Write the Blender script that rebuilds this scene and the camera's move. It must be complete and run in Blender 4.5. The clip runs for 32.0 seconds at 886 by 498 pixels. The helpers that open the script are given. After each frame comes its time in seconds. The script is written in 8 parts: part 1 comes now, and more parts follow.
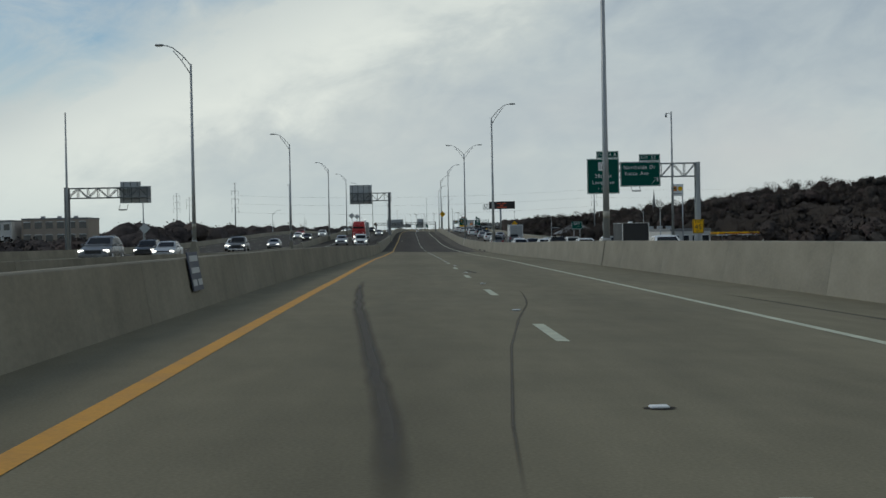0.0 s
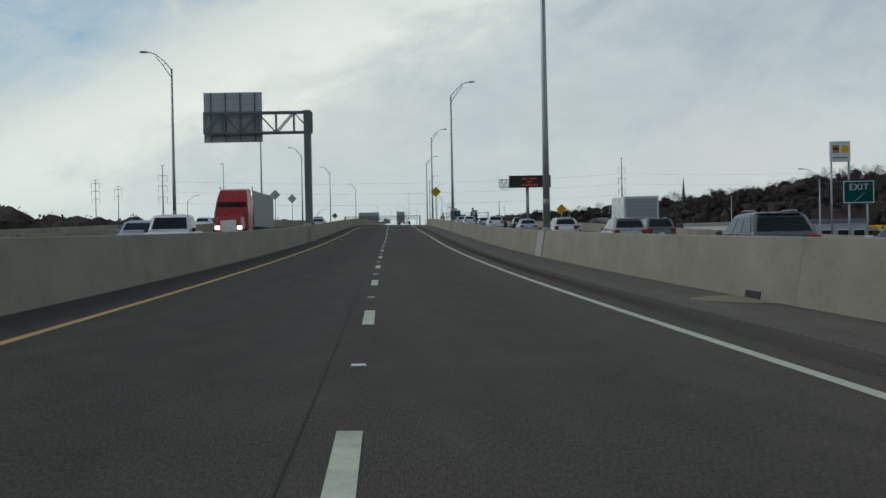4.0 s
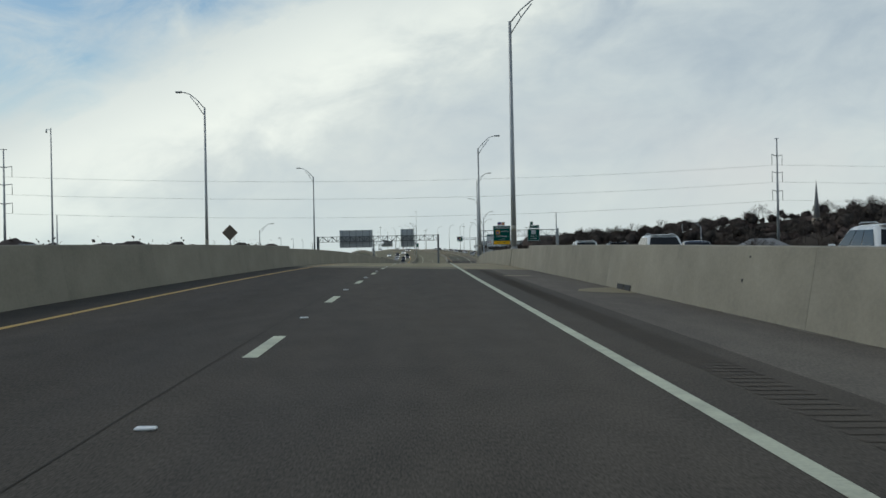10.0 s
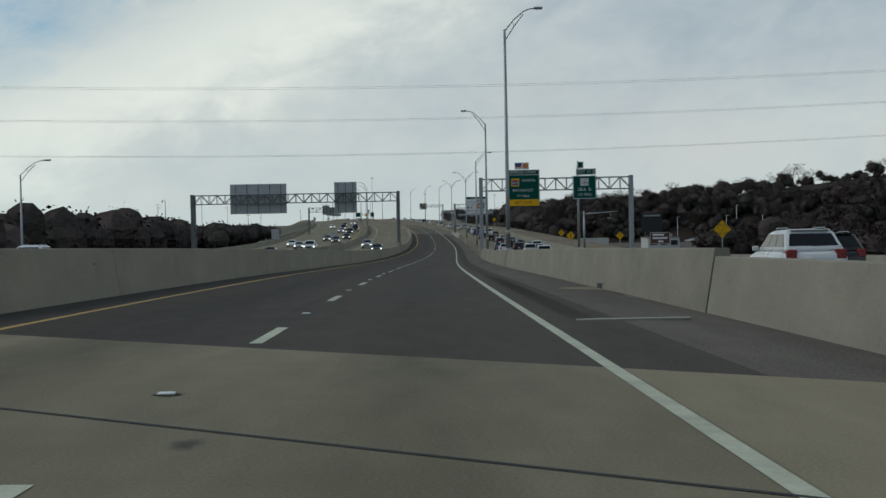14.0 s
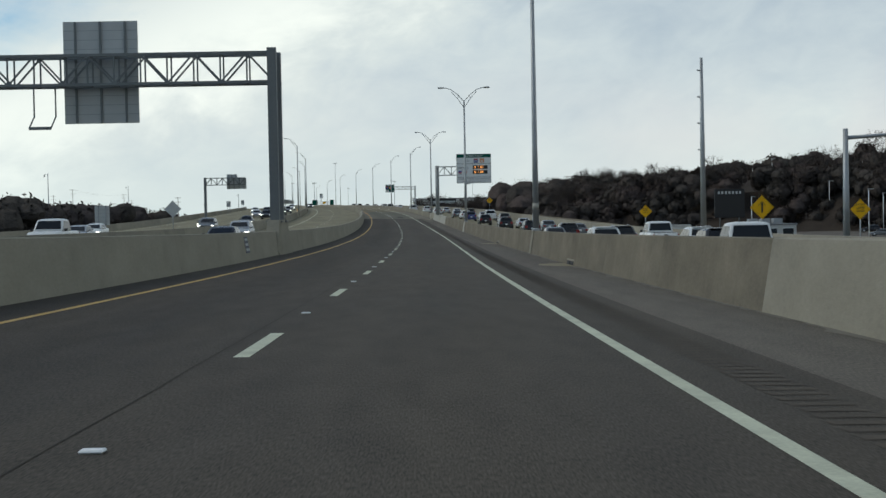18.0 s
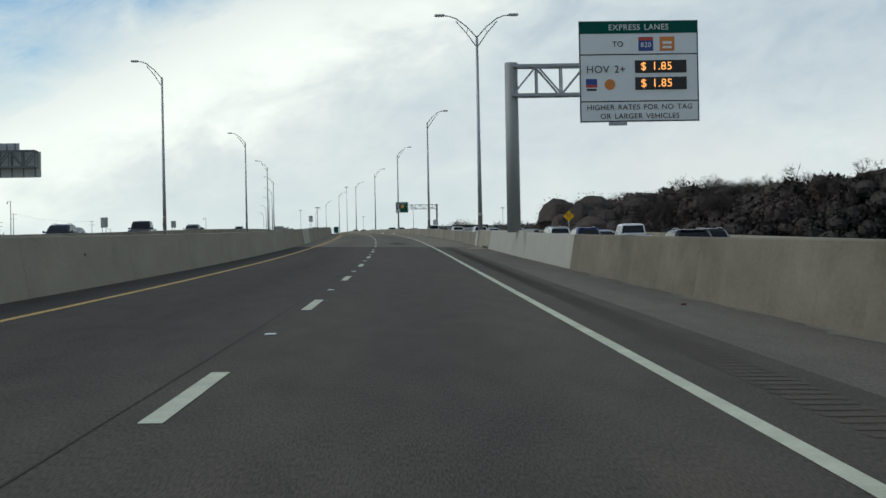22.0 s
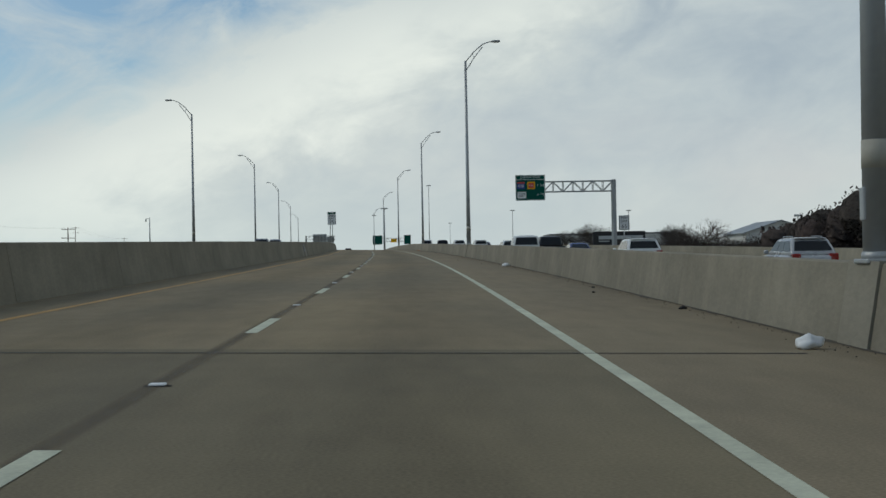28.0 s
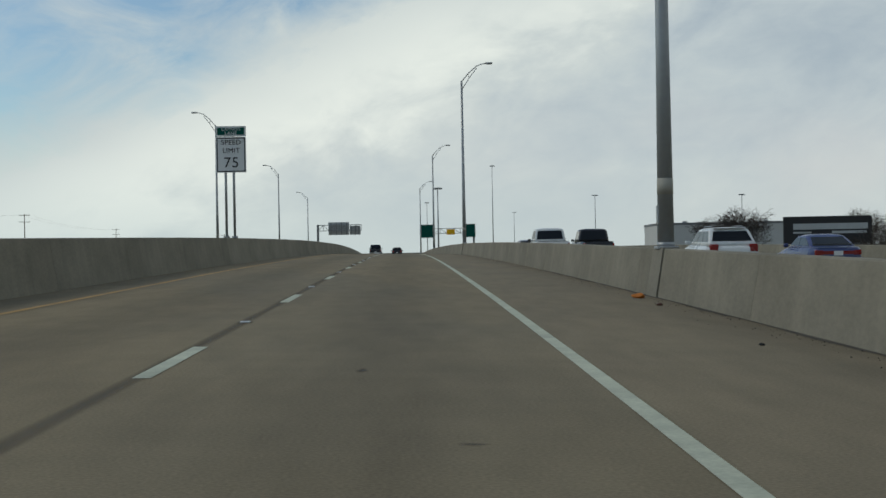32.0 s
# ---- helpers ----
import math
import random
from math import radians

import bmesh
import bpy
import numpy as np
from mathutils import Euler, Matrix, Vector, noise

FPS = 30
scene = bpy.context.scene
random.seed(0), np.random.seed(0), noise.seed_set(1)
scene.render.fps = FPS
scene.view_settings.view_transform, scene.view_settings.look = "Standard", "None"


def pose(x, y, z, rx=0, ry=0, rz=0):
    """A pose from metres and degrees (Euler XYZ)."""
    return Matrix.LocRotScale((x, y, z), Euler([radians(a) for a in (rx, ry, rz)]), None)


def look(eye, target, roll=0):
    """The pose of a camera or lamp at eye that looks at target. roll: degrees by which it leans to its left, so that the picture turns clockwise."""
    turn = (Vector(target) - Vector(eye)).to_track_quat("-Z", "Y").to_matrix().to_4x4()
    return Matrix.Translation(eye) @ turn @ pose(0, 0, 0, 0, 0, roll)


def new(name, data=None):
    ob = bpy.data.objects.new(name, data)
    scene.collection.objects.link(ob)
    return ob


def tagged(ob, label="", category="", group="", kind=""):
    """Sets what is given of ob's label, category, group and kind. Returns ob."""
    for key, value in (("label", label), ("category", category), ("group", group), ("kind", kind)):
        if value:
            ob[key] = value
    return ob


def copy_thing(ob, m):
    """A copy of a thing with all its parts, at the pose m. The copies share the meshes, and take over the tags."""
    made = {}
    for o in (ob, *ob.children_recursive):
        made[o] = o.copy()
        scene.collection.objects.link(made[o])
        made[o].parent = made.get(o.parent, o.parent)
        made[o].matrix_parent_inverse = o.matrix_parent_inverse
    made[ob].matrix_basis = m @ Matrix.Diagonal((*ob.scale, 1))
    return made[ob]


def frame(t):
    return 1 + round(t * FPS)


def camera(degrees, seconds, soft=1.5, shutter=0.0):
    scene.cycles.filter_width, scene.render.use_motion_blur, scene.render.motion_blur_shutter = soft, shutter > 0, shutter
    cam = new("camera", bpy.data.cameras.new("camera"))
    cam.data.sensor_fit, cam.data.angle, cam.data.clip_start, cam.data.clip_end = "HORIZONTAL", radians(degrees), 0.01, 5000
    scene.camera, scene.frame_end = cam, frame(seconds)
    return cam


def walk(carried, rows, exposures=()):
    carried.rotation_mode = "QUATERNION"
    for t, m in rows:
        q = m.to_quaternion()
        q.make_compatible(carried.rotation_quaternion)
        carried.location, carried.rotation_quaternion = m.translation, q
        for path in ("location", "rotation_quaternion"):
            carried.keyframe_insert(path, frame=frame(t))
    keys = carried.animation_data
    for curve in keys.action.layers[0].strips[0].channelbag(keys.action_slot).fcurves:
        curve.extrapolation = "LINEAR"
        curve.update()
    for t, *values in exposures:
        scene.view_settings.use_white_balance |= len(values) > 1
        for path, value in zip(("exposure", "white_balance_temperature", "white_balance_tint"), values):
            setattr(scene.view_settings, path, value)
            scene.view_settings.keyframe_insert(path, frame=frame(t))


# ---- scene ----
# camera and its drive
cam = camera(35.63, 32.0)
PATH = [
    (0, (-2.645, -208.295, 1.800), (-0.203, -108.331, 0.689), -1.09),
    (0.5, (-2.506, -189.189, 1.738), (0.266, -89.232, 0.773), -1.09),
    (1, (-2.319, -170.073, 1.673), (0.676, -70.124, 0.554), -1.09),
    (1.5, (-2.081, -150.933, 1.592), (1.240, -50.996, 0.389), -1.09),
    (2, (-1.784, -131.818, 1.466), (1.815, -31.890, 0.337), -1.09),
    (2.5, (-1.431, -112.778, 1.306), (2.311, -12.853, 0.314), -1.09),
    (3, (-1.069, -93.809, 1.157), (2.713, 6.114, 0.049), -1.09),
    (3.5, (-0.753, -74.911, 1.047), (2.937, 25.012, -0.245), -1.09),
    (4, (-0.496, -56.085, 0.983), (3.211, 43.838, -0.252), -1.09),
    (4.5, (-0.294, -37.327, 0.971), (3.447, 62.598, -0.032), -1.09),
    (5, (-0.131, -18.633, 1.019), (3.566, 81.296, 0.354), -1.09),
    (5.5, (0.005, 0.000, 1.129), (3.485, 99.939, 0.844), -1.09),
    (6, (0.112, 18.576, 1.300), (3.112, 118.531, 1.370), -1.09),
    (6.5, (0.165, 37.089, 1.524), (2.843, 137.052, 1.815), -1.09),
    (7, (0.180, 55.574, 1.786), (2.992, 155.533, 2.311), -1.09),
    (7.5, (0.191, 74.072, 2.069), (3.172, 174.025, 2.784), -1.09),
    (8, (0.239, 92.591, 2.347), (3.251, 192.543, 3.068), -1.09),
    (8.5, (0.342, 111.141, 2.610), (3.496, 211.090, 3.177), -1.09),
    (9, (0.488, 129.730, 2.859), (3.643, 229.678, 3.444), -1.09),
    (9.5, (0.679, 148.361, 3.090), (3.830, 248.310, 3.623), -1.09),
    (10, (0.914, 167.030, 3.292), (4.209, 266.975, 3.611), -1.09),
    (10.5, (1.187, 185.731, 3.462), (4.671, 285.670, 3.517), -1.09),
    (11, (1.494, 204.471, 3.604), (5.199, 304.402, 3.273), -1.09),
    (11.5, (1.845, 223.262, 3.710), (5.916, 323.179, 3.328), -1.09),
    (12, (2.265, 242.107, 3.763), (6.658, 342.007, 2.932), -1.09),
    (12.5, (2.784, 261.003, 3.745), (7.813, 360.871, 2.696), -1.09),
    (13, (3.413, 279.875, 3.646), (8.965, 379.709, 2.127), -1.09),
    (13.5, (4.152, 298.648, 3.473), (10.140, 398.453, 1.689), -1.09),
    (14, (4.994, 317.350, 3.245), (11.293, 417.134, 1.377), -1.09),
    (14.5, (5.929, 336.006, 2.970), (12.803, 435.743, 0.651), -1.09),
    (15, (6.944, 354.630, 2.645), (14.424, 454.314, -0.038), -1.09),
    (15.5, (8.027, 373.238, 2.276), (16.000, 472.877, -0.632), -1.09),
    (16, (9.160, 391.846, 1.882), (17.469, 491.455, -1.116), -1.09),
    (16.5, (10.327, 410.471, 1.484), (18.768, 510.070, -1.471), -1.09),
    (17, (11.517, 429.129, 1.104), (19.842, 528.743, -1.676), -1.09),
    (17.5, (12.730, 447.835, 0.762), (21.069, 547.457, -1.681), -1.09),
    (18, (13.968, 466.585, 0.466), (22.340, 566.206, -1.886), -1.09),
    (18.5, (15.236, 485.373, 0.224), (23.700, 584.995, -1.734), -1.09),
    (19, (16.521, 504.182, 0.038), (25.052, 603.805, -1.538), -1.09),
    (19.5, (17.805, 522.998, -0.094), (26.351, 622.624, -1.388), -1.09),
    (20, (19.085, 541.828, -0.171), (27.700, 641.451, -1.197), -1.09),
    (20.5, (20.351, 560.676, -0.194), (28.558, 660.335, -1.046), -1.09),
    (21, (21.558, 579.543, -0.161), (29.449, 679.231, -0.508), -1.09),
    (21.5, (22.671, 598.433, -0.073), (30.097, 698.156, -0.290), -1.09),
    (22, (23.695, 617.334, 0.064), (30.527, 717.100, 0.019), -1.09),
    (22.5, (24.645, 636.245, 0.253), (31.053, 736.039, 0.482), -1.09),
    (23, (25.511, 655.184, 0.498), (31.407, 755.009, 1.021), -1.09),
    (23.5, (26.273, 674.167, 0.795), (31.669, 774.018, 1.581), -1.09),
    (24, (26.929, 693.189, 1.133), (31.629, 793.074, 2.095), -1.09),
    (24.5, (27.481, 712.249, 1.497), (31.708, 812.149, 2.988), -1.09),
    (25, (27.913, 731.328, 1.861), (31.734, 831.246, 3.170), -1.09),
    (25.5, (28.206, 750.403, 2.213), (31.029, 850.358, 3.220), -1.09),
    (26, (28.366, 769.479, 2.551), (30.448, 869.453, 3.475), -1.09),
    (26.5, (28.405, 788.554, 2.875), (29.938, 888.538, 3.829), -1.09),
    (27, (28.335, 807.626, 3.186), (29.450, 907.615, 4.179), -1.09),
    (27.5, (28.170, 826.692, 3.483), (28.935, 926.685, 4.420), -1.09),
    (28, (27.920, 845.751, 3.768), (28.341, 945.748, 4.451), -1.09),
    (28.5, (27.594, 864.797, 4.042), (27.634, 964.793, 4.916), -1.09),
    (29, (27.199, 883.836, 4.305), (26.684, 983.832, 5.032), -1.09),
    (29.5, (26.733, 902.873, 4.557), (25.822, 1002.867, 5.172), -1.09),
    (30, (26.176, 921.889, 4.795), (24.801, 1021.878, 5.365), -1.09),
    (30.5, (25.512, 940.872, 5.026), (23.490, 1040.851, 5.491), -1.09),
    (31, (24.750, 959.840, 5.261), (22.145, 1059.805, 5.794), -1.09),
    (31.5, (23.892, 978.823, 5.497), (20.739, 1078.772, 5.903), -1.09),
    (32, (22.925, 997.812, 5.728), (19.280, 1097.746, 5.898), -1.09),
]
EXPOSURES = [(0, -0.2, 6600, 3), (3, -0.17, 6600, 3), (6, 0.07, 6600, 3), (10, 0.04, 6600, 3), (12, 0.12, 6600, 3), (13, -0.2, 6600, 3), (14, -0.14, 6600, 3), (17, 0.14, 6600, 3), (19, 0.2, 6600, 3), (22, 0.23, 6600, 3), (24, 0.13, 6600, 3), (25, -0.06, 6600, 3), (28, -0.1, 6600, 3), (32, -0.1, 6600, 3)]
walk(cam, [(t, look(eye, target, roll)) for t, eye, target, roll in PATH], exposures=EXPOSURES)
# ---- world, sun, exposure ----
SUN_AZ, SUN_EL = -80.0, 40.0
world = bpy.data.worlds.new("sky")
scene.world = world
world.use_nodes = True
wn, wl = world.node_tree.nodes, world.node_tree.links
wn.clear()


def wnode(kind, **vals):
    n = wn.new(kind)
    for k, v in vals.items():
        if k in n.inputs:
            n.inputs[k].default_value = v
    return n


w_out = wn.new("ShaderNodeOutputWorld")
w_sky = wn.new("ShaderNodeTexSky")
w_sky.sky_type, w_sky.sun_disc = "NISHITA", False
w_sky.sun_elevation, w_sky.sun_rotation = radians(SUN_EL), radians(SUN_AZ)
w_sky.dust_density, w_sky.ozone_density = 0.2, 3.0
w_bg_sky = wnode("ShaderNodeBackground", Strength=0.10)
wl.new(w_sky.outputs[0], w_bg_sky.inputs[0])
w_tc = wn.new("ShaderNodeTexCoord")
w_sep = wn.new("ShaderNodeSeparateXYZ")
wl.new(w_tc.outputs["Generated"], w_sep.inputs[0])


def wmath(op, a, b=0.0, clamp=False):
    n = wn.new("ShaderNodeMath")
    n.operation, n.use_clamp = op, clamp
    for i, v in enumerate((a, b)):
        if isinstance(v, (int, float)):
            n.inputs[i].default_value = v
        else:
            wl.new(v, n.inputs[i])
    return n.outputs[0]


def wramp(fac, stops):
    n = wn.new("ShaderNodeValToRGB")
    el = n.color_ramp.elements
    while len(el) < len(stops):
        el.new(0.5)
    for e, (p, c) in zip(el, stops):
        e.position, e.color = p, (*c, 1)
    wl.new(fac, n.inputs[0])
    return n.outputs[0]


def wnoise(vec, scale, detail, rough, dist=0.0):
    n = wnode("ShaderNodeTexNoise", Scale=scale, Detail=detail, Roughness=rough, Distortion=dist)
    wl.new(vec, n.inputs["Vector"])
    return n.outputs[0]


# cloud layer, drawn over the direction of view: bearing from the road axis and height
w_side = wmath("DIVIDE", w_sep.outputs[0], wmath("MAXIMUM", wmath("ABSOLUTE", w_sep.outputs[1]), 0.25))
w_up = w_sep.outputs[2]
w_comb = wn.new("ShaderNodeCombineXYZ")
wl.new(wmath("ADD", wmath("MULTIPLY", w_side, 0.92), wmath("MULTIPLY", w_up, 0.40)), w_comb.inputs[0])
wl.new(wmath("SUBTRACT", wmath("MULTIPLY", w_up, 1.75), wmath("MULTIPLY", w_side, 0.40)), w_comb.inputs[1])
n_big = wnoise(w_comb.outputs[0], 4.2, 2.0, 0.5, 0.3)
n_mid = wnoise(w_comb.outputs[0], 11.0, 6.0, 0.55, 0.6)
n_fine = wnoise(w_comb.outputs[0], 34.0, 6.0, 0.6, 0.5)
n_hue = wnoise(w_comb.outputs[0], 6.5, 3.0, 0.5, 0.2)
# height over the edge of the main cloud bank, which rises to the right; ragged by noise
w_edge = wmath("SUBTRACT", w_up, wmath("ADD", 0.207, wmath("MULTIPLY", w_side, 0.43)))
w_edge = wmath("ADD", w_edge, wmath("MULTIPLY", wmath("SUBTRACT", n_mid, 0.5), 0.085))
w_edge = wmath("ADD", w_edge, wmath("MULTIPLY", wmath("SUBTRACT", n_fine, 0.5), 0.030))
# beyond the edge the blue sky shows between thin wisps
w_open = wmath("MULTIPLY", wmath("ADD", w_edge, 0.006), 20.0, True)
w_wisp = wmath("ADD", 0.74, wmath("MULTIPLY", wmath("SUBTRACT", 0.52, wnoise(w_comb.outputs[0], 9.0, 6.0, 0.62, 0.9)), 2.6), True)
w_cover = wmath("SUBTRACT", 1.0, wmath("MULTIPLY", w_open, w_wisp))
# the bank is brightest a little below its edge, greyer up to the right
w_off = wmath("ADD", w_edge, 0.050)
w_rim = wmath("POWER", 2.718, wmath("MULTIPLY", wmath("MULTIPLY", w_off, w_off), -420.0))
w_b = wmath("ADD", 0.565, wmath("MULTIPLY", wmath("SUBTRACT", n_big, 0.5), 0.20))
w_b = wmath("ADD", w_b, wmath("MULTIPLY", wmath("SUBTRACT", n_mid, 0.5), 0.34))
w_b = wmath("ADD", w_b, wmath("MULTIPLY", wmath("SUBTRACT", n_fine, 0.5), 0.13))
w_b = wmath("ADD", w_b, wmath("MULTIPLY", w_rim, 0.23))
w_b = wmath("SUBTRACT", w_b, wmath("MULTIPLY", wmath("MINIMUM", wmath("MULTIPLY", wmath("MAXIMUM", wmath("SUBTRACT", w_up, 0.05), 0.0), wmath("MAXIMUM", wmath("ADD", w_side, 0.09), 0.0)), 0.03), 5.5))
w_col = wramp(w_b, [(0.34, (0.405, 0.475, 0.565)), (0.48, (0.53, 0.59, 0.65)), (0.62, (0.645, 0.69, 0.715)), (0.84, (0.88, 0.905, 0.885))])


def wmix(fac, a, b):
    n = wn.new("ShaderNodeMix")
    n.data_type = "RGBA"
    wl.new(fac, n.inputs[0])
    for k, v in ((6, a), (7, b)):
        if isinstance(v, tuple):
            n.inputs[k].default_value = (*v, 1)
        else:
            wl.new(v, n.inputs[k])
    return n.outputs[2]


# a rosy cast under the grey, in patches, strongest to the right and half way up
w_rose = wmath("MULTIPLY", wmath("MULTIPLY", wmath("SUBTRACT", n_hue, 0.40), 4.0, True), wmath("SUBTRACT", 1.0, wmath("MULTIPLY", wmath("ABSOLUTE", wmath("SUBTRACT", w_up, 0.055)), 14.0), True))
w_rose = wmath("MULTIPLY", w_rose, wmath("ADD", 0.30, wmath("MULTIPLY", w_side, 1.3), True))
w_col = wmix(w_rose, w_col, (0.655, 0.655, 0.685))
# pale haze low down, bluish to the left
w_hz = wmath("SUBTRACT", 1.0, wmath("MULTIPLY", w_up, 14.0, True))
w_far = wmix(wmath("ADD", 0.5, wmath("MULTIPLY", w_side, 1.7), True), (0.60, 0.685, 0.715), (0.585, 0.63, 0.66))
w_low = wmix(wmath("MULTIPLY", w_hz, 0.72), w_col, w_far)
w_bg_cloud = wnode("ShaderNodeBackground", Strength=1.0)
wl.new(w_low, w_bg_cloud.inputs[0])
w_shade = wn.new("ShaderNodeMixShader")
wl.new(w_cover, w_shade.inputs[0])
wl.new(w_bg_sky.outputs[0], w_shade.inputs[1])
wl.new(w_bg_cloud.outputs[0], w_shade.inputs[2])
wl.new(w_shade.outputs[0], w_out.inputs[0])

sun = new("sun", bpy.data.lights.new("sun", "SUN"))
sun.data.energy, sun.data.angle, sun.data.color = 1.0, radians(25), (1.0, 0.93, 0.82)
sun.matrix_world = look((math.sin(radians(SUN_AZ)) * 50, math.cos(radians(SUN_AZ)) * 50, 50 * math.tan(radians(SUN_EL))), (0, 0, 0))


# ---- materials ----
def material(name, base, rough=0.7, metal=0.0, vary=0.12, scale=1.2, fine=40.0, bump=0.0, bump_scale=60.0, tint=None, stretch=(1, 1, 1), coord="Object", spec=0.5, island=0.0, random_ob=0.0, emit=None, streak=0.0, grain=0.0, track=0.0, mottle=0.0, smear=0.0, darker_left=0.0):
    m = bpy.data.materials.new(name)
    m.use_nodes = True
    nt = m.node_tree
    ns, ls = nt.nodes, nt.links
    b = ns["Principled BSDF"]
    b.inputs["Roughness"].default_value, b.inputs["Metallic"].default_value = rough, metal
    b.inputs["Specular IOR Level"].default_value = spec
    tc = ns.new("ShaderNodeTexCoord")
    mp = ns.new("ShaderNodeMapping")
    mp.inputs["Scale"].default_value = stretch
    if coord == "UV":
        ls.new(tc.outputs["UV"], mp.inputs[0])
    elif coord == "World":
        ge = ns.new("ShaderNodeNewGeometry")
        ls.new(ge.outputs["Position"], mp.inputs[0])
    else:
        ls.new(tc.outputs["Object"], mp.inputs[0])

    def noise_out(sc, det, vec=mp.outputs[0]):
        n = ns.new("ShaderNodeTexNoise")
        n.inputs["Scale"].default_value, n.inputs["Detail"].default_value = sc, det
        ls.new(vec, n.inputs["Vector"])
        return n.outputs[0]

    def calc(op, a, c):
        n = ns.new("ShaderNodeMath")
        n.operation = op
        for i, v in enumerate((a, c)):
            if isinstance(v, (int, float)):
                n.inputs[i].default_value = v
            else:
                ls.new(v, n.inputs[i])
        return n.outputs[0]

    big = noise_out(scale, 4.0)
    raw = tc.outputs["UV"] if coord == "UV" else mp.outputs[0]
    if grain > 1:  # coarse chippings, dragged out along the lane
        m4 = ns.new("ShaderNodeMapping")
        m4.inputs["Scale"].default_value = (1, 0.12, 1)
        ls.new(raw, m4.inputs[0])
        small = noise_out(fine, 2.0, m4.outputs[0])
    else:
        small = noise_out(fine, 2.0, raw)
    k = calc("ADD", calc("MULTIPLY", calc("SUBTRACT", big, 0.5), vary * 2.4), calc("MULTIPLY", calc("SUBTRACT", small, 0.5), grain if grain else vary * 1.8))
    if streak:
        m2 = ns.new("ShaderNodeMapping")
        m2.inputs["Scale"].default_value = (0.6, 1.5, 0.22)
        ls.new(tc.outputs["Object"], m2.inputs[0])
        k = calc("ADD", k, calc("MULTIPLY", calc("SUBTRACT", noise_out(1.5, 3.0, m2.outputs[0]), 0.5), streak * 2.4))
    if random_ob:
        oi = ns.new("ShaderNodeObjectInfo")
        k = calc("ADD", k, calc("MULTIPLY", calc("SUBTRACT", oi.outputs["Random"], 0.5), random_ob * 2))
    if island:
        ge = ns.new("ShaderNodeNewGeometry")
        k = calc("ADD", k, calc("MULTIPLY", calc("SUBTRACT", ge.outputs["Random Per Island"], 0.5), island * 2))
    if mottle:  # blotches a hand to a metre wide
        m5 = ns.new("ShaderNodeMapping")
        m5.inputs["Scale"].default_value = (2.4, 0.55, 1) if coord == "UV" else (1, 1, 1)
        ls.new(raw, m5.inputs[0])
        k = calc("ADD", k, calc("MULTIPLY", calc("SUBTRACT", noise_out(1.1, 7.0, m5.outputs[0]), 0.5), mottle * 2))
    if smear:  # sweeps across the lane
        m3 = ns.new("ShaderNodeMapping")
        m3.inputs["Scale"].default_value = (0.30, 1.9, 1)
        ls.new(raw, m3.inputs[0])
        k = calc("ADD", k, calc("MULTIPLY", calc("SUBTRACT", noise_out(1.0, 5.0, m3.outputs[0]), 0.5), smear * 2))
    if track:  # oil and rubber along the middle of each lane
        su = ns.new("ShaderNodeSeparateXYZ")
        ls.new(tc.outputs["UV"], su.inputs[0])
        off = calc("ABSOLUTE", calc("SUBTRACT", calc("ABSOLUTE", su.outputs[0], 0.0), 1.8), 0.0)
        rt = ns.new("ShaderNodeMapRange")
        rt.interpolation_type = "SMOOTHSTEP"
        rt.inputs["From Min"].default_value, rt.inputs["From Max"].default_value = 1.25, 0.0
        ls.new(off, rt.inputs[0])
        k = calc("SUBTRACT", k, calc("MULTIPLY", calc("MULTIPLY", rt.outputs[0], calc("ADD", big, 0.4)), track))
    if darker_left:  # the colour darkens smoothly towards the median side
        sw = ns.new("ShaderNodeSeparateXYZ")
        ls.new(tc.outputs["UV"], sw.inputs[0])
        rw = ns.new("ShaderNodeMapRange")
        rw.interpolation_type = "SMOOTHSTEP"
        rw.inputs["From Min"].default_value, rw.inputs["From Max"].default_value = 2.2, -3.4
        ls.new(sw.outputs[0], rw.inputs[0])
        k = calc("SUBTRACT", k, calc("MULTIPLY", calc("MULTIPLY", rw.outputs[0], calc("ADD", big, 0.5)), darker_left))
    k = calc("ADD", k, 1.0)
    mixn = ns.new("ShaderNodeMix")
    mixn.data_type, mixn.blend_type = "RGBA", "MULTIPLY"
    mixn.inputs[0].default_value = 1.0
    ls.new(k, mixn.inputs[7])
    if tint:
        t2 = ns.new("ShaderNodeMix")
        t2.data_type = "RGBA"
        t2.inputs[6].default_value, t2.inputs[7].default_value = (*base, 1), (*tint, 1)
        rmp = ns.new("ShaderNodeMapRange")
        rmp.inputs["From Min"].default_value, rmp.inputs["From Max"].default_value = 0.42, 0.62
        ls.new(noise_out(scale * 0.43, 5.0), rmp.inputs[0])
        ls.new(rmp.outputs[0], t2.inputs[0])
        ls.new(t2.outputs[2], mixn.inputs[6])
    else:
        mixn.inputs[6].default_value = (*base, 1)
    ls.new(mixn.outputs[2], b.inputs["Base Color"])
    ls.new(calc("ADD", calc("MULTIPLY", calc("SUBTRACT", big, 0.5), 0.25), rough), b.inputs["Roughness"])
    if bump:
        bn = ns.new("ShaderNodeBump")
        bn.inputs["Strength"].default_value, bn.inputs["Distance"].default_value = bump, 0.01
        ls.new(noise_out(bump_scale, 3.0), bn.inputs["Height"])
        ls.new(bn.outputs[0], b.inputs["Normal"])
    if emit:
        b.inputs["Emission Color"].default_value, b.inputs["Emission Strength"].default_value = (*emit[:3], 1), emit[3]
    return m


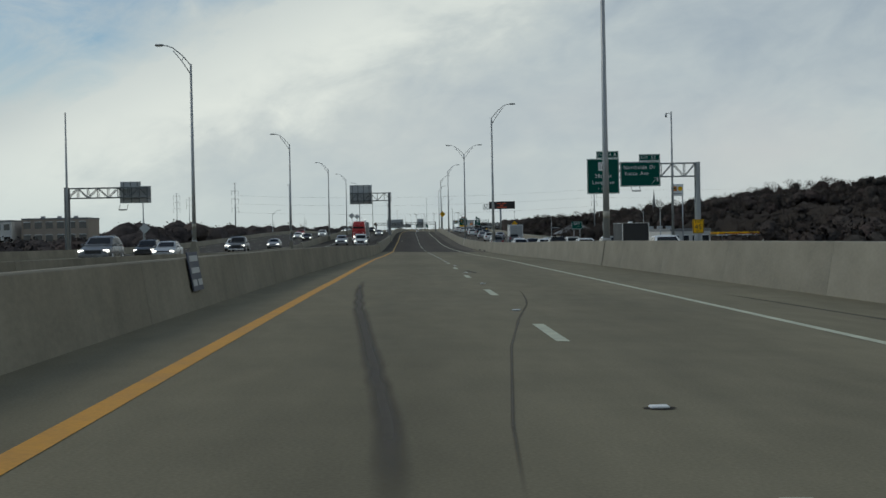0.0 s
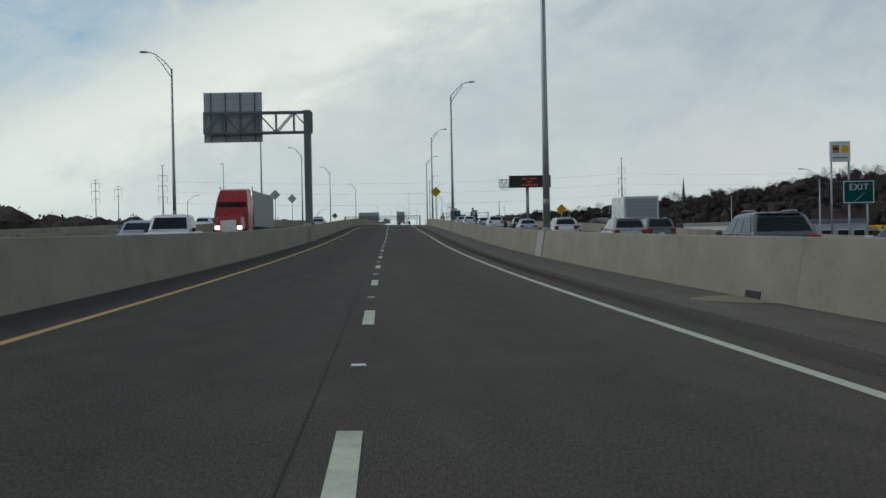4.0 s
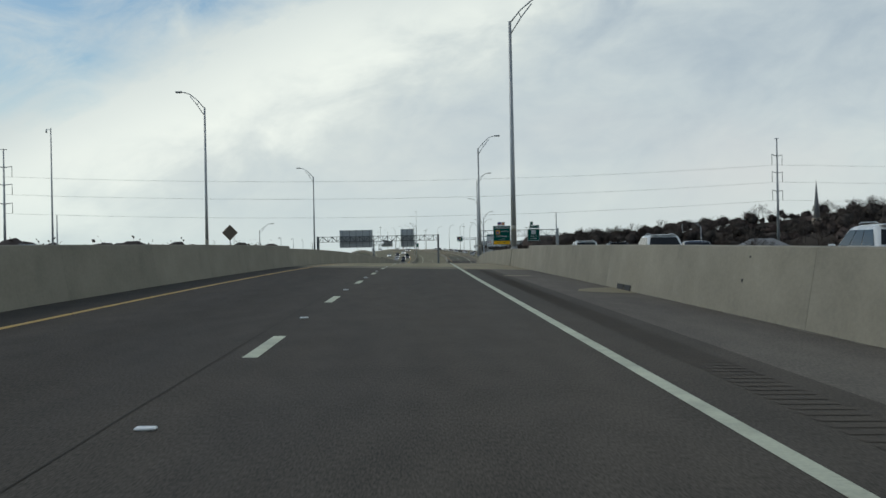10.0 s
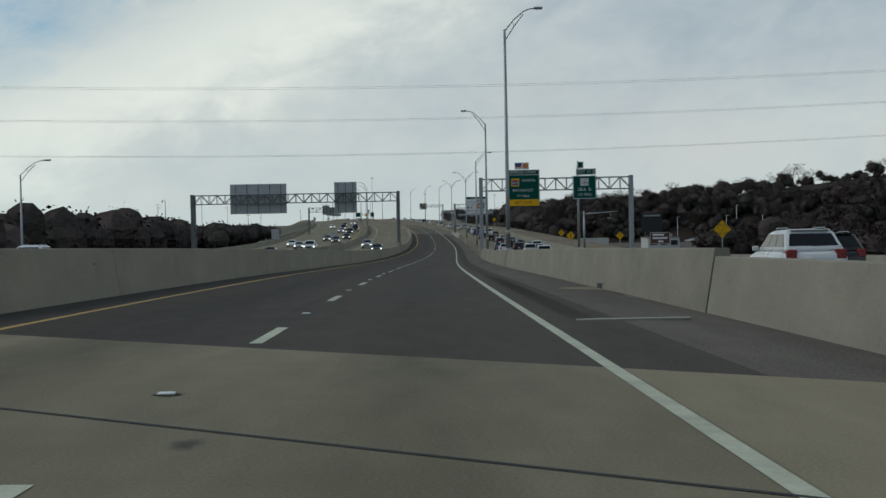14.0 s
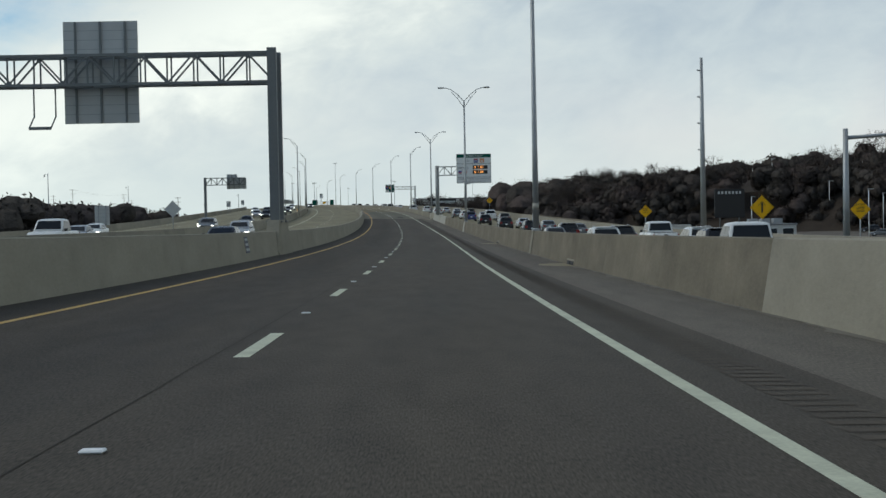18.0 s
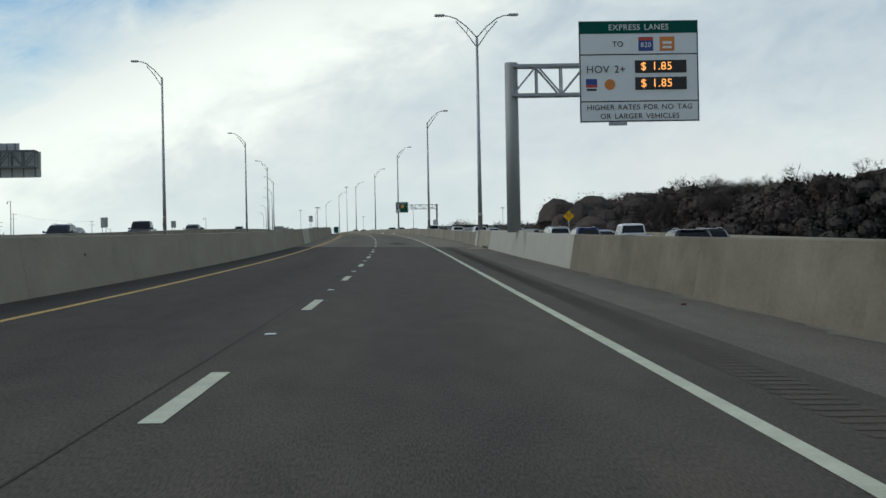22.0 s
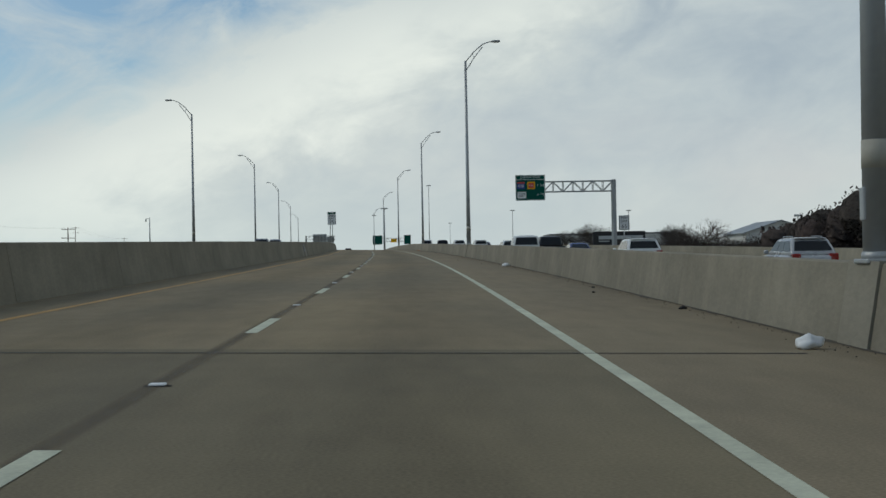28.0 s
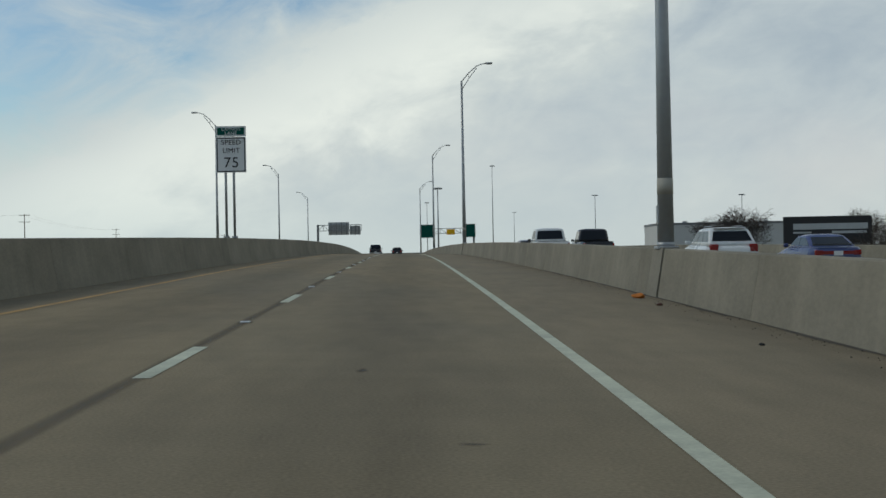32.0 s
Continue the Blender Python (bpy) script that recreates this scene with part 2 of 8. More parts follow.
M_ASPHALT = material("asphalt", (0.07118, 0.06131, 0.04954), 0.9, spec=0.15, vary=0.2, scale=0.7, fine=85, grain=1.7, bump=0.12, bump_scale=110, stretch=(1.3, 0.1, 1), coord="UV", tint=(0.08371, 0.07162, 0.0567), track=0.12, mottle=0.28, darker_left=0.26)
M_ASPHALT_SHOULDER = material("dusty_asphalt_shoulder", (0.1218, 0.1052, 0.0887), 0.9, spec=0.12, vary=0.2, scale=0.7, fine=75, grain=1.5, bump=0.08, bump_scale=110, stretch=(1.3, 0.1, 1), coord="UV", tint=(0.1402, 0.125, 0.1031), mottle=0.26)
M_DECK = material("deck_concrete", (0.1894, 0.17, 0.1133), 0.9, spec=0.14, vary=0.24, scale=0.8, fine=40, grain=0.7, bump=0.1, bump_scale=60, stretch=(0.7, 0.16, 1), coord="UV", tint=(0.2233, 0.1997, 0.1346), track=0.3, mottle=0.22, smear=0.07)
M_DECK_BAND = material("darker_deck_concrete", (0.1807, 0.1593, 0.1032), 0.9, spec=0.14, vary=0.24, scale=0.8, fine=40, grain=0.7, bump=0.1, bump_scale=60, stretch=(0.7, 0.16, 1), coord="UV", tint=(0.2131, 0.1871, 0.1227), track=0.3, mottle=0.22, smear=0.07)
M_DECK_FRESH = material("smooth_deck_concrete", (0.2413, 0.2143, 0.1387), 0.9, spec=0.14, vary=0.24, scale=0.8, fine=40, grain=0.7, bump=0.1, bump_scale=60, stretch=(0.7, 0.16, 1), coord="UV", tint=(0.2845, 0.2517, 0.1649), track=0.16, mottle=0.22, smear=0.07)
M_DECK_PALE = material("pale_deck_concrete", (0.2031, 0.181, 0.122), 0.9, spec=0.14, vary=0.2, scale=0.8, fine=40, grain=0.6, bump=0.1, bump_scale=60, stretch=(0.7, 0.16, 1), coord="UV", tint=(0.1762, 0.1574, 0.1058), track=0.12, mottle=0.22, smear=0.08)
M_DECK_SHOULDER = material("dusty_shoulder_concrete", (0.2649, 0.2279, 0.1504), 0.85, spec=0.14, vary=0.18, scale=0.8, fine=40, grain=0.7, stretch=(0.7, 0.2, 1), coord="UV", tint=(0.2268, 0.196, 0.1314), mottle=0.22, smear=0.06)
M_DECK_DARK = material("rubbered_deck_concrete", (0.09974, 0.09216, 0.06433), 0.8, spec=0.2, vary=0.25, scale=0.6, fine=40, grain=0.7, bump=0.1, bump_scale=60, stretch=(0.8, 0.12, 1), coord="UV", tint=(0.1223, 0.1096, 0.07956), track=0.2, mottle=0.3, smear=0.06)
M_DECK_OLIVE = material("olive_shoulder_concrete", (0.1742, 0.1531, 0.1172), 0.85, spec=0.14, vary=0.2, scale=0.6, fine=40, grain=0.7, stretch=(0.7, 0.2, 1), coord="UV", tint=(0.1954, 0.169, 0.1259), mottle=0.22, smear=0.05)
M_DECK_APPROACH = material("stained_approach_concrete", (0.142, 0.1296, 0.09639), 0.85, spec=0.15, vary=0.3, scale=0.6, fine=40, grain=0.7, bump=0.1, bump_scale=60, stretch=(0.5, 0.3, 1), coord="UV", tint=(0.1857, 0.1651, 0.1134), mottle=0.4, smear=0.08)
M_STAIN = material("oil_stain_film", (0.050, 0.046, 0.038), 0.7, vary=0.3, scale=1.2, fine=10, coord="World")


def soften(m, strength):
    """Lets a film thin out towards the rim of its mesh."""
    ns, ls = m.node_tree.nodes, m.node_tree.links
    d = ns.new("ShaderNodeSeparateXYZ")
    ls.new(ns.new("ShaderNodeTexCoord").outputs["UV"], d.inputs[0])
    r = ns.new("ShaderNodeMapRange")
    r.interpolation_type = "SMOOTHSTEP"
    r.inputs["From Min"].default_value, r.inputs["From Max"].default_value, r.inputs["To Max"].default_value = 0.0, 0.85, strength
    ls.new(d.outputs[0], r.inputs[0])
    ls.new(r.outputs[0], ns["Principled BSDF"].inputs["Alpha"])


soften(M_STAIN, 0.5)
M_SEAM = material("stained_lane_seam", (0.130, 0.104, 0.066), 0.85, vary=0.3, scale=0.9, fine=12, coord="World")
M_DECK_LANE = material("tan_grey_lane_concrete", (0.2281, 0.1842, 0.1151), 0.9, spec=0.14, vary=0.24, scale=0.7, fine=40, grain=0.7, bump=0.1, bump_scale=60, stretch=(0.7, 0.16, 1), coord="UV", tint=(0.1952, 0.1642, 0.1099), track=0.2, mottle=0.22, smear=0.08)
M_DECK_WORN = material("worn_grey_lane_concrete", (0.1752, 0.147, 0.09421), 0.9, spec=0.14, vary=0.24, scale=0.7, fine=40, grain=0.7, bump=0.1, bump_scale=60, stretch=(0.7, 0.16, 1), coord="UV", tint=(0.15, 0.131, 0.08994), track=0.2, mottle=0.22, smear=0.08)
M_DECK_TAN = material("tan_shoulder_concrete", (0.2089, 0.1724, 0.1137), 0.85, spec=0.14, vary=0.2, scale=0.6, fine=40, grain=0.7, bump=0.1, bump_scale=60, stretch=(0.7, 0.2, 1), coord="UV", tint=(0.2228, 0.1799, 0.1158), mottle=0.22, smear=0.06)
M_BARRIER = material("barrier_concrete", (0.262, 0.241, 0.190), 0.9, spec=0.15, vary=0.14, scale=0.35, fine=14, bump=0.3, bump_scale=30, random_ob=0.06, streak=0.05, tint=(0.218, 0.203, 0.164), mottle=0.26, stretch=(1, 0.5, 1.2))
M_BARRIER_OLD = material("weathered_barrier_concrete", (0.178, 0.157, 0.118), 0.9, spec=0.15, vary=0.2, scale=0.5, fine=14, bump=0.3, bump_scale=30, random_ob=0.06, streak=0.12, tint=(0.150, 0.132, 0.098), mottle=0.34, stretch=(1, 0.5, 1.2))
M_BARRIER_STAINED = material("stained_parapet_concrete", (0.222, 0.202, 0.156), 0.9, spec=0.15, vary=0.18, scale=0.4, fine=14, bump=0.3, bump_scale=30, random_ob=0.08, streak=0.16, tint=(0.176, 0.158, 0.120), mottle=0.28, stretch=(1, 0.5, 1.2))
M_MORTAR = material("pale_mortar", (0.285, 0.270, 0.230), 0.85, vary=0.12, scale=1.1, fine=14)
M_CURB = material("patched_concrete", (0.34, 0.325, 0.275), 0.85, vary=0.12, scale=1.1, fine=14)
M_WHITE = material("white_road_paint", (0.473, 0.4872, 0.372), 0.7, vary=0.25, scale=3.0, fine=30, mottle=0.3, coord="World", spec=0.2)
M_YELLOW = material("yellow_road_paint", (0.56, 0.27, 0.025), 0.7, vary=0.2, scale=2.0, fine=25, coord="World")
M_YELLOW_DULL = material("dull_yellow_road_paint", (0.46, 0.295, 0.075), 0.7, vary=0.25, scale=1.5, fine=25, coord="World")
M_GROOVE = material("groove_asphalt", (0.050, 0.0445, 0.0375), 0.9, vary=0.25, scale=2, fine=30, coord="World", spec=0.1)
M_YELLOW_WORN = material("worn_yellow_road_paint", (0.42, 0.25, 0.075), 0.75, vary=0.4, scale=0.9, fine=20, coord="World")
M_GALV = material("galvanized_steel", (0.33, 0.345, 0.35), 0.5, 0.55, vary=0.1, scale=0.6, fine=8)
M_DARKSTEEL = material("weathered_steel", (0.17, 0.18, 0.18), 0.55, 0.5, vary=0.12, scale=0.5, fine=8)
M_POST = material("painted_steel_post", (0.27, 0.28, 0.27), 0.6, 0.0, vary=0.08, scale=0.6, fine=8)
M_LAMP = material("lamp_housing", (0.36, 0.37, 0.37), 0.5, 0.4)
M_GREEN = material("green_sign_sheeting", (0.001, 0.078, 0.058), 0.5, vary=0.08, scale=0.7, spec=0.12)
M_SIGNWHITE = material("white_sign_sheeting", (0.72, 0.73, 0.72), 0.45, vary=0.05)
M_SIGNYELLOW = material("yellow_sign_sheeting", (0.86, 0.46, 0.010), 0.5, vary=0.06, spec=0.2)
M_SIGNBACK = material("bare_aluminium_sign_back", (0.46, 0.47, 0.46), 0.6, 0.0, vary=0.1, scale=1.5)
M_BLACK = material("black_paint", (0.012, 0.012, 0.013), 0.5, vary=0.2)
M_NAVY = material("faded_navy_sheeting", (0.030, 0.036, 0.060), 0.6)
M_BLUE = material("blue_sheeting", (0.015, 0.05, 0.24), 0.45)
M_RED = material("red_sheeting", (0.5, 0.05, 0.03), 0.45)
M_ORANGE = material("orange_sheeting", (0.62, 0.20, 0.03), 0.45)
M_BROWN = material("brown_sheeting", (0.10, 0.035, 0.02), 0.5)
M_LED = material("amber_led", (0.3, 0.08, 0.02), 0.5, emit=(1.0, 0.40, 0.11, 1.2))
M_LEDDIM = material("dim_red_led", (0.2, 0.04, 0.02), 0.5, emit=(0.9, 0.12, 0.04, 0.10))
M_TYRE = material("tyre_rubber", (0.015, 0.015, 0.016), 0.8)
M_RIM = material("alloy_rim", (0.42, 0.43, 0.44), 0.35, 0.8)
M_GLASS = material("tinted_car_glass", (0.010, 0.011, 0.012), 0.08, spec=0.3, vary=0.03)
M_TAIL = material("tail_light_red", (0.22, 0.010, 0.009), 0.25)
M_HEAD = material("headlight", (0.8, 0.8, 0.78), 0.2, emit=(1.0, 0.97, 0.9, 3.0))
M_CHROME = material("bright_trim", (0.55, 0.56, 0.57), 0.25, 0.9)
M_GRASS = material("winter_grass", (0.105, 0.098, 0.058), 0.95, vary=0.3, scale=0.05, fine=0.8, coord="World", tint=(0.075, 0.070, 0.042), bump=0.3, bump_scale=2)
M_TWIG = material("bare_twigs", (0.072, 0.06, 0.053), 1.0, vary=0.15, scale=0.2, fine=2, coord="World", island=0.2, spec=0.04)
M_DUST = material("drifted_dust", (0.165, 0.148, 0.115), 0.95, vary=0.3, scale=1.5, fine=20, coord="World", mottle=0.4)
M_SILT = material("damp_silt", (0.075, 0.064, 0.046), 0.95, vary=0.3, scale=1.5, fine=20, coord="World", mottle=0.4)
M_BARK = material("bark", (0.075, 0.062, 0.050), 0.95, vary=0.25, scale=3, fine=20)
M_LEAF = material("dark_evergreen_leaves", (0.06656, 0.05954, 0.05296), 1.0, vary=0.4, scale=0.12, fine=1.2, coord="World", island=0.1, tint=(0.09473, 0.07413, 0.06716), spec=0.0)
M_LEAF2 = material("brown_winter_twigs", (0.06943, 0.06007, 0.05765), 1.0, vary=0.4, scale=0.12, fine=1.2, coord="World", island=0.1, spec=0.0)
for m in (M_LEAF, M_LEAF2):  # leaves take the light as the crown does that they make up
    at = m.node_tree.nodes.new("ShaderNodeAttribute")
    at.attribute_name = "crown_side"
    bn = m.node_tree.nodes.new("ShaderNodeBump")
    bn.inputs["Strength"].default_value, bn.inputs["Distance"].default_value = 0.6, 0.3
    tn = m.node_tree.nodes.new("ShaderNodeTexNoise")
    tn.inputs["Scale"].default_value, tn.inputs["Detail"].default_value = 2.4, 5.0
    m.node_tree.links.new(m.node_tree.nodes.new("ShaderNodeNewGeometry").outputs["Position"], tn.inputs["Vector"])
    m.node_tree.links.new(tn.outputs[0], bn.inputs["Height"])
    m.node_tree.links.new(at.outputs["Vector"], bn.inputs["Normal"])
    m.node_tree.links.new(bn.outputs[0], m.node_tree.nodes["Principled BSDF"].inputs["Normal"])
M_FLOOR = material("dark_leaf_litter", (0.046, 0.037, 0.030), 1.0, vary=0.3, scale=0.3, fine=2, coord="World", spec=0.05)
M_BANK = material("dry_tan_bank", (0.20, 0.165, 0.115), 0.95, vary=0.25, scale=0.06, fine=0.9, coord="World", tint=(0.13, 0.11, 0.075), spec=0.1)
M_WALL = material("light_render", (0.52, 0.51, 0.48), 0.85, vary=0.08, scale=0.3)
M_WALL2 = material("tan_brick_wall", (0.30, 0.25, 0.20), 0.85, vary=0.12, scale=0.4)
M_ROOF = material("grey_roofing", (0.20, 0.20, 0.20), 0.8, vary=0.15, scale=0.4)
M_WINDOW = material("dark_window", (0.03, 0.035, 0.04), 0.1, spec=0.6)
M_WIRE = material("weathered_conductor", (0.22, 0.22, 0.225), 0.6, 0.4)
M_WOOD = material("weathered_pole_wood", (0.13, 0.105, 0.08), 0.9, vary=0.2, scale=1, fine=12)
# rubber of the deck joints; also painted shade in barrier gaps and drain slots
M_GAP = material("joint_rubber_and_gap_shade", (0.02, 0.02, 0.02), 0.85)
M_TYREMARK = material("rubber_skid_film", (0.085, 0.072, 0.050), 0.8, vary=0.35, scale=1.4, fine=10, coord="World")
def fade_edges(m, strength):
    """Lets a strip thin out towards its sides and its ends, in patches."""
    ns, ls = m.node_tree.nodes, m.node_tree.links
    sep = ns.new("ShaderNodeSeparateXYZ")
    ls.new(ns.new("ShaderNodeTexCoord").outputs["UV"], sep.inputs[0])
    last = None
    for k, hard in ((0, 2.2), (1, 6.0)):
        off = ns.new("ShaderNodeMath")
        off.operation = "PINGPONG"
        off.inputs[1].default_value = 0.5
        ls.new(sep.outputs[k], off.inputs[0])
        r = ns.new("ShaderNodeMapRange")
        r.interpolation_type = "SMOOTHSTEP"
        r.inputs["From Max"].default_value = 1.0 / hard
        ls.new(off.outputs[0], r.inputs[0])
        if last is not None:
            mul = ns.new("ShaderNodeMath")
            mul.operation = "MULTIPLY"
            ls.new(last, mul.inputs[0]), ls.new(r.outputs[0], mul.inputs[1])
            last = mul.outputs[0]
        else:
            last = r.outputs[0]
    mul = ns.new("ShaderNodeMath")
    mul.operation, mul.inputs[1].default_value = "MULTIPLY", strength
    ls.new(last, mul.inputs[0])
    ls.new(mul.outputs[0], ns["Principled BSDF"].inputs["Alpha"])


fade_edges(M_TYREMARK, 0.75)
fade_edges(M_SEAM, 0.6)
M_MILLED = material("milled_asphalt", (0.088, 0.075, 0.061), 0.9, vary=0.25, scale=2, fine=30, coord="World", spec=0.1)
M_RUMBLE = material("rumble_groove_asphalt", (0.040, 0.039, 0.039), 0.9, vary=0.2, scale=2, fine=30, coord="World", spec=0.1)


# ---- the alignment of the road ----
STEP = 38.0
ROAD_X = [-1.0, -0.94, -0.76, -0.63, -0.72, -0.92, -0.97, -0.91, -0.97, -0.92, -0.62, -0.14, 0.61, 1.79, 3.41, 5.35, 7.63, 10.19, 12.92, 15.72, 18.39, 20.69, 22.61, 24.19, 25.37, 26.1, 26.41, 26.29, 25.79, 24.96, 23.74, 22.17, 20.18]
ROAD_Z = [0.64, 0.52, 0.32, 0.02, -0.14, -0.09, 0.21, 0.72, 1.29, 1.82, 2.24, 2.54, 2.67, 2.5, 2.06, 1.41, 0.62, -0.15, -0.75, -1.13, -1.28, -1.21, -0.92, -0.42, 0.25, 0.97, 1.64, 2.26, 2.83, 3.35, 3.83, 4.3, 4.77]
Y_FIRST = -208.0
for _ in range(4):  # straight on behind the start
    ROAD_X.insert(0, ROAD_X[0] - 0.05), ROAD_Z.insert(0, ROAD_Z[0] + 0.12)
Y_FIRST -= 4 * STEP
slope_x, slope_z = -0.0524, 0.0130
for k in range(16):  # the bend goes on, the crest falls away
    slope_x = -0.075 if k > 3 else (-0.062, -0.064, -0.068, -0.072)[k]
    slope_z = max(slope_z - (0.0016 if k == 0 else 0.0042), -0.012)
    ROAD_X.append(ROAD_X[-1] + slope_x * STEP), ROAD_Z.append(ROAD_Z[-1] + slope_z * STEP)
Y_LAST = Y_FIRST + STEP * (len(ROAD_X) - 1)


def spline(vals, y):
    s = min(max((y - Y_FIRST) / STEP, 0.0), len(vals) - 1.001)
    i = int(s)
    a = s - i
    p0, p1, p2, p3 = vals[max(i - 1, 0)], vals[i], vals[i + 1], vals[min(i + 2, len(vals) - 1)]
    return 0.5 * (2 * p1 + (p2 - p0) * a + (2 * p0 - 5 * p1 + 4 * p2 - p3) * a * a + (3 * p1 - p0 - 3 * p2 + p3) * a ** 3)


def road_x(y):
    return spline(ROAD_X, y)


def road_z(y):
    return spline(ROAD_Z, y)


CROSSFALL = -0.02


def step_at(lat, y):
    """Step between the express lanes and the outer carriageways."""
    if lat > 7.25:
        return float(np.interp(y, (-60, 133, 365, 480, 990, 1040), (0.0, -0.10, -0.04, -0.44, -0.42, -0.22)))
    return -0.20 if lat < -5.5 else 0.0


def fall_at(lat, y=400.0):
    """Height of the pavement across the road, which leans to the right."""
    return CROSSFALL * min(max(lat, -17.0), 22.5) + step_at(lat, y)


def heading(y):
    return math.degrees(math.atan2(road_x(y - 2) - road_x(y + 2), 4.0))


def grade(y):
    return math.degrees(math.atan2(road_z(y + 2) - road_z(y - 2), 4.0))


def lean(lat):
    return CROSSFALL * min(max(lat, -17.0), 22.5)


def spot(y, lat, h=0.0):
    return Vector((road_x(y) + lat, y, road_z(y) + h))


def stand(y, lat, h=0.0, turn=0.0):
    p = spot(y, lat, h)
    return pose(p.x, p.y, p.z, 0, 0, heading(y) + turn)


# ---- makers ----
def mesh_from(name, verts, faces, mat, smooth=False, uvs=None):
    me = bpy.data.meshes.new(name)
    me.from_pydata([tuple(v) for v in verts], [], faces)
    if uvs is not None:
        layer = me.uv_layers.new(name="UVMap")
        idx = np.empty(len(me.loops), dtype=np.int32)
        me.loops.foreach_get("vertex_index", idx)
        layer.data.foreach_set("uv", np.asarray(uvs, dtype=np.float32)[idx].ravel())
    if mat:
        me.materials.append(mat)
    if smooth:
        me.polygons.foreach_set("use_smooth", [True] * len(me.polygons))
    me.update()
    return me


def part_mesh(name, me, parent, m=None, label=""):
    ob = new(name, me)
    if parent is not None:
        ob.parent = parent
    if m is not None:
        ob.matrix_local = m
    if label:
        tagged(ob, label)
    return ob


def part(name, bm, mat, parent, label="", m=None, smooth=False):
    me = bpy.data.meshes.new(name)
    bmesh.ops.recalc_face_normals(bm, faces=bm.faces)
    bm.to_mesh(me)
    bm.free()
    me.materials.append(mat)
    if smooth:
        me.polygons.foreach_set("use_smooth", [True] * len(me.polygons))
    return part_mesh(name, me, parent, m, label)


def thing(name, m, label, category, group="", kind=""):
    ob = new(name)
    ob.empty_display_size = 0.3
    ob.matrix_world = m
    return tagged(ob, label, category, group, kind)


def box_bm(x0, x1, y0, y1, z0, z1, bevel=0.0):
    bm = bmesh.new()
    v = [bm.verts.new((x, y, z)) for x in (x0, x1) for y in (y0, y1) for z in (z0, z1)]
    for f in ((0, 1, 3, 2), (4, 6, 7, 5), (0, 4, 5, 1), (2, 3, 7, 6), (0, 2, 6, 4), (1, 5, 7, 3)):
        bm.faces.new([v[i] for i in f])
    if bevel:
        bmesh.ops.bevel(bm, geom=list(bm.edges), offset=bevel, segments=1, affect="EDGES")
    return bm


def box(name, x0, x1, y0, y1, z0, z1, mat, parent, bevel=0.0, label="", m=None):
    return part(name, box_bm(x0, x1, y0, y1, z0, z1, bevel), mat, parent, label, m)


UNIT = {}


def beam(name, p, q, w, mat, parent, d=None):
    """A square steel member from p to q; alike members share one unit mesh."""
    p, q = Vector(p), Vector(q)
    if mat.name not in UNIT:
        bm = box_bm(-0.5, 0.5, -0.5, 0.5, 0.0, 1.0)
        bmesh.ops.recalc_face_normals(bm, faces=bm.faces)
        me = bpy.data.meshes.new("member")
        bm.to_mesh(me)
        bm.free()
        me.materials.append(mat)
        UNIT[mat.name] = me
    axis = q - p
    rot = axis.to_track_quat("Z", "Y").to_matrix().to_4x4()
    return part_mesh(name, UNIT[mat.name], parent, Matrix.Translation(p) @ rot @ Matrix.Diagonal((w, d or w, axis.length, 1)))


def tube_mesh(name, pts, radii, mat, sides=10, caps=True):
    """A round tube along pts."""
    verts, faces = [], []
    n = len(pts)
    for i, p in enumerate(pts):
        p = Vector(p)
        t = (Vector(pts[min(i + 1, n - 1)]) - Vector(pts[max(i - 1, 0)])).normalized()
        q = t.to_track_quat("Z", "Y")
        for k in range(sides):
            a = 2 * math.pi * k / sides
            verts.append(p + q @ Vector((math.cos(a) * radii[i], math.sin(a) * radii[i], 0)))
    for i in range(n - 1):
        for k in range(sides):
            faces.append((i * sides + k, i * sides + (k + 1) % sides, (i + 1) * sides + (k + 1) % sides, (i + 1) * sides + k))
    if caps:
        faces.append(tuple(reversed(range(sides)))), faces.append(tuple((n - 1) * sides + k for k in range(sides)))
    return mesh_from(name, verts, faces, mat, True)


def tube(name, pts, radii, mat, parent, sides=10, label=""):
    if isinstance(radii, (int, float)):
        radii = [radii] * len(pts)
    return part_mesh(name, tube_mesh(name, pts, radii, mat, sides), parent, None, label)


def ribbon_mesh(name, profile, y0, y1, mat, step=4.0, skew0=0.0, skew1=0.0, lift=0.0, close=False, base=0.0, flat=False):
    """A strip along the road. profile: (lateral, height) points across; its ends may run skew."""
    n = max(1, int(math.ceil((y1 - y0) / step)))
    verts, faces, uvs = [], [], []
    m = len(profile)
    for i in range(n + 1):
        a = i / n
        for lat, h in profile:
            y = (y0 + skew0 * lat) * (1 - a) + (y1 + skew1 * lat) * a
            verts.append((road_x(y) + lat, y, road_z(y) + lean(lat) + step_at(lat, y) * (0 if flat else 1) + h + lift + base))
            uvs.append((lat, y))
    for i in range(n):
        for k in range(m - 1 + (1 if close else 0)):
            k2 = (k + 1) % m
            faces.append((i * m + k, i * m + k2, (i + 1) * m + k2, (i + 1) * m + k))
    if close:
        faces.append(tuple(reversed(range(m)))), faces.append(tuple(n * m + k for k in range(m)))
    return mesh_from(name, verts, faces, mat, False, uvs)


# ---- ground ----
def hill_foot(y):
    """Where the hill begins beside the road: further off behind the filling station and the parking lot."""
    return float(np.interp(y, (50, 110, 285, 340, 590, 650, 815, 850), (52, 116, 116, 52, 52, 120, 120, 55)))


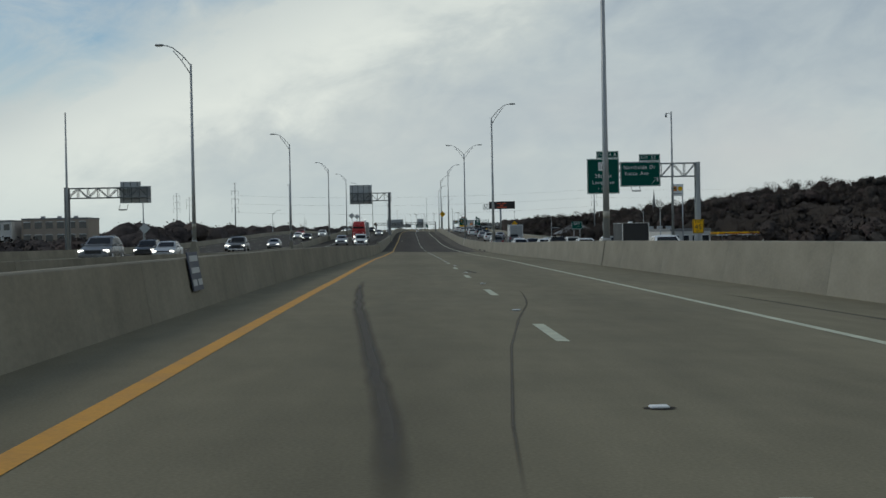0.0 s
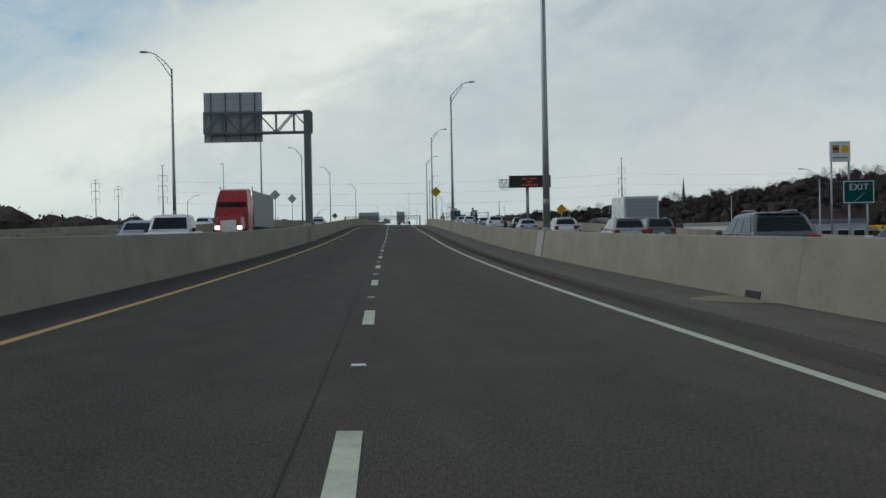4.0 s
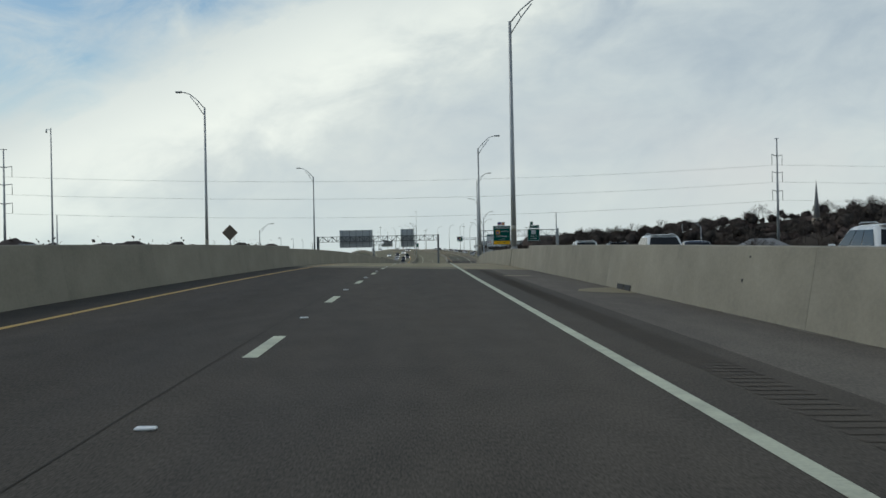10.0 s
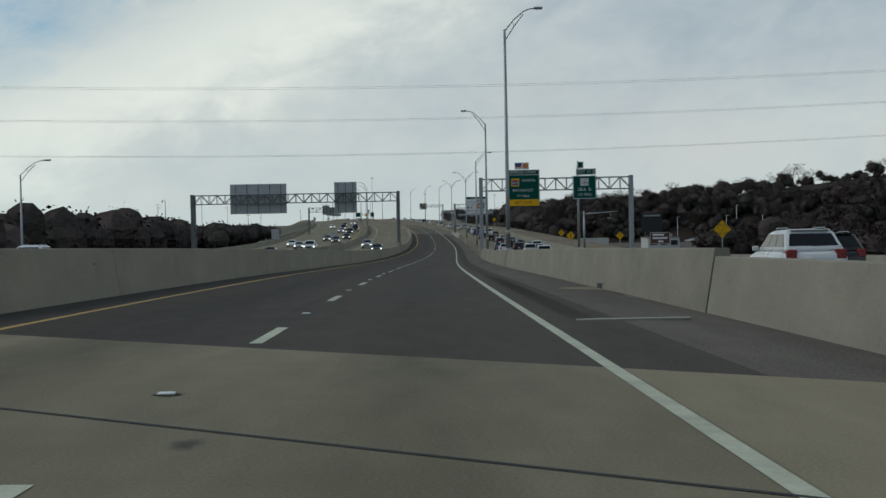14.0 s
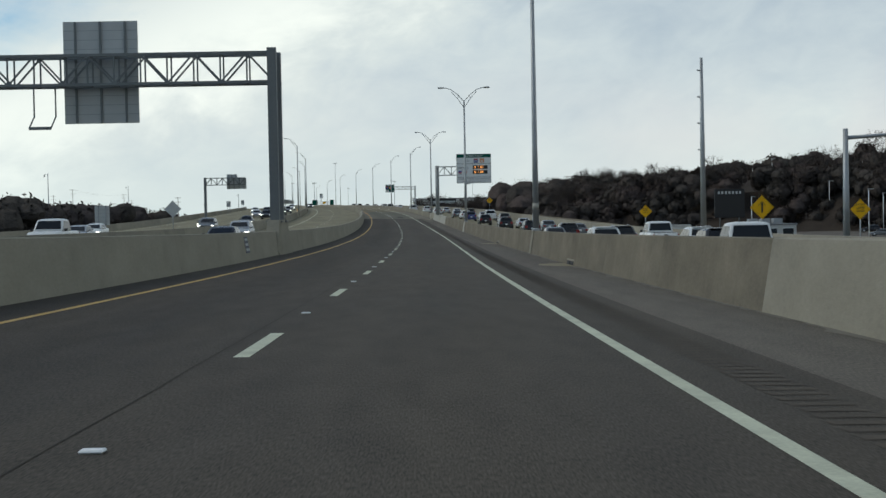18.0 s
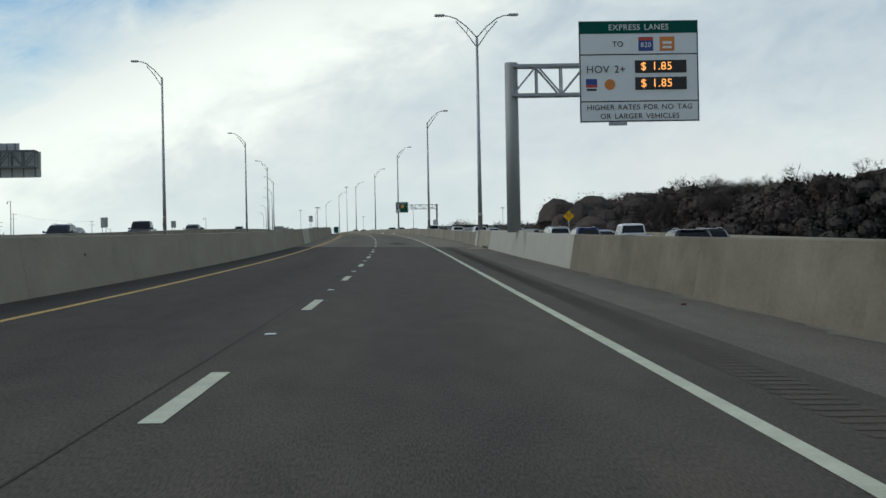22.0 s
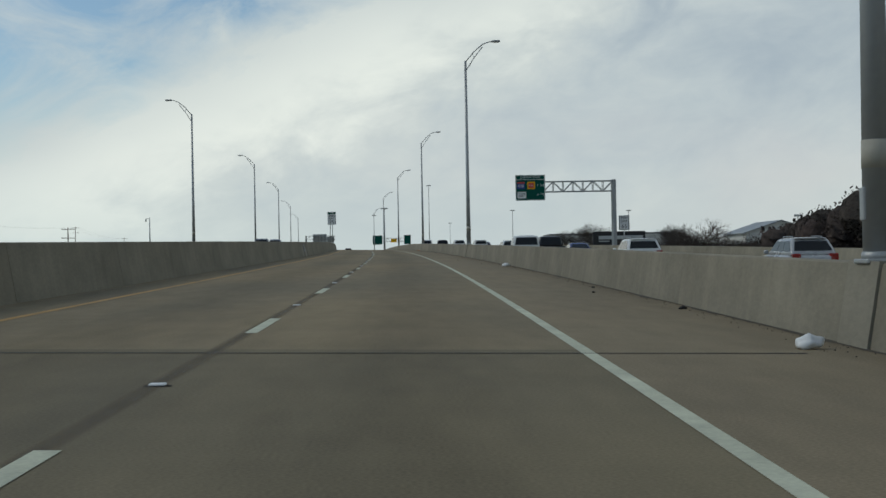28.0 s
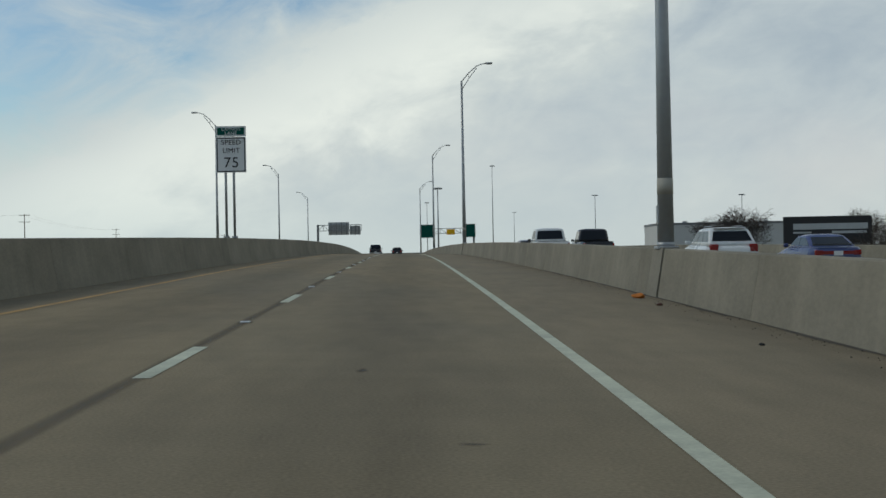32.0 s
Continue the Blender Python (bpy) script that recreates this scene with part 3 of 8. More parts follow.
def ground_z(x, y):
    lat = x - road_x(min(max(y, Y_FIRST), Y_LAST))
    rz = road_z(min(max(y, Y_FIRST), Y_LAST))
    far = -5.2 + max(0.0, min(y, 1400) - 950) * 0.02 + 0.6 * noise.noise(Vector((x * 0.01, y * 0.01, 3.0)))
    if lat > 52:  # wooded hill beside the general lanes
        foot = hill_foot(y)
        k = min(1.0, max(0.0, lat - foot) / (float(np.interp(y, (380, 620, 850), (105, 72, 30))) - (foot - 52) * (0.7 if y < 450 else 0.4)))
        k = k * k * (3 - 2 * k)
        rise = float(np.interp(y, (-420, -200, -50, 100, 250, 390, 520, 690, 780, 860, 940, 1020, 1080, 1120), (0, 3.8, 7.6, 10.8, 13.2, 14.0, 13.9, 13.0, 11.4, 9.8, 11.8, 12.0, 7.5, 0)))
        back = min(1.0, max(0.0, (lat - max(85, foot)) / 75.0))
        far += back * float(np.interp(y, (-420, -200, -50, 100, 250, 390, 520, 690, 780, 860, 940, 1020, 1080, 1120), (5, 3.6, 2.2, 1.5, 1.0, 1.0, 2.3, 3.0, 3.5, 4.2, 6.0, 6.0, 3, 0)))
        far += min(1.0, max(0.0, (lat - 150) / 60.0)) * float(np.interp(y, (380, 480, 900, 1000), (0, 10, 10, 0)))
        far += k * (rise + 2.2 * noise.noise(Vector((y * 0.007, 7.1, 0.0))) + 1.1 * noise.noise(Vector((y * 0.03, lat * 0.02, 2.0))))
    edge = 40.0 if lat < 0 else 33.0
    k = min(1.0, max(0.0, (abs(lat) - edge) / 26.0))
    k = k * k * (3 - 2 * k)
    return (rz - 1.1) * (1 - k) + far * k


gx = sorted({*np.linspace(-160, 340, 64).round(2), *np.linspace(-2400, -180, 12).round(1), *np.linspace(380, 2400, 12).round(1)})
gy = sorted({*np.linspace(-380, 1500, 120).round(2), *np.linspace(-1500, -450, 5).round(1), *np.linspace(1600, 4400, 14).round(1)})
gv = [(x, y, ground_z(x, y) if -160 <= x <= 340 else (ground_z(-160.0, y) if x < 0 else ground_z(340.0, y))) for y in gy for x in gx]
nx = len(gx)
GY = gy
gf = [(j * nx + i, j * nx + i + 1, (j + 1) * nx + i + 1, (j + 1) * nx + i) for j in range(len(gy) - 1) for i in range(nx - 1)]
ground_me = mesh_from("ground", gv, gf, M_GRASS, True)
ground_me.materials.append(M_FLOOR), ground_me.materials.append(M_BANK)
for pl in ground_me.polygons:  # leaf litter under the woods, a bare tan bank before the hill
    cx, cy = pl.center.x, pl.center.y
    off = cx - road_x(min(max(cy, Y_FIRST), Y_LAST))
    if -420 < cy < 1210 and (58 < off < 330 or (-175 - 25 * noise.noise(Vector((cy * 0.01, 0, 0))) < off < (-38 if cy > 300 else -56) and cy < 830)):
        pl.material_index = 1
    elif 560 < cy < 1150 and 20 < off <= 58:
        pl.material_index = 2
tagged(new("ground", ground_me), "dry winter grass ground beside the highway", "ground", kind="structure")

# ---- carriageways ----
LEFT_FACE, RIGHT_FACE = -4.98, 6.56
road = tagged(new("road"), "two-lane express carriageway of asphalt and concrete decks", "road", kind="structure")
own = [(LEFT_FACE - 0.12, 0), (-3.0, 0), (-1.8, 0), (0, 0), (1.8, 0), (3.7, 0), (5.2, 0), (RIGHT_FACE + 0.1, 0)]
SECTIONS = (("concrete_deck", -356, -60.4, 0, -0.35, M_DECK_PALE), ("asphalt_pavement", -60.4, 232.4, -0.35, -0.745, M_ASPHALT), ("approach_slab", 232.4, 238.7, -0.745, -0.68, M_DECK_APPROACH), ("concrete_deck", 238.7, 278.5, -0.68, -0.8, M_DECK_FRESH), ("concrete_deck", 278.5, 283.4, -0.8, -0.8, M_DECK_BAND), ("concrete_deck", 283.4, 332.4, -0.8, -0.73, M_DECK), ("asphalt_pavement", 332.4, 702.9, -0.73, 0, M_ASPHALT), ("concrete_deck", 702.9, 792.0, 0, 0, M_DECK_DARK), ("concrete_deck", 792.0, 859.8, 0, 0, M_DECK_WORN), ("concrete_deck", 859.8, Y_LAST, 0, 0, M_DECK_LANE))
SHOULDERS = {"stained_approach_concrete": (M_DECK_APPROACH, M_DECK_SHOULDER), "deck_concrete": (M_DECK_SHOULDER, M_DECK_SHOULDER), "smooth_deck_concrete": (M_DECK_SHOULDER, M_DECK_SHOULDER), "darker_deck_concrete": (M_DECK_BAND, M_DECK_SHOULDER), "asphalt": (M_ASPHALT, M_ASPHALT_SHOULDER), "pale_deck_concrete": (M_DECK_PALE, M_DECK_PALE), "rubbered_deck_concrete": (M_DECK_OLIVE, M_DECK_OLIVE), "tan_grey_lane_concrete": (M_DECK_LANE, M_DECK_TAN), "worn_grey_lane_concrete": (M_DECK_WORN, M_DECK_TAN)}
for nm, a, b, s0, s1, mt in SECTIONS:
    left, right = SHOULDERS[mt.name]
    if nm in ("concrete_deck", "approach_slab"):  # dusty shoulders beside the worn lanes
        part_mesh("concrete_shoulder", ribbon_mesh("concrete_shoulder", [own[0], (-4.2, 0), (-3.32, 0)], a, b, left, 4.0, s0, s1), road)
        part_mesh(nm, ribbon_mesh(nm, [(-3.32, 0), (-1.8, 0), (0, 0), (1.8, 0), (3.72, 0)], a, b, mt, 4.0, s0, s1), road)
        part_mesh("concrete_shoulder", ribbon_mesh("concrete_shoulder", [(3.72, 0), (5.2, 0), own[-1]], a, b, right, 4.0, s0, s1), road)
    else:
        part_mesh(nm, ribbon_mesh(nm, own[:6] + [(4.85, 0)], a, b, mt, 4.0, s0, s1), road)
        part_mesh("asphalt_shoulder", ribbon_mesh("asphalt_shoulder", [(4.85, 0), (5.7, 0), own[-1]], a, b, right, 4.0, s0, s1), road)
roads = {}
for nm, lat0, lat1, lab in (("road_general", 7.3, 22.4, "general lanes beside the express lanes, grey concrete"), ("road_opposing_express", -17.1, -5.45, "opposing express lanes, grey concrete"), ("road_opposing_general", -37.0, -17.75, "opposing general lanes, grey concrete")):
    roads[nm] = tagged(new(nm), lab, "road", kind="structure")
    for k, (a, b, mt) in enumerate(((-356, -60, M_DECK), (-60, 232, M_ASPHALT), (232, 333, M_DECK), (333, 560, M_ASPHALT), (560, Y_LAST, M_DECK))):
        part_mesh("pavement", ribbon_mesh("pavement", [(lat0 + (lat1 - lat0) * i / 5, 0) for i in range(6)], a, b, mt, 8.0), roads[nm])
# body of the embankment below the carriageways
tagged(new("embankment", ribbon_mesh("embankment", [(-40, -2.6), (-37.2, -0.08), (-5.6, -0.08), (-5.2, -0.06), (6.7, -0.06), (7.3, -0.08), (23.2, -0.08), (30, -1.0), (34, -2.4)], -356, Y_LAST, M_GRASS, 12.0)), "grassed embankment that carries the highway", "embankment", kind="structure")


def line(nm, lat, width, y0, y1, mat, parent, h=0.0, lift=0.004):
    return part_mesh(nm, ribbon_mesh(nm, [(lat - width / 2, h), (lat + width / 2, h)], y0, y1, mat, 4.0, lift=lift), parent)


def drift_line(nm, ys, lats, width, y0, y1, mat):
    """A painted line whose distance from the lane dashes drifts along the road."""
    vs = []
    steps = np.linspace(y0, y1, max(2, int((y1 - y0) / 4) + 1))
    for y in steps:
        for dx in (-width / 2, width / 2):
            at = float(np.interp(y, ys, lats)) + dx
            vs.append((road_x(y) + at, y, road_z(y) + lean(at) + 0.004))
    return part_mesh(nm, mesh_from(nm, vs, [(2 * i, 2 * i + 1, 2 * i + 3, 2 * i + 2) for i in range(len(steps) - 1)], mat), road)


drift_line("edge_line", (-190, -165, -150, -120, -82, 30, 100, 136, 210, 248, 286, 323, 435, 472, 510, 548, 586, 623, 661, 700, 737, 852, 966), (3.45, 3.49, 3.48, 3.64, 3.73, 3.57, 3.54, 3.58, 3.53, 3.58, 3.62, 3.62, 3.63, 3.64, 3.60, 3.60, 3.65, 3.62, 3.55, 3.55, 3.62, 3.67, 3.62), 0.14, -356, Y_LAST - 2, M_WHITE)

for a, b, mt in ((-356, -58, M_YELLOW), (-58, 234, M_YELLOW_DULL), (234, 333, M_YELLOW_WORN), (333, 703, M_YELLOW_DULL), (703, 792, M_YELLOW), (792, Y_LAST, M_YELLOW_WORN)):
    drift_line("median_line", (-170, -121, -80, -58), (-3.70, -3.98, -3.98, -3.72), 0.19 if a == -356 else 0.13, a, min(b, Y_LAST - 2), mt)
# lane dashes, 3.05 m long every 12.19 m, each stretch with its own start
PITCH = 12.192
DASH_STARTS = [-351.7 + 12.19 * k for k in range(13)] + [-193.3, -181.1, -168.7, -156.6, -144.2, -132.7, -121.1, -109.6, -98.6, -87.5, -75.0]
for a, b, ph in ((-62.0, 236.0, 9.70), (236.0, 697.0, 3.81), (703.0, Y_LAST - 10, 8.76)):
    n0 = math.ceil((a - ph) / PITCH)
    DASH_STARTS += [ph + n * PITCH for n in range(n0, math.ceil((b - 1 - ph) / PITCH))]
STUDS = (-199.2, -174.1, -162.5, -124.8, -114.7, 29.0, 66.0, 101.8, 139.0, 175.3, 223.0, 281.06, 292.0, 303.3, 436.9, 473.8, 523.3, 632.8, 669.5, 747.0, 856.3, 930.0, 966.3)
stud_bm = box_bm(-0.065, 0.065, -0.05, 0.05, 0.0, 0.02, 0.008)
stud_me = bpy.data.meshes.new("road_stud")
stud_bm.to_mesh(stud_me), stud_bm.free()
stud_me.materials.append(M_SIGNWHITE)
pad_me = mesh_from("stud_pad", [(0.11 * (1 + 0.1 * math.sin(3 * k)) * math.cos(k * math.pi / 8), 0.09 * math.sin(k * math.pi / 8) - 0.01, 0.003) for k in range(16)], [tuple(range(16))], M_GROOVE)
for y in DASH_STARTS:
    part_mesh("lane_dash", ribbon_mesh("lane_dash", [(-0.075, 0), (0.075, 0)], y, y + 3.05, M_WHITE, 1.6, lift=0.005), road)
    ys = y + (6.9 if y > -60 else 6.45)
    near = min(STUDS, key=lambda v: abs(v - ys))  # some were set a little off
    ys = near if abs(near - ys) < 2.2 else ys
    if y < -60 or 236 < y < 330 or y > 790:  # bitumen pad round the studs of the decks
        part_mesh("stud_pad", pad_me, road, stand(ys, 0.12 if -180 < ys < -150 else -0.02, 0.002) @ pose(0, 0, 0, grade(ys)))
    part_mesh("road_stud", stud_me, road, stand(ys, 0.12 if -180 < ys < -150 else -0.02, 0.002) @ pose(0, 0, 0, grade(ys)))
for nm, lats in (("road_general", (11.0, 14.7, 18.4)), ("road_opposing_express", (-10.9,)), ("road_opposing_general", (-23.6, -27.3, -31.0))):
    for lat in lats:
        vs, fs = [], []
        y = -350.0
        while y < Y_LAST - 20:
            for yy in (y, y + 3.05):
                for dx in (-0.07, 0.07):
                    vs.append((road_x(yy) + lat + dx, yy, road_z(yy) + fall_at(lat, yy) + 0.005))
            k = len(vs)
            fs.append((k - 4, k - 3, k - 1, k - 2))
            y += PITCH
        tagged(part_mesh("lane_dashes", mesh_from("lane_dashes", vs, fs, M_WHITE), roads[nm]), kind="stuff")
    lo, hi = {"road_general": (8.2, 21.2), "road_opposing_express": (-14.6, -7.2), "road_opposing_general": (-35.2, -19.9)}[nm]
    line("edge_line", lo, 0.15, -356, Y_LAST, M_YELLOW if lo > 0 else M_WHITE, roads[nm])
    line("edge_line", hi, 0.15, -356, Y_LAST, M_WHITE if lo > 0 else M_YELLOW, roads[nm])
# dark expansion joints of the decks
for y0, k in ((-66.6, -0.36), (-137.0, -0.2), (238.5, -0.64), (283.4, -0.8), (326.1, -0.78), (859.3, 0.0), (958.2, 0.54), (1045.0, 0.54)):
    part_mesh("expansion_joint", ribbon_mesh("expansion_joint", [(LEFT_FACE + i * 1.2, 0) for i in range(10)], y0, y0 + 0.07, M_GAP, 1.0, k, k, 0.004), road)

# ---- barriers: single-slope concrete, cast in lengths ----
SEG = 9.14


def barrier_segment_mesh(height, base, top, length):
    bm = bmesh.new()
    prof = [(-base, -0.6), (-base, 0.0), (-top - 0.012, height - 0.018), (-top + 0.012, height), (top - 0.012, height), (top + 0.012, height - 0.018), (base, 0.0), (base, -0.6)]
    rings = [[bm.verts.new((x, y, z)) for x, z in prof] for y in (0.012, length - 0.012)]
    for i in range(len(prof)):
        j = (i + 1) % len(prof)
        bm.faces.new((rings[0][i], rings[0][j], rings[1][j], rings[1][i]))
    bm.faces.new(rings[0]), bm.faces.new(list(reversed(rings[1])))
    bmesh.ops.recalc_face_normals(bm, faces=bm.faces)
    me = bpy.data.meshes.new("barrier_segment")
    bm.to_mesh(me)
    bm.free()
    me.materials.append(M_BARRIER)
    return me


def drop(lat, y):
    """The parapets of the decks stand lower than the barriers on the asphalt."""
    if lat < 0:
        return 0.25 if y < -66 else (0.13 if 232 < y < 332 else 0.0)
    return 0.14 if 224 < y < 338 else (0.19 if y > 698 else 0.0)


def barrier(name, lat, h, label, y0, y1, height=1.07, base=0.30, top=0.11, seg=SEG, pale=(), old=(0, 0), early=(0, 1, 0.0)):
    b = tagged(new(name), label, "barrier", kind="structure")
    me = barrier_segment_mesh(height, base, top, seg)
    me2 = me.copy()
    me2.materials[0] = M_CURB
    me3 = me.copy()
    me3.materials[0] = M_BARRIER_OLD
    me4 = me.copy()
    me4.materials[0] = M_BARRIER_STAINED
    y = y0
    while y < y1:
        low = drop(lat, y) if seg == SEG else float(np.interp(y, early[:2], (early[2], 0.0)))
        p, q = (spot(k, lat, h - low) for k in (y, y + seg))
        d = q - p
        m = Matrix.Translation(p) @ Matrix.Rotation(math.atan2(-d.x, d.y), 4, "Z") @ Matrix.Rotation(math.atan2(d.z, d.y), 4, "X") @ Matrix.Diagonal((1, d.length / seg, 1, 1))
        tight = 1.0 if random.random() < 0.3 or seg != SEG else 1.0023
        m = m @ Matrix.Translation((0, seg * (1 - tight) / 2, 0)) @ Matrix.Diagonal((1, tight, 1, 1))
        part_mesh("barrier_segment", me2 if any(y <= k < y + seg for k in pale) else (me3 if old[0] < y + 3 < old[1] else (me4 if y > 705 or y < -66 and lat < 0 else me)), b, m)
        y += seg
    w0, w1 = base - 0.035, top + 0.012
    cuts = (-66, 232, 332) if lat < 0 else (224, 338, 698)
    for a, c in zip((y0,) + cuts, cuts + (y1,)) if seg == SEG else ():  # added dark core whose colour gives the open joints their shade
        lo = h - lean(lat) - drop(lat, (a + c) / 2)
        part_mesh("joint_filler", ribbon_mesh("joint_filler", [(lat - w0, lo - 0.1), (lat - w1, lo + height - 0.05), (lat + w1, lo + height - 0.05), (lat + w0, lo - 0.1)], a + 9.2, c - 9.2, M_GAP, 4.57, close=True, flat=True), b)
    return b


barrier_left = barrier("barrier_median", LEFT_FACE - 0.30, 0.10, "grey single-slope concrete median barrier with stains and joints", -300, 1400, pale=(721,))
barrier_right = barrier("barrier_right", RIGHT_FACE + 0.30, -0.13, "grey single-slope concrete barrier with stains and joints", -300, 1400, pale=(663, 674, 683, 692), old=(487, 660))
barrier("barrier_opposing", -17.42, 0.12, "concrete barrier between the opposing carriageways", -300, 1400, seg=18.28, early=(-40, 20, 0.6))
barrier("barrier_outer_right", 22.7, -0.52, "low concrete parapet at the edge of the general lanes", -300, 1400, height=0.86, seg=18.28)
barrier("barrier_outer_left", -37.3, 0.12, "concrete parapet at the edge of the opposing lanes", -300, 1400, height=0.86, seg=18.28)


# ---- lettering ----
def lettering(body, size, mat, parent, x, z, y=-0.05, align="CENTER", width=None, name="lettering"):
    cu = bpy.data.curves.new(name, "FONT")
    cu.body, cu.size, cu.align_x, cu.align_y = body, size, align, "CENTER"
    cu.extrude, cu.space_character, cu.space_word = 0.006, 1.08, 1.4
    tmp = new("tmp_text", cu)
    bpy.context.view_layer.update()
    me = bpy.data.meshes.new_from_object(tmp.evaluated_get(bpy.context.evaluated_depsgraph_get()))
    bpy.data.objects.remove(tmp)
    me.materials.clear()
    me.materials.append(mat)
    me.name = name
    sx = 1.0
    xs = np.empty(len(me.vertices) * 3)
    me.vertices.foreach_get("co", xs)
    xs = xs[::3]
    if width:
        sx = width / max(xs.max() - xs.min(), 0.01)
    m = Matrix.Translation((x, y, z)) @ Matrix.Rotation(radians(90), 4, "X") @ Matrix.Diagonal((sx, 1, 1, 1))
    words = len(body.split())
    if words < 2:
        return part_mesh(name, me, parent, m)
    ends = sorted((min(xs[v] for v in f.vertices), max(xs[v] for v in f.vertices)) for f in me.polygons)
    gaps, reach = [], ends[0][1]
    for a, b in ends:
        if a > reach:
            gaps.append((a - reach, (a + reach) / 2))
        reach = max(reach, b)
    cuts = sorted(c for _, c in sorted(gaps)[-(words - 1):]) + [1e9]
    low = -1e9
    for cut in cuts:  # each word is a piece of its own
        bm = bmesh.new()
        bm.from_mesh(me)
        bmesh.ops.delete(bm, geom=[v for v in bm.verts if not low < v.co.x < cut], context="VERTS")
        word = bpy.data.meshes.new(name)
        bm.to_mesh(word)
        bm.free()
        word.materials.append(mat)
        last = part_mesh(name, word, parent, m)
        low = cut
    return last


def bars(parent, rows, mat, y=-0.05):
    """Unreadable writing as plain bars: (x0, x1, z, height)."""
    for x0, x1, z, h in rows:
        box("writing_bar", x0, x1, y, y + 0.02, z - h / 2, z + h / 2, mat, parent)


def panel(parent, x0, x1, z0, z1, mat, edge=None, y=0.0, name="sign_panel", inset=0.05):
    p = box(name, x0, x1, y - 0.02, y + 0.03, z0, z1, mat, parent, 0.008)
    if edge:
        w, e = 0.045, inset
        for a, b, c, d in ((x0 + e, x1 - e, z0 + e, z0 + e + w), (x0 + e, x1 - e, z1 - e - w, z1 - e), (x0 + e, x0 + e + w, z0 + e + w, z1 - e - w), (x1 - e - w, x1 - e, z0 + e + w, z1 - e - w)):
            box("border", a, b, y - 0.027, y - 0.02, c, d, edge, parent)
    return p


def sign_back(parent, x0, x1, z0, z1, y=0.0, stiff=4):
    box("sign_panel", x0, x1, y, y + 0.04, z0, z1, M_SIGNBACK, parent, 0.008, "bare aluminium back of a sign panel")
    for i in range(stiff):
        x = x0 + (x1 - x0) * (i + 0.5) / stiff
        box("stiffener", x - 0.05, x + 0.05, y - 0.09, y, z0 + 0.03, z1 - 0.03, M_DARKSTEEL, parent)
    n = max(2, int((z1 - z0) / 0.42))
    for i in range(1, n):
        z = z0 + (z1 - z0) * i / n
        box("panel_joint", x0 + 0.02, x1 - 0.02, y - 0.012, y, z - 0.015, z + 0.015, M_GALV, parent)


def truss(parent, x0, x1, z0, z1, panels, y0=-0.55, y1=0.55, mat=None, w=0.13):
    mat = mat or M_GALV
    for y in (y0, y1):
        for z in (z0, z1):
            beam("chord", (x0, y, z), (x1, y, z), w, mat, parent)
    step = (x1 - x0) / panels
    for i in range(panels + 1):
        x = x0 + step * i
        for y in (y0, y1):
            beam("strut", (x, y, z0), (x, y, z1), w * 0.55, mat, parent)
            if i < panels:
                a, b = (z0, z1) if i % 2 == 0 else (z1, z0)
                beam("diagonal", (x, y, a), (x + step, y, b), w * 0.6, mat, parent)
        for z in (z0, z1):
            beam("cross_strut", (x, y0, z), (x, y1, z), w * 0.5, mat, parent)
            if i < panels:
                beam("lacing", (x, y0, z), (x + step, y1, z), w * 0.4, mat, parent)


def laced_post(parent, x, h0, h1, mat, gap=1.1, w=0.42):
    """Two flanged columns one behind the other, tied by slanting bars, on a concrete pedestal."""
    for y in (-gap / 2, gap / 2):
        col = box("column", x - w / 2, x + w / 2, y - 0.16, y + 0.16, h0, h1, mat, parent, 0.01)
        box("base_plate", x - w / 2 - 0.16, x + w / 2 + 0.16, y - 0.34, y + 0.34, h0 - 0.05, h0 + 0.02, mat, parent)
        for dx in (-w / 2 - 0.08, w / 2 + 0.08):
            tube("anchor_bolt", [(x + dx, y - 0.2, h0 - 0.1), (x + dx, y - 0.2, h0 + 0.12)], 0.025, mat, parent, 6)
    z = h0 + 0.5
    k = 0
    while z + 1.2 < h1:
        beam("tie_bar", (x, -gap / 2 + 0.1, z if k % 2 else z + 1.2), (x, gap / 2 - 0.1, z + 1.2 if k % 2 else z), 0.09, mat, parent)
        z += 1.25
        k += 1


def pedestal(parent, x, half, length, h0, h1, mat=None):
    n = length / 2
    bm = bmesh.new()
    rings = [[bm.verts.new((x + s * w, y, z)) for s, w, z in ((-1, half, h0), (-1, half * 0.62, h), (1, half * 0.62, h), (1, half, h0))] for y, h in ((-n - 0.9, h0 + 0.35), (-n, h1), (n, h1), (n + 0.9, h0 + 0.35))]
    for a, b in zip(rings, rings[1:]):
        for i in range(4):
            j = (i + 1) % 4
            bm.faces.new((a[i], a[j], b[j], b[i]))
    bm.faces.new(rings[0]), bm.faces.new(list(reversed(rings[-1])))
    part("pedestal", bm, mat or M_BARRIER, parent, "concrete pedestal cast on the barrier")


def light_bar(parent, x0, x1, z, mat=None):
    """Walk-under lighting bracket below a sign."""
    mat = mat or M_GALV
    for x in (x0, x1):
        beam("bracket", (x, 0, z + 0.6), (x, -0.9, z), 0.05, mat, parent)
    beam("luminaire", (x0, -0.9, z), (x1, -0.9, z), 0.14, mat, parent)


# ---- sign gantries ----
G = "overhead sign gantries"
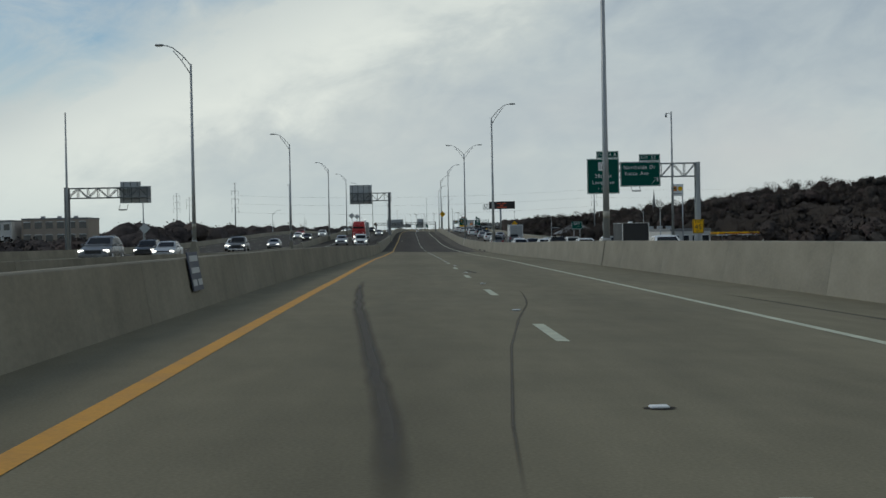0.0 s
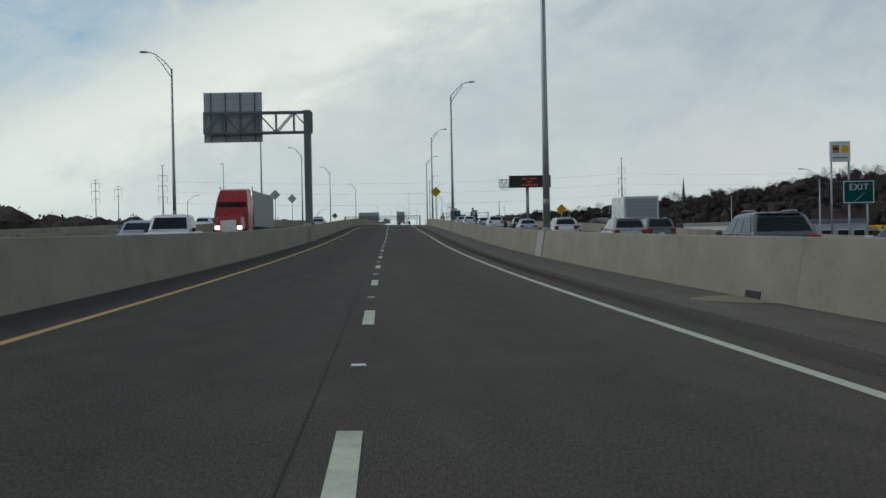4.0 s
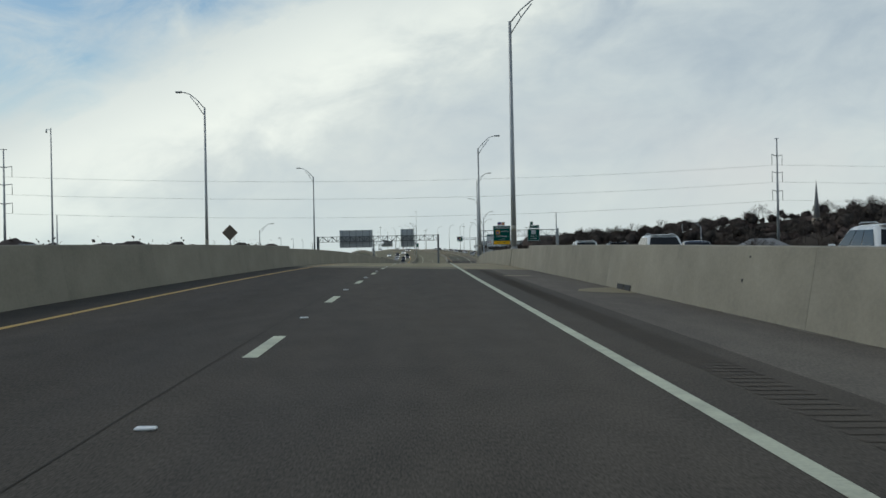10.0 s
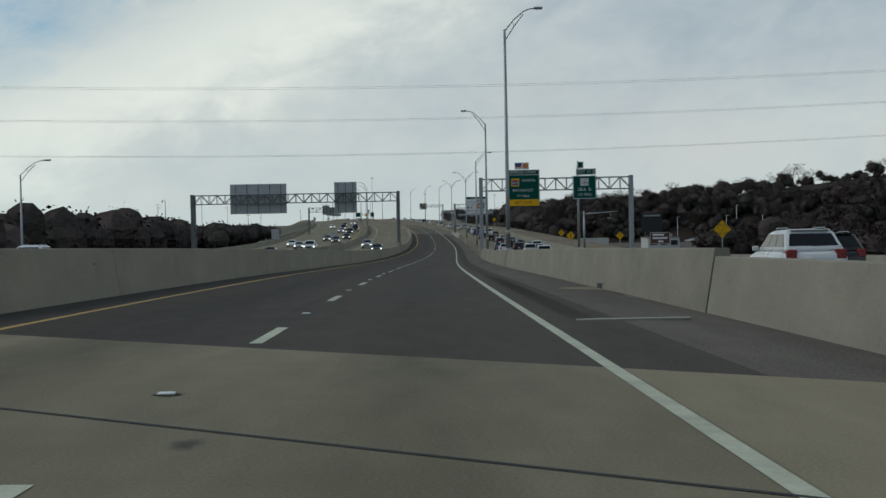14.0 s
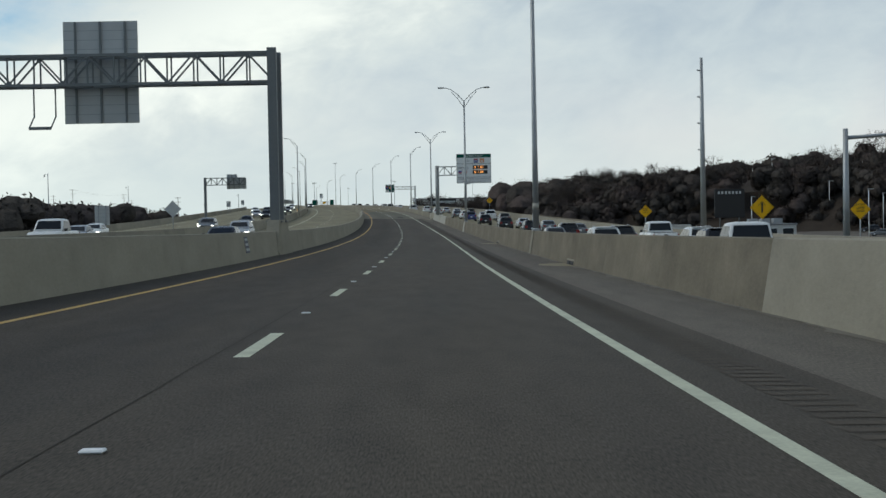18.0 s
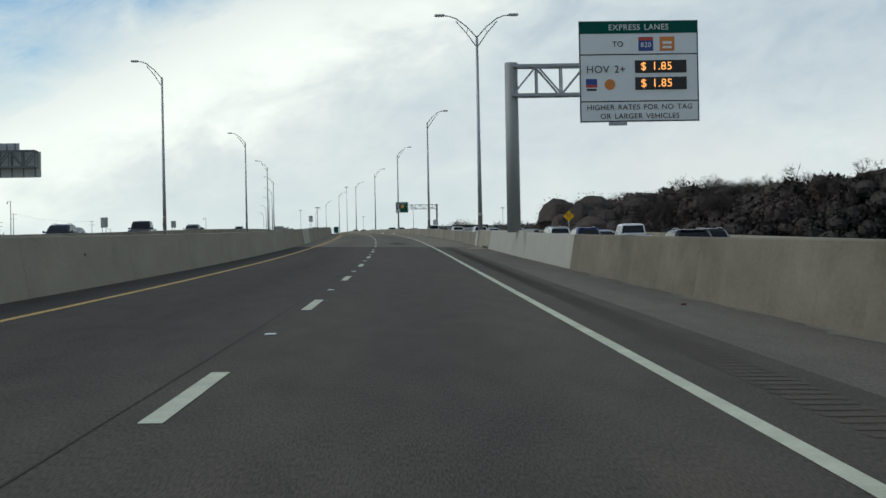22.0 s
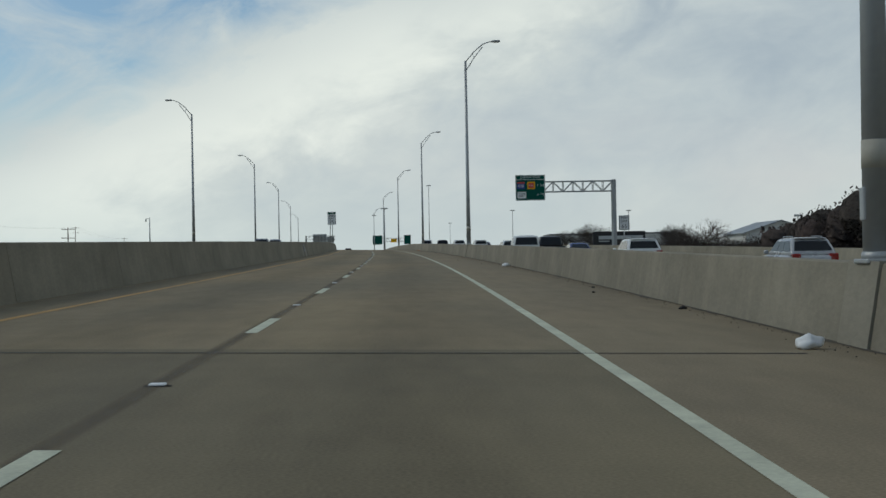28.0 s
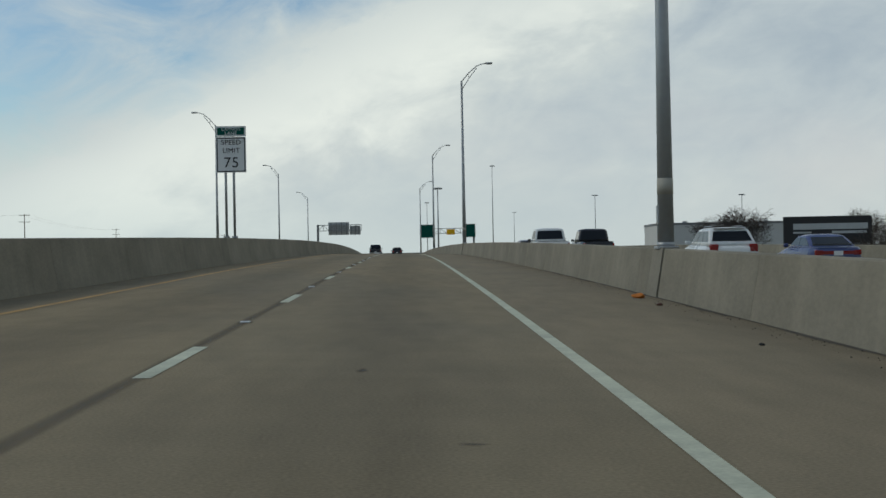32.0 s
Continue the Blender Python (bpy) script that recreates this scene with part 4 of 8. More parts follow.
# cantilever with two exit signs over the general lanes
g = thing("sign_gantry", stand(-61.5, 0.25, -0.62), "steel cantilever gantry with two green exit signs", "sign gantry", G)
laced_post(g, 28.75, -0.6, 9.7, M_GALV, 0.8)
truss(g, 17.3, 28.6, 8.2, 9.6, 9, -0.4, 0.4)
y = -0.65
panel(g, 16.84, 20.27, 6.47, 10.2, M_GREEN, M_SIGNWHITE, y)
panel(g, 17.86, 20.23, 10.23, 10.98, M_GREEN, M_SIGNWHITE, y)
lettering("EXIT", 0.34, M_SIGNWHITE, g, 18.4, 10.6, y - 0.03)
lettering("54 A", 0.50, M_SIGNWHITE, g, 19.45, 10.6, y - 0.03)
box("route_shield", 18.05, 19.05, y - 0.045, y - 0.02, 8.92, 9.82, M_SIGNWHITE, g, 0.01)
lettering("TEXAS", 0.2, M_BLACK, g, 18.55, 9.68, y - 0.055)
lettering("183", 0.58, M_BLACK, g, 18.55, 9.26, y - 0.055)
lettering("28th St", 0.56, M_SIGNWHITE, g, 18.55, 8.35, y - 0.03)
lettering("Long Ave", 0.56, M_SIGNWHITE, g, 18.55, 7.66, y - 0.03)
lettering("1 MILE", 0.38, M_SIGNWHITE, g, 18.55, 6.98, y - 0.03)
panel(g, 20.38, 24.67, 7.18, 9.82, M_GREEN, M_SIGNWHITE, y)
panel(g, 22.41, 24.66, 9.85, 10.6, M_GREEN, M_SIGNWHITE, y)
lettering("EXIT", 0.34, M_SIGNWHITE, g, 23.0, 10.22, y - 0.03)
lettering("53", 0.50, M_SIGNWHITE, g, 23.95, 10.22, y - 0.03)
lettering("Northside Dr", 0.56, M_SIGNWHITE, g, 22.45, 9.2, y - 0.03)
lettering("Yucca Ave", 0.56, M_SIGNWHITE, g, 22.1, 8.55, y - 0.03)
beam("arrow", (23.7, y - 0.04, 7.45), (24.25, y - 0.04, 8.0), 0.13, M_SIGNWHITE, g, 0.02)
beam("arrow_head", (24.35, y - 0.04, 8.1), (23.95, y - 0.04, 8.1), 0.12, M_SIGNWHITE, g, 0.02)
beam("arrow_head", (24.35, y - 0.04, 8.1), (24.35, y - 0.04, 7.7), 0.12, M_SIGNWHITE, g, 0.02)
light_bar(g, 21.6, 22.5, 6.7)

# signs seen from behind, over the opposing lanes
g = thing("sign_gantry", stand(-52.5, 0.15, 0.98), "cantilever sign gantry seen from behind, grey panels", "sign gantry", G)
laced_post(g, -40.3, -2.4, 6.9, M_DARKSTEEL, 0.8)
truss(g, -40.2, -31.2, 5.7, 6.8, 8, -0.4, 0.4, M_DARKSTEEL)
sign_back(g, -34.56, -31.06, 5.07, 6.98, 0.7, 4)
sign_back(g, -34.5, -32.2, 6.98, 7.5, 0.7, 3)
light_bar(g, -34.4, -33.5, 4.3, M_DARKSTEEL)
g = thing("sign_gantry", stand(37.5, 0.3, 0.12), "cantilever sign gantry on the median seen from behind", "sign gantry", G)
pedestal(g, -5.45, 0.42, 2.4, -0.2, 1.2)
laced_post(g, -5.4, 1.2, 8.8, M_DARKSTEEL)
truss(g, -12.3, -5.1, 7.35, 8.7, 6, -0.5, 0.5, M_DARKSTEEL)
sign_back(g, -12.46, -8.5, 6.8, 10.2, 0.8, 4)
g = thing("sign_gantry", stand(531.0, -0.15, 0.48), "full-span truss gantry with two grey sign backs", "sign gantry", G)
pedestal(g, -5.12, 0.45, 3.4, -0.5, 1.2)
laced_post(g, -5.12, 1.15, 9.1, M_DARKSTEEL, 2.0)
laced_post(g, -37.0, -2.0, 9.1, M_DARKSTEEL, 2.0)
truss(g, -36.9, -5.1, 7.6, 8.95, 26, -0.55, 0.55, M_DARKSTEEL)
sign_back(g, -31.35, -22.55, 6.0, 10.65, 0.85, 5)
sign_back(g, -15.1, -11.6, 5.9, 10.7, 0.85, 3)
light_bar(g, -16.3, -15.3, 5.6, M_DARKSTEEL)
for x in (-16.3, -15.3):
    beam("hanger", (x, 0, 6.15), (x, 0, 7.65), 0.06, M_DARKSTEEL, g)
g = thing("sign_gantry", stand(730.0, -0.7, 0.6), "cantilever sign gantry far across the opposing lanes, back view", "sign gantry", G)
laced_post(g, -34.0, -1.0, 7.3, M_DARKSTEEL, 0.8)
truss(g, -33.9, -26.5, 5.9, 7.2, 7, -0.4, 0.4, M_DARKSTEEL)
sign_back(g, -30.0, -26.3, 5.1, 7.2, 0.7, 4)
sign_back(g, -30.0, -28.0, 7.2, 7.9, 0.7, 3)

# full-span gantry over the general lanes with the entrance and exit signs
g = thing("sign_gantry", stand(477.0, 0.35, -0.12), "truss gantry with express entrance and exit signs", "sign gantry", G)
pedestal(g, 6.5, 0.36, 2.4, -0.1, 1.1)
laced_post(g, 6.25, 1.05, 9.3, M_GALV, 1.0)
laced_post(g, 23.6, -0.8, 9.3, M_GALV, 1.0)
truss(g, 6.25, 23.6, 7.75, 9.1, 14, -0.5, 0.5)
y = -0.85
panel(g, 9.15, 13.0, 5.95, 10.1, M_GREEN, M_SIGNWHITE, y)
box("yellow_strip", 9.23, 12.92, y - 0.04, y - 0.021, 5.96, 6.7, M_SIGNYELLOW, g)
lettering("LEFT LANE", 0.39, M_BLACK, g, 11.07, 6.33, y - 0.05)
box("divider", 9.2, 12.95, y - 0.03, y - 0.021, 9.5, 9.55, M_SIGNWHITE, g)
lettering("EXPRESS LANES", 0.40, M_SIGNWHITE, g, 11.07, 9.8, y - 0.03)
box("shield_panel", 9.75, 10.65, y - 0.04, y - 0.02, 8.2, 9.1, M_SIGNYELLOW, g)
box("route_shield", 9.87, 10.53, y - 0.06, y - 0.04, 8.32, 8.95, M_BLUE, g, 0.02)
box("shield_top", 9.87, 10.53, y - 0.066, y - 0.06, 8.8, 8.95, M_RED, g)
lettering("35W", 0.3, M_SIGNWHITE, g, 10.2, 8.58, y - 0.07)
lettering("NORTH", 0.42, M_SIGNWHITE, g, 11.75, 8.85, y - 0.03)
lettering("ENTRANCE", 0.44, M_SIGNWHITE, g, 11.07, 7.72, y - 0.03)
lettering("1/2 MILE", 0.36, M_SIGNWHITE, g, 11.07, 7.08, y - 0.03)
panel(g, 10.15, 11.8, 10.15, 10.95, M_SIGNWHITE, None, y, "tag_panel")
box("tag_mark", 10.23, 10.93, y - 0.04, y - 0.02, 10.5, 10.88, M_BLUE, g)
box("tag_mark", 10.23, 10.93, y - 0.046, y - 0.04, 10.4, 10.56, M_RED, g)
part("tag_mark", (lambda b: (bmesh.ops.create_circle(b, cap_ends=True, radius=0.3, segments=20), b)[1])(bmesh.new()), M_ORANGE, g, "", pose(11.4, y - 0.04, 10.55, 90))
panel(g, 16.82, 19.52, 6.6, 9.3, M_GREEN, M_SIGNWHITE, y)
panel(g, 17.22, 19.47, 9.4, 10.1, M_GREEN, M_SIGNWHITE, y)
panel(g, 17.37, 18.07, 10.15, 10.9, M_GREEN, M_SIGNWHITE, y, inset=0.03)
lettering("EXIT 54 A", 0.42, M_SIGNWHITE, g, 18.34, 9.74, y - 0.03)
box("route_shield", 17.70, 18.64, y - 0.045, y - 0.02, 8.15, 9.0, M_SIGNWHITE, g, 0.01)
lettering("TEXAS", 0.18, M_BLACK, g, 18.17, 8.86, y - 0.055)
lettering("183", 0.55, M_BLACK, g, 18.17, 8.47, y - 0.055)
lettering("28th St", 0.5, M_SIGNWHITE, g, 18.17, 7.72, y - 0.03)
lettering("1/2 MILE", 0.4, M_SIGNWHITE, g, 18.17, 7.12, y - 0.03)

# toll rate sign on a cantilever
g = thing("toll_rate_sign", stand(678.8, 0.28, -0.32), "white toll rate sign with amber figures on a cantilever", "toll sign")
pedestal(g, 6.56, 0.37, 5.5, -0.1, 1.32, M_CURB)
tube("post", [(6.18, 0, 1.25), (6.18, 0, 8.82)], [0.31, 0.29], M_POST, g, 16)
truss(g, 6.2, 9.5, 7.35, 8.65, 3, -0.35, 0.35)
y = -0.55
panel(g, 9.16, 14.5, 6.05, 10.55, M_SIGNWHITE, M_BLACK, y, inset=0.02)
box("green_header", 9.2, 14.46, y - 0.035, y - 0.02, 9.98, 10.5, M_GREEN, g)
lettering("EXPRESS LANES", 0.36, M_SIGNWHITE, g, 11.83, 10.24, y - 0.045)
for z in (9.05, 6.97):
    box("divider", 9.2, 14.46, y - 0.03, y - 0.02, z - 0.025, z + 0.025, M_BLACK, g)
lettering("TO", 0.34, M_BLACK, g, 10.9, 9.5, y - 0.04)
for x, mt in ((12.15, M_BLUE), (13.1, M_ORANGE)):
    box("route_shield", x - 0.33, x + 0.33, y - 0.045, y - 0.02, 9.2, 9.82, mt, g, 0.015)
box("shield_top", 11.82, 12.48, y - 0.055, y - 0.045, 9.66, 9.8, M_RED, g)
lettering("820", 0.3, M_SIGNWHITE, g, 12.15, 9.45, y - 0.06)
bars(g, ((12.9, 13.3, 9.55, 0.12), (12.9, 13.3, 9.35, 0.1)), M_SIGNWHITE, y - 0.06)
lettering("HOV 2+", 0.46, M_BLACK, g, 10.35, 8.38, y - 0.04)
for z in (8.5, 7.75):
    box("rate_display", 11.65, 13.95, y - 0.06, y - 0.02, z - 0.28, z + 0.28, M_BLACK, g, 0.01)
    lettering("$ 1.85", 0.5, M_LED, g, 12.6, z, y - 0.075)
box("tag_mark", 9.45, 9.95, y - 0.035, y - 0.02, 7.72, 7.98, M_BLUE, g)
box("tag_mark", 9.45, 9.95, y - 0.035, y - 0.02, 7.6, 7.72, M_RED, g)
bars(g, ((9.48, 9.92, 7.5, 0.1),), M_BLACK, y - 0.04)
part("tag_mark", (lambda b: (bmesh.ops.create_circle(b, cap_ends=True, radius=0.24, segments=20), b)[1])(bmesh.new()), M_ORANGE, g, "", pose(10.52, y - 0.04, 7.72, 90))
lettering("HIGHER RATES FOR NO TAG", 0.33, M_BLACK, g, 11.83, 6.7, y - 0.04)
lettering("OR LARGER VEHICLES", 0.33, M_BLACK, g, 11.83, 6.3, y - 0.04)
beam("luminaire", (10.4, y - 0.3, 5.95), (11.2, y - 0.3, 5.95), 0.14, M_GALV, g)

# express exits sign
g = thing("sign_gantry", stand(1007.5, 0, -0.62), "cantilever gantry with a green express exits sign", "sign gantry", G)
laced_post(g, 28.8, -0.6, 8.6, M_GALV, 0.8)
truss(g, 20.4, 28.7, 7.25, 8.45, 7, -0.4, 0.4)
y = -0.65
panel(g, 17.05, 20.55, 6.25, 9.25, M_GREEN, M_SIGNWHITE, y)
box("divider", 17.1, 20.5, y - 0.03, y - 0.021, 8.68, 8.73, M_SIGNWHITE, g)
lettering("EXPRESS EXITS", 0.33, M_SIGNWHITE, g, 18.8, 8.95, y - 0.03)
box("route_shield", 17.25, 18.15, y - 0.045, y - 0.02, 7.6, 8.45, M_BLUE, g, 0.03)
box("shield_top", 17.25, 18.15, y - 0.055, y - 0.045, 8.25, 8.43, M_RED, g)
lettering("820", 0.42, M_SIGNWHITE, g, 17.7, 7.95, y - 0.06)
box("shield_panel", 18.45, 19.35, y - 0.045, y - 0.02, 7.6, 8.45, M_SIGNYELLOW, g)
box("route_shield", 18.57, 19.23, y - 0.06, y - 0.045, 7.72, 8.33, M_RED, g, 0.02)
lettering("820", 0.3, M_SIGNWHITE, g, 18.9, 8.0, y - 0.07)
lettering("1 3/4", 0.38, M_SIGNWHITE, g, 20.0, 8.02, y - 0.03)
box("route_shield", 17.25, 18.3, y - 0.045, y - 0.02, 6.5, 7.3, M_SIGNWHITE, g, 0.08)
lettering("287", 0.5, M_BLACK, g, 17.78, 6.9, y - 0.055)
lettering("6 1/2", 0.38, M_SIGNWHITE, g, 20.0, 6.92, y - 0.03)
# far gantries beyond the crest
for yy, lat0, lat1, mt, back in ((1330, 8.0, 21.0, M_GREEN, False), (1290, -14.5, -5.3, M_SIGNBACK, True)):
    g = thing("sign_gantry", stand(yy, 0), "distant sign gantry beyond the crest" + (", back view" if back else ", green signs"), "sign gantry", G)
    laced_post(g, lat1 if not back else lat0, -0.3, 7.5, M_DARKSTEEL, 0.8)
    truss(g, lat0, lat1, 6.2, 7.4, 8, -0.4, 0.4)
    if back:
        sign_back(g, lat0 + 2.2, lat0 + 6.6, 5.3, 8.0, 0.6, 4)
        sign_back(g, lat0 + 6.7, lat0 + 9.0, 5.3, 7.2, 0.6, 3)
    else:
        panel(g, lat0, lat0 + 3.4, 5.2, 8.4, M_GREEN, M_SIGNWHITE, -0.6)
        panel(g, lat0 + 6.4, lat0 + 8.4, 5.9, 7.2, M_SIGNYELLOW, None, -0.6)
        panel(g, lat0 + 11.0, lat0 + 13.4, 5.2, 8.4, M_GREEN, M_SIGNWHITE, -0.6)


# ---- message sign, diamonds, small signs ----
g = thing("message_sign", stand(190.0, 0.65, -0.52), "large black electronic message sign on a steel post", "message sign")
tube("post", [(23.7, 0.2, -0.6), (23.7, 0.2, 7.6)], [0.3, 0.28], M_GALV, g, 14)
box("display_case", 20.5, 27.85, -0.4, 0.55, 6.75, 8.9, M_BLACK, g, 0.03, "black display case")
box("case_side", 20.42, 20.5, -0.4, 0.55, 6.75, 8.9, M_GALV, g)
bars(g, ((22.7, 23.7, 8.33, 0.3), (24.1, 25.3, 8.33, 0.3), (23.6, 24.5, 7.78, 0.3), (22.6, 25.5, 7.22, 0.3)), M_LEDDIM, -0.425)
truss(g, 18.65, 20.4, 6.9, 8.25, 4, -0.4, 0.5, M_GALV, 0.09)
for zz in (6.5, 6.75):
    beam("catwalk", (18.8, -0.6, zz), (20.5, -0.6, zz), 0.07, M_GALV, g)


def diamond(y, lat, h, half, front=True, words=(), base=0.0, group="diamond warning signs", arrow=False, post=True):
    lab = "yellow diamond warning sign on a steel post" if front else "grey back of a diamond sign on a post"
    d = thing("warning_sign", stand(y, lat), lab, "road sign", group)
    bm = box_bm(-half * 0.7071, half * 0.7071, -0.01, 0.02, -half * 0.7071, half * 0.7071, 0.006)
    rot = pose(0, -0.06, h, 0, 45, 0)
    part("sign_panel", bm, M_SIGNYELLOW if front else (M_WOOD if y == 298.3 else M_SIGNBACK), d, "", rot)
    if front:
        q = half * 0.7071 - 0.06
        for a, b in (((-q, -q), (q, -q)), ((q, -q), (q, q)), ((q, q), (-q, q)), ((-q, q), (-q, -q))):
            pa = rot @ Vector((a[0], -0.014, a[1]))
            pb = rot @ Vector((b[0], -0.014, b[1]))
            beam("border", pa, pb, 0.03, M_BLACK, d, 0.006)
        for i, wd in enumerate(words):
            lettering(wd, half * (0.25 if len(words) > 3 or len(wd) > 6 else 0.31), M_BLACK, d, 0, h + half * (0.46 - 0.31 * i), -0.085)
        if arrow:
            beam("arrow", (0, -0.09, h - half * 0.45), (0, -0.09, h + half * 0.4), half * 0.14, M_BLACK, d, 0.01)
            for s in (-1, 1):
                beam("arrow_head", (0, -0.09, h + half * 0.5), (s * half * 0.28, -0.09, h + half * 0.15), half * 0.13, M_BLACK, d, 0.01)
    if post:
        tube("post", [(0, 0, base), (0, 0, h + half * 0.55)], 0.05, M_GALV, d, 8)
        tube("post_sleeve", [(0, 0, base), (0, 0, base + 0.25)], 0.075, M_GALV, d, 8)
    return d


diamond(142.8, 6.85, 4.85, 0.76, True, ("BRIDGE", "MAY ICE IN", "COLD", "WEATHER"), 1.05)
diamond(145.9, 25.4, 2.05, 0.76, True, ("BRIDGE", "MAY ICE IN", "COLD", "WEATHER"), -0.6)
diamond(429.0, 25.5, 2.3, 0.74, True, ("BRIDGE", "MAY ICE IN", "COLD", "WEATHER"), -0.6)
diamond(554.0, 23.6, 1.95, 0.78, True, (), -0.6, arrow=True)
diamond(564.0, 33.5, 1.7, 0.76, True, ("RIGHT", "LANE", "ENDS"), -2.4)
diamond(626.0, 28.8, 1.55, 0.76, True, ("RIGHT", "LANE", "ENDS"), -1.2)
diamond(810.0, 28.4, 2.15, 0.80, True, ("LANE ENDS", "MERGE", "LEFT"), -1.2)
for y, lat, h in ((143.0, -16.25, 4.85), (175.0, -16.4, 4.75), (298.3, -17.2, 3.25), (591.0, -20.4, 2.8), (-118.0, -30.0, 3.4), (-20.0, -37.6, 3.4)):
    diamond(y, lat, h, 0.76, False, (), 0.7)
# grey sign backs on the far side
for y, lat, h, w, hh in ((812, -36.5, 2.4, 0.5, 0.7), (640, -36.8, 2.2, 0.9, 1.2), (430, -36.9, 1.5, 1.2, 1.4), (905, -36.9, 2.6, 0.5, 0.7)):
    s = thing("road_sign", stand(y, lat), "rectangular road sign seen from behind on two posts", "road sign")
    sign_back(s, -w, w, h - hh, h + hh, 0.0, 2)
    for x in (-w * 0.5, w * 0.5):
        tube("post", [(x, -0.12, -1.6), (x, -0.12, h + hh * 0.8)], 0.045, M_GALV, s, 8)
# speed limit sign on the median
s = thing("speed_limit_sign", stand(1055.6, -5.25, 0.13), "white speed limit sign with a green header on two posts", "road sign")
panel(s, -0.64, 0.62, 3.8, 5.3, M_SIGNWHITE, M_BLACK, -0.08, inset=0.03)
panel(s, -0.64, 0.62, 5.32, 5.75, M_GREEN, M_SIGNWHITE, -0.08, inset=0.015)
lettering("EXPRESS", 0.2, M_SIGNWHITE, s, 0, 5.63, -0.12)
lettering("LANE", 0.2, M_SIGNWHITE, s, 0, 5.44, -0.12)
lettering("SPEED", 0.29, M_BLACK, s, 0, 5.06, -0.12)
lettering("LIMIT", 0.29, M_BLACK, s, 0, 4.72, -0.12)
lettering("75", 0.62, M_BLACK, s, 0, 4.2, -0.12)
for x in (-0.26, 0.08):
    tube("post", [(x, 0, 1.02), (x, 0, 5.5)], 0.055, M_GALV, s, 8)
    box("post_base", x - 0.12, x + 0.12, -0.1, 0.1, 1.04, 1.12, M_GALV, s)
# green exit sign beside the general lanes
s = thing("exit_sign", stand(18.4, 26.0, -0.7), "small green exit sign on posts beside the general lanes", "road sign")
panel(s, -0.9, 0.9, 2.6, 3.9, M_GREEN, M_SIGNWHITE, -0.08)
lettering("EXIT", 0.5, M_SIGNWHITE, s, 0, 3.5, -0.12)
beam("arrow", (-0.2, -0.12, 2.75), (0.3, -0.12, 3.2), 0.1, M_SIGNWHITE, s, 0.01)
for x in (-0.5, 0.5):
    tube("post", [(x, 0, -0.8), (x, 0, 3.8)], 0.06, M_GALV, s, 8)
# white roadside speed sign beyond the express exits gantry
s = thing("road_sign", stand(986, 25.6, -0.9), "white rectangular speed limit sign on a post", "road sign")
panel(s, -0.55, 0.55, 2.7, 4.2, M_SIGNWHITE, M_BLACK, -0.08)
lettering("SPEED", 0.24, M_BLACK, s, 0, 3.93, -0.12)
lettering("LIMIT", 0.24, M_BLACK, s, 0, 3.6, -0.12)
lettering("65", 0.55, M_BLACK, s, 0, 3.08, -0.12)
tube("post", [(0, 0, -1.0), (0, 0, 4.1)], 0.06, M_GALV, s, 8)
# yellow exit speed sign beside the general lanes
s = thing("exit_speed_sign", stand(-77.3, 25.6), "yellow exit speed sign with black figures on two posts", "road sign")
panel(s, -0.53, 0.53, 1.44, 2.78, M_SIGNYELLOW, M_BLACK, -0.08, inset=0.03)
lettering("EXIT", 0.30, M_BLACK, s, 0, 2.55, -0.12)
lettering("45", 0.66, M_BLACK, s, 0, 2.05, -0.12)
lettering("MPH", 0.2, M_BLACK, s, 0, 1.62, -0.12)
for x in (-0.35, 0.35):
    tube("post", [(x, 0, -1.2), (x, 0, 2.7)], 0.05, M_GALV, s, 8)
# brown sign by the slip road
s = thing("road_sign", stand(520, 34), "brown guide sign with pale lettering on posts", "road sign")
panel(s, -1.5, 1.5, 0.7, 2.5, M_BROWN, M_SIGNWHITE, -0.08)
bars(s, ((-1.1, 0.6, 2.1, 0.28), (-1.1, 1.1, 1.6, 0.28), (-0.3, 0.5, 1.1, 0.28)), M_SIGNWHITE, -0.12)
for x in (-0.9, 0.9):
    tube("post", [(x, 0, -3.5), (x, 0, 2.4)], 0.07, M_GALV, s, 8)


# ---- street lamps ----
def arm_points(sign, up):
    """A truss arm: the lower and the upper tube, which meet before the lamp head."""
    low = [(0, 0, 12.5), (abs(sign) * 0.75, 0, 13.45), (abs(sign) * 1.5, 0, 14.22)]
    top = [(0, 0, 13.15), (abs(sign) * 0.7, 0, 13.85), (abs(sign) * 1.5, 0, 14.4), (abs(sign) * 2.0, 0, 14.56), (abs(sign) * 2.5, 0, 14.6)]
    s = math.copysign(1.0, sign)
    return [(s * x, y, z + up) for x, y, z in low], [(s * x, y, z + up) for x, y, z in top]


